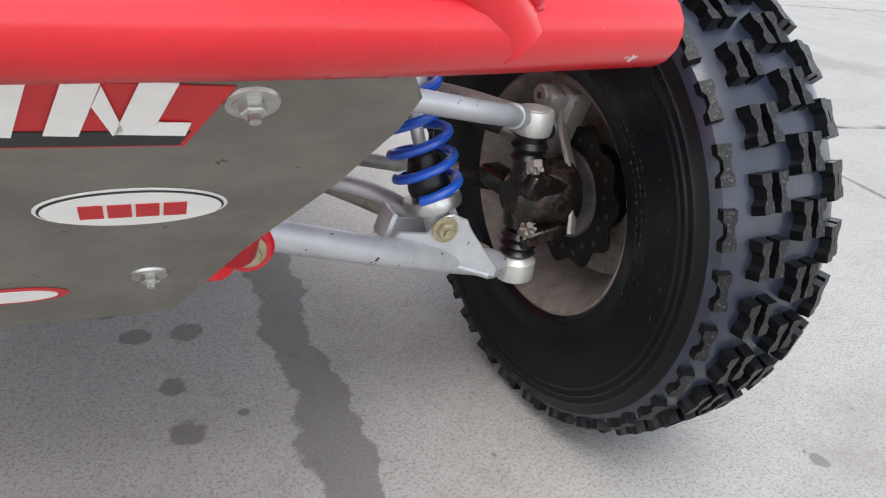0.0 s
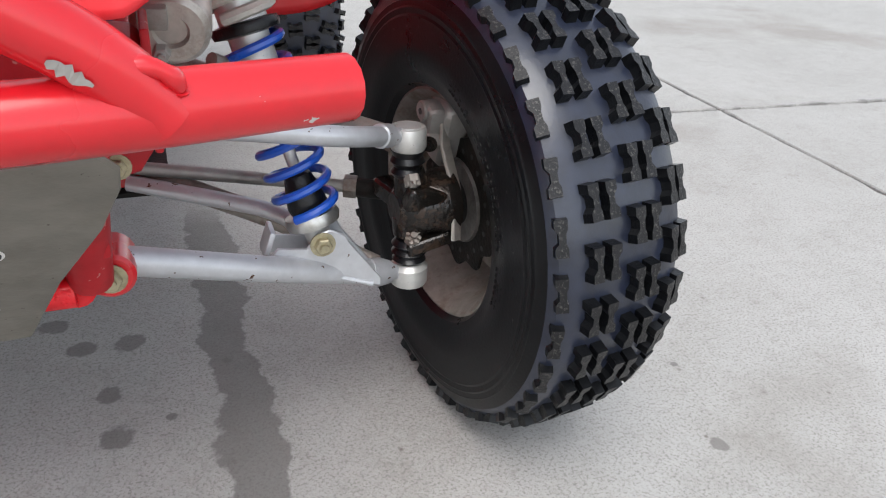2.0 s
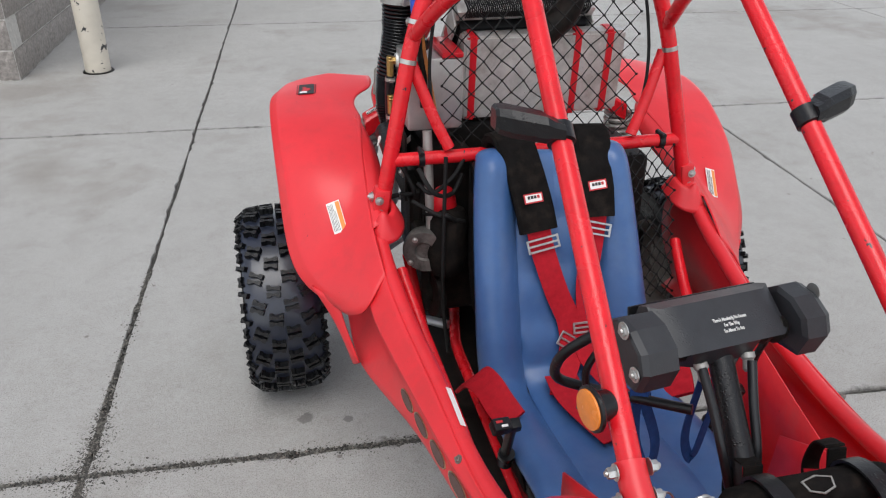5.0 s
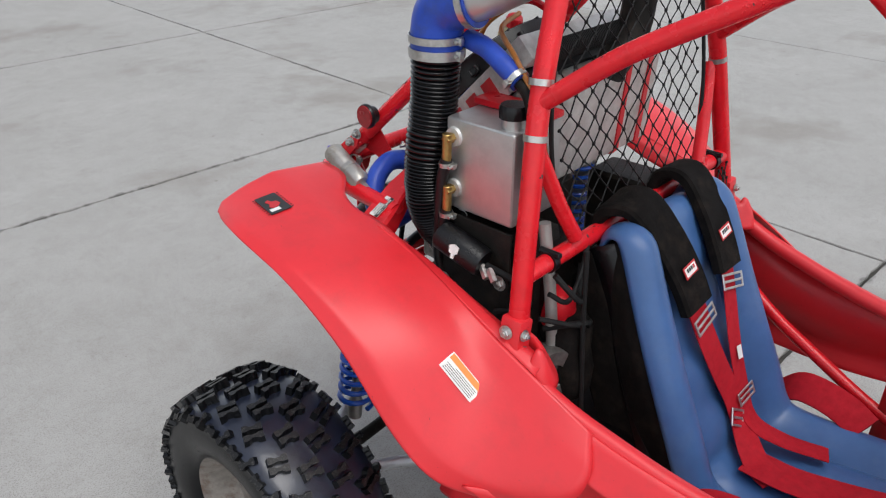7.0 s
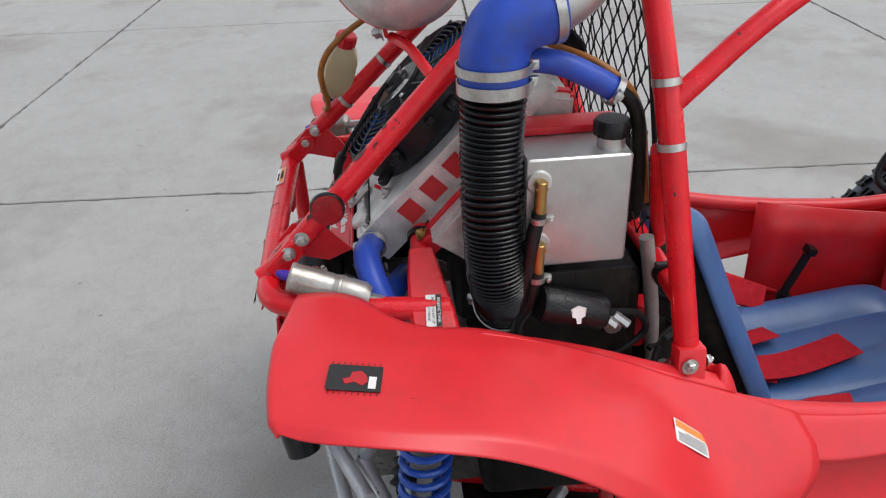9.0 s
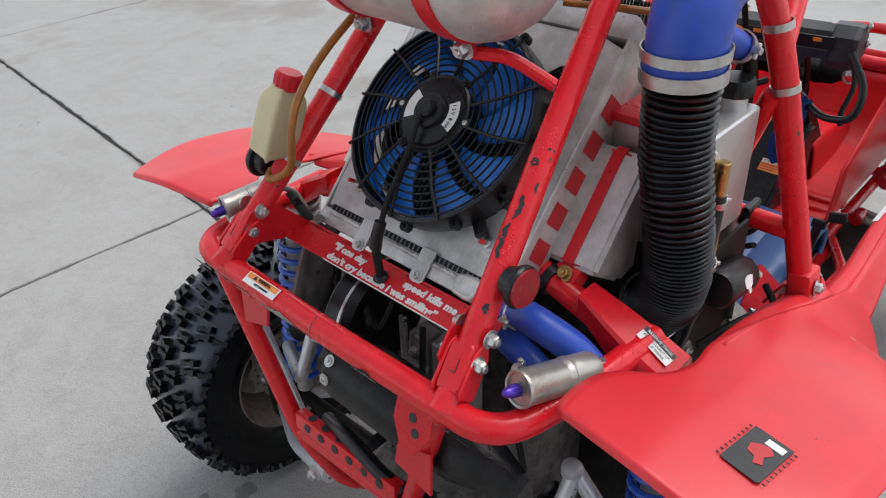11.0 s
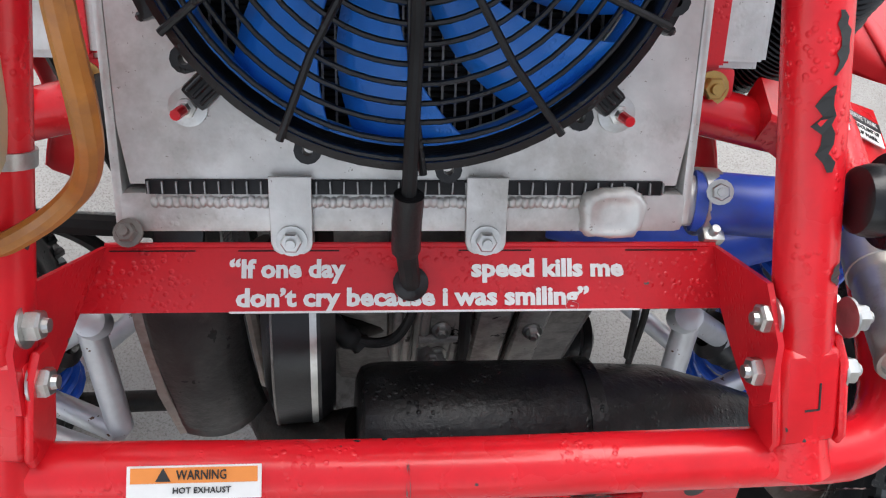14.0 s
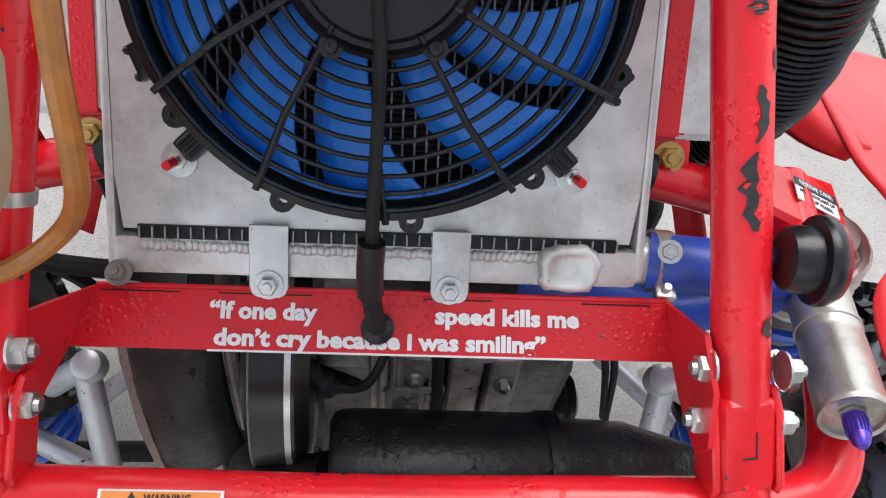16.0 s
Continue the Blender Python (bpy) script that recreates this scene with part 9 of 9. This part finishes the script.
bpart("red_fitting", lathe([(0, 0), (0.030, 0), (0.034, 0.02), (0.028, 0.05), (0.02, 0.07), (0, 0.075)], axis_matrix((-0.232, 1.185, 0.69), (0, -0.1, 1)), 22), REDFLAT)
bpart("belt_sprocket", lathe([(0.03, -0.01), (0.07, -0.01), (0.075, 0.0), (0.07, 0.01), (0.03, 0.01)], axis_matrix((-0.25, 1.22, 0.46), (1, 0.2, 0)), 30, None, True), DARK).name = "sprocket"
bm = box((0.16, 0.012, 0.16), pose(0.0, 1.20, 0.60, 12, 0, 0), None, 0.004)
box((0.30, 0.05, 0.30), pose(0.05, 1.25, 0.62, 8, 0, 0), bm, 0.02)
bpart("engine_cover", bm, DARK, "dark engine parts behind the seat")
bpart("engine_shroud", box((0.12, 0.22, 0.26), pose(-0.215, 1.31, 0.715), None, 0.02, 3), DARK, "dark grimy engine shroud")
bpart("rubber_sock", lathe([(0, 0), (0.03, 0.0), (0.046, 0.02), (0.052, 0.06), (0.046, 0.10), (0.050, 0.14), (0.035, 0.17), (0, 0.18)], axis_matrix((-0.235, 1.150, 0.545), (0.1, 0.15, 1)), 22), FABRIC, "shaggy black foam air filter sock")
for y, z, r in ((1.255, 0.78, 0.010), (1.385, 0.74, 0.009)):
    bpart("bracket_bolt", hexbolt((-0.316, y, z), (-1, 0, 0), r, 0.006), STEEL)
# torn paint on the rear tubes
SR = ((-0.2255, 1.768, 0.855), (-0.190, 1.555, 1.066))
for u, a, ln, w, k in ((0.655, 0.12, 0.042, 0.0105, 21), (0.79, 0.22, 0.030, 0.0075, 22), (0.97, 0.30, 0.010, 0.012, 3), (0.40, 0.75, 0.012, 0.009, 4), (0.88, 1.0, 0.012, 0.004, 8)):
    bpart("bare_patch", flake(SR[0], SR[1], 0.0166, u, a, ln, w, k), PRINTBLACK, "black primer where the red paint has flaked" if k == 21 else "", None, 0)
LP = ((0.27, 1.7655, 0.8515), (-0.27, 1.7655, 0.8515))
rnd = random.Random(12)
for k in range(20):
    u = rnd.random()
    bpart("bare_patch", flake(LP[0], LP[1], 0.0176, u, radians(rnd.uniform(4, 30)), rnd.uniform(0.012, 0.070), rnd.uniform(0.002, 0.0065), 40 + k), ALUDULL if k % 3 else DARK, "", None, 0)
for u, a, ln, w in ((0.30, 0.6, 0.014, 0.003), (0.50, -0.75, 0.0022, 0.030), (0.24, 0.75, 0.010, 0.004), (0.93, 0.5, 0.020, 0.012)):
    bpart("bare_patch", flake(LP[0], LP[1], 0.0176, u, a, ln, w, int(u * 100)), ALUDULL, "", None, 0)
# parts seen between the seat and the hoop
bpart("oil_pipe", sweep(curve_pts([(-0.262, 1.165, 0.56), (-0.266, 1.170, 0.68), (-0.268, 1.180, 0.78), (-0.268, 1.20, 0.90)]), 0.011, 14), ALUDULL, "dull grey upright pipe")
bpart("pulley_cover", lathe([(0, 0), (0.020, 0), (0.024, -0.006), (0.050, -0.008), (0.054, 0.0), (0.054, 0.030), (0, 0.030)], axis_matrix((-0.285, 1.150, 0.615), (0.35, 0.9, -0.1)), 30), ENGINE, "grey round engine cover")
for k in range(4):
    bpart("cover_bolt", hexbolt((-0.286 + 0.043 * math.cos(k * 1.57 + 0.6), 1.141, 0.616 + 0.043 * math.sin(k * 1.57 + 0.6)), (-0.35, -0.9, 0.1), 0.005, 0.004), STEEL)
for pts in ([(-0.30, 1.16, 0.79), (-0.27, 1.14, 0.77), (-0.22, 1.15, 0.80), (-0.19, 1.16, 0.84)], [(-0.31, 1.17, 0.74), (-0.26, 1.13, 0.72), (-0.21, 1.13, 0.70), (-0.19, 1.14, 0.69)], [(-0.24, 1.13, 0.86), (-0.245, 1.12, 0.70), (-0.25, 1.10, 0.50), (-0.24, 1.08, 0.36)]):
    bpart("cable", sweep(curve_pts(pts), 0.0048, 8), WIRE)
# added dark mass that fills the view through the side net
bpart("dark_filler_box", box((0.11, 0.22, 0.36), pose(0.245, 1.30, 0.62), None, 0.02, 3), DARK, "dark filler box added behind the side net")
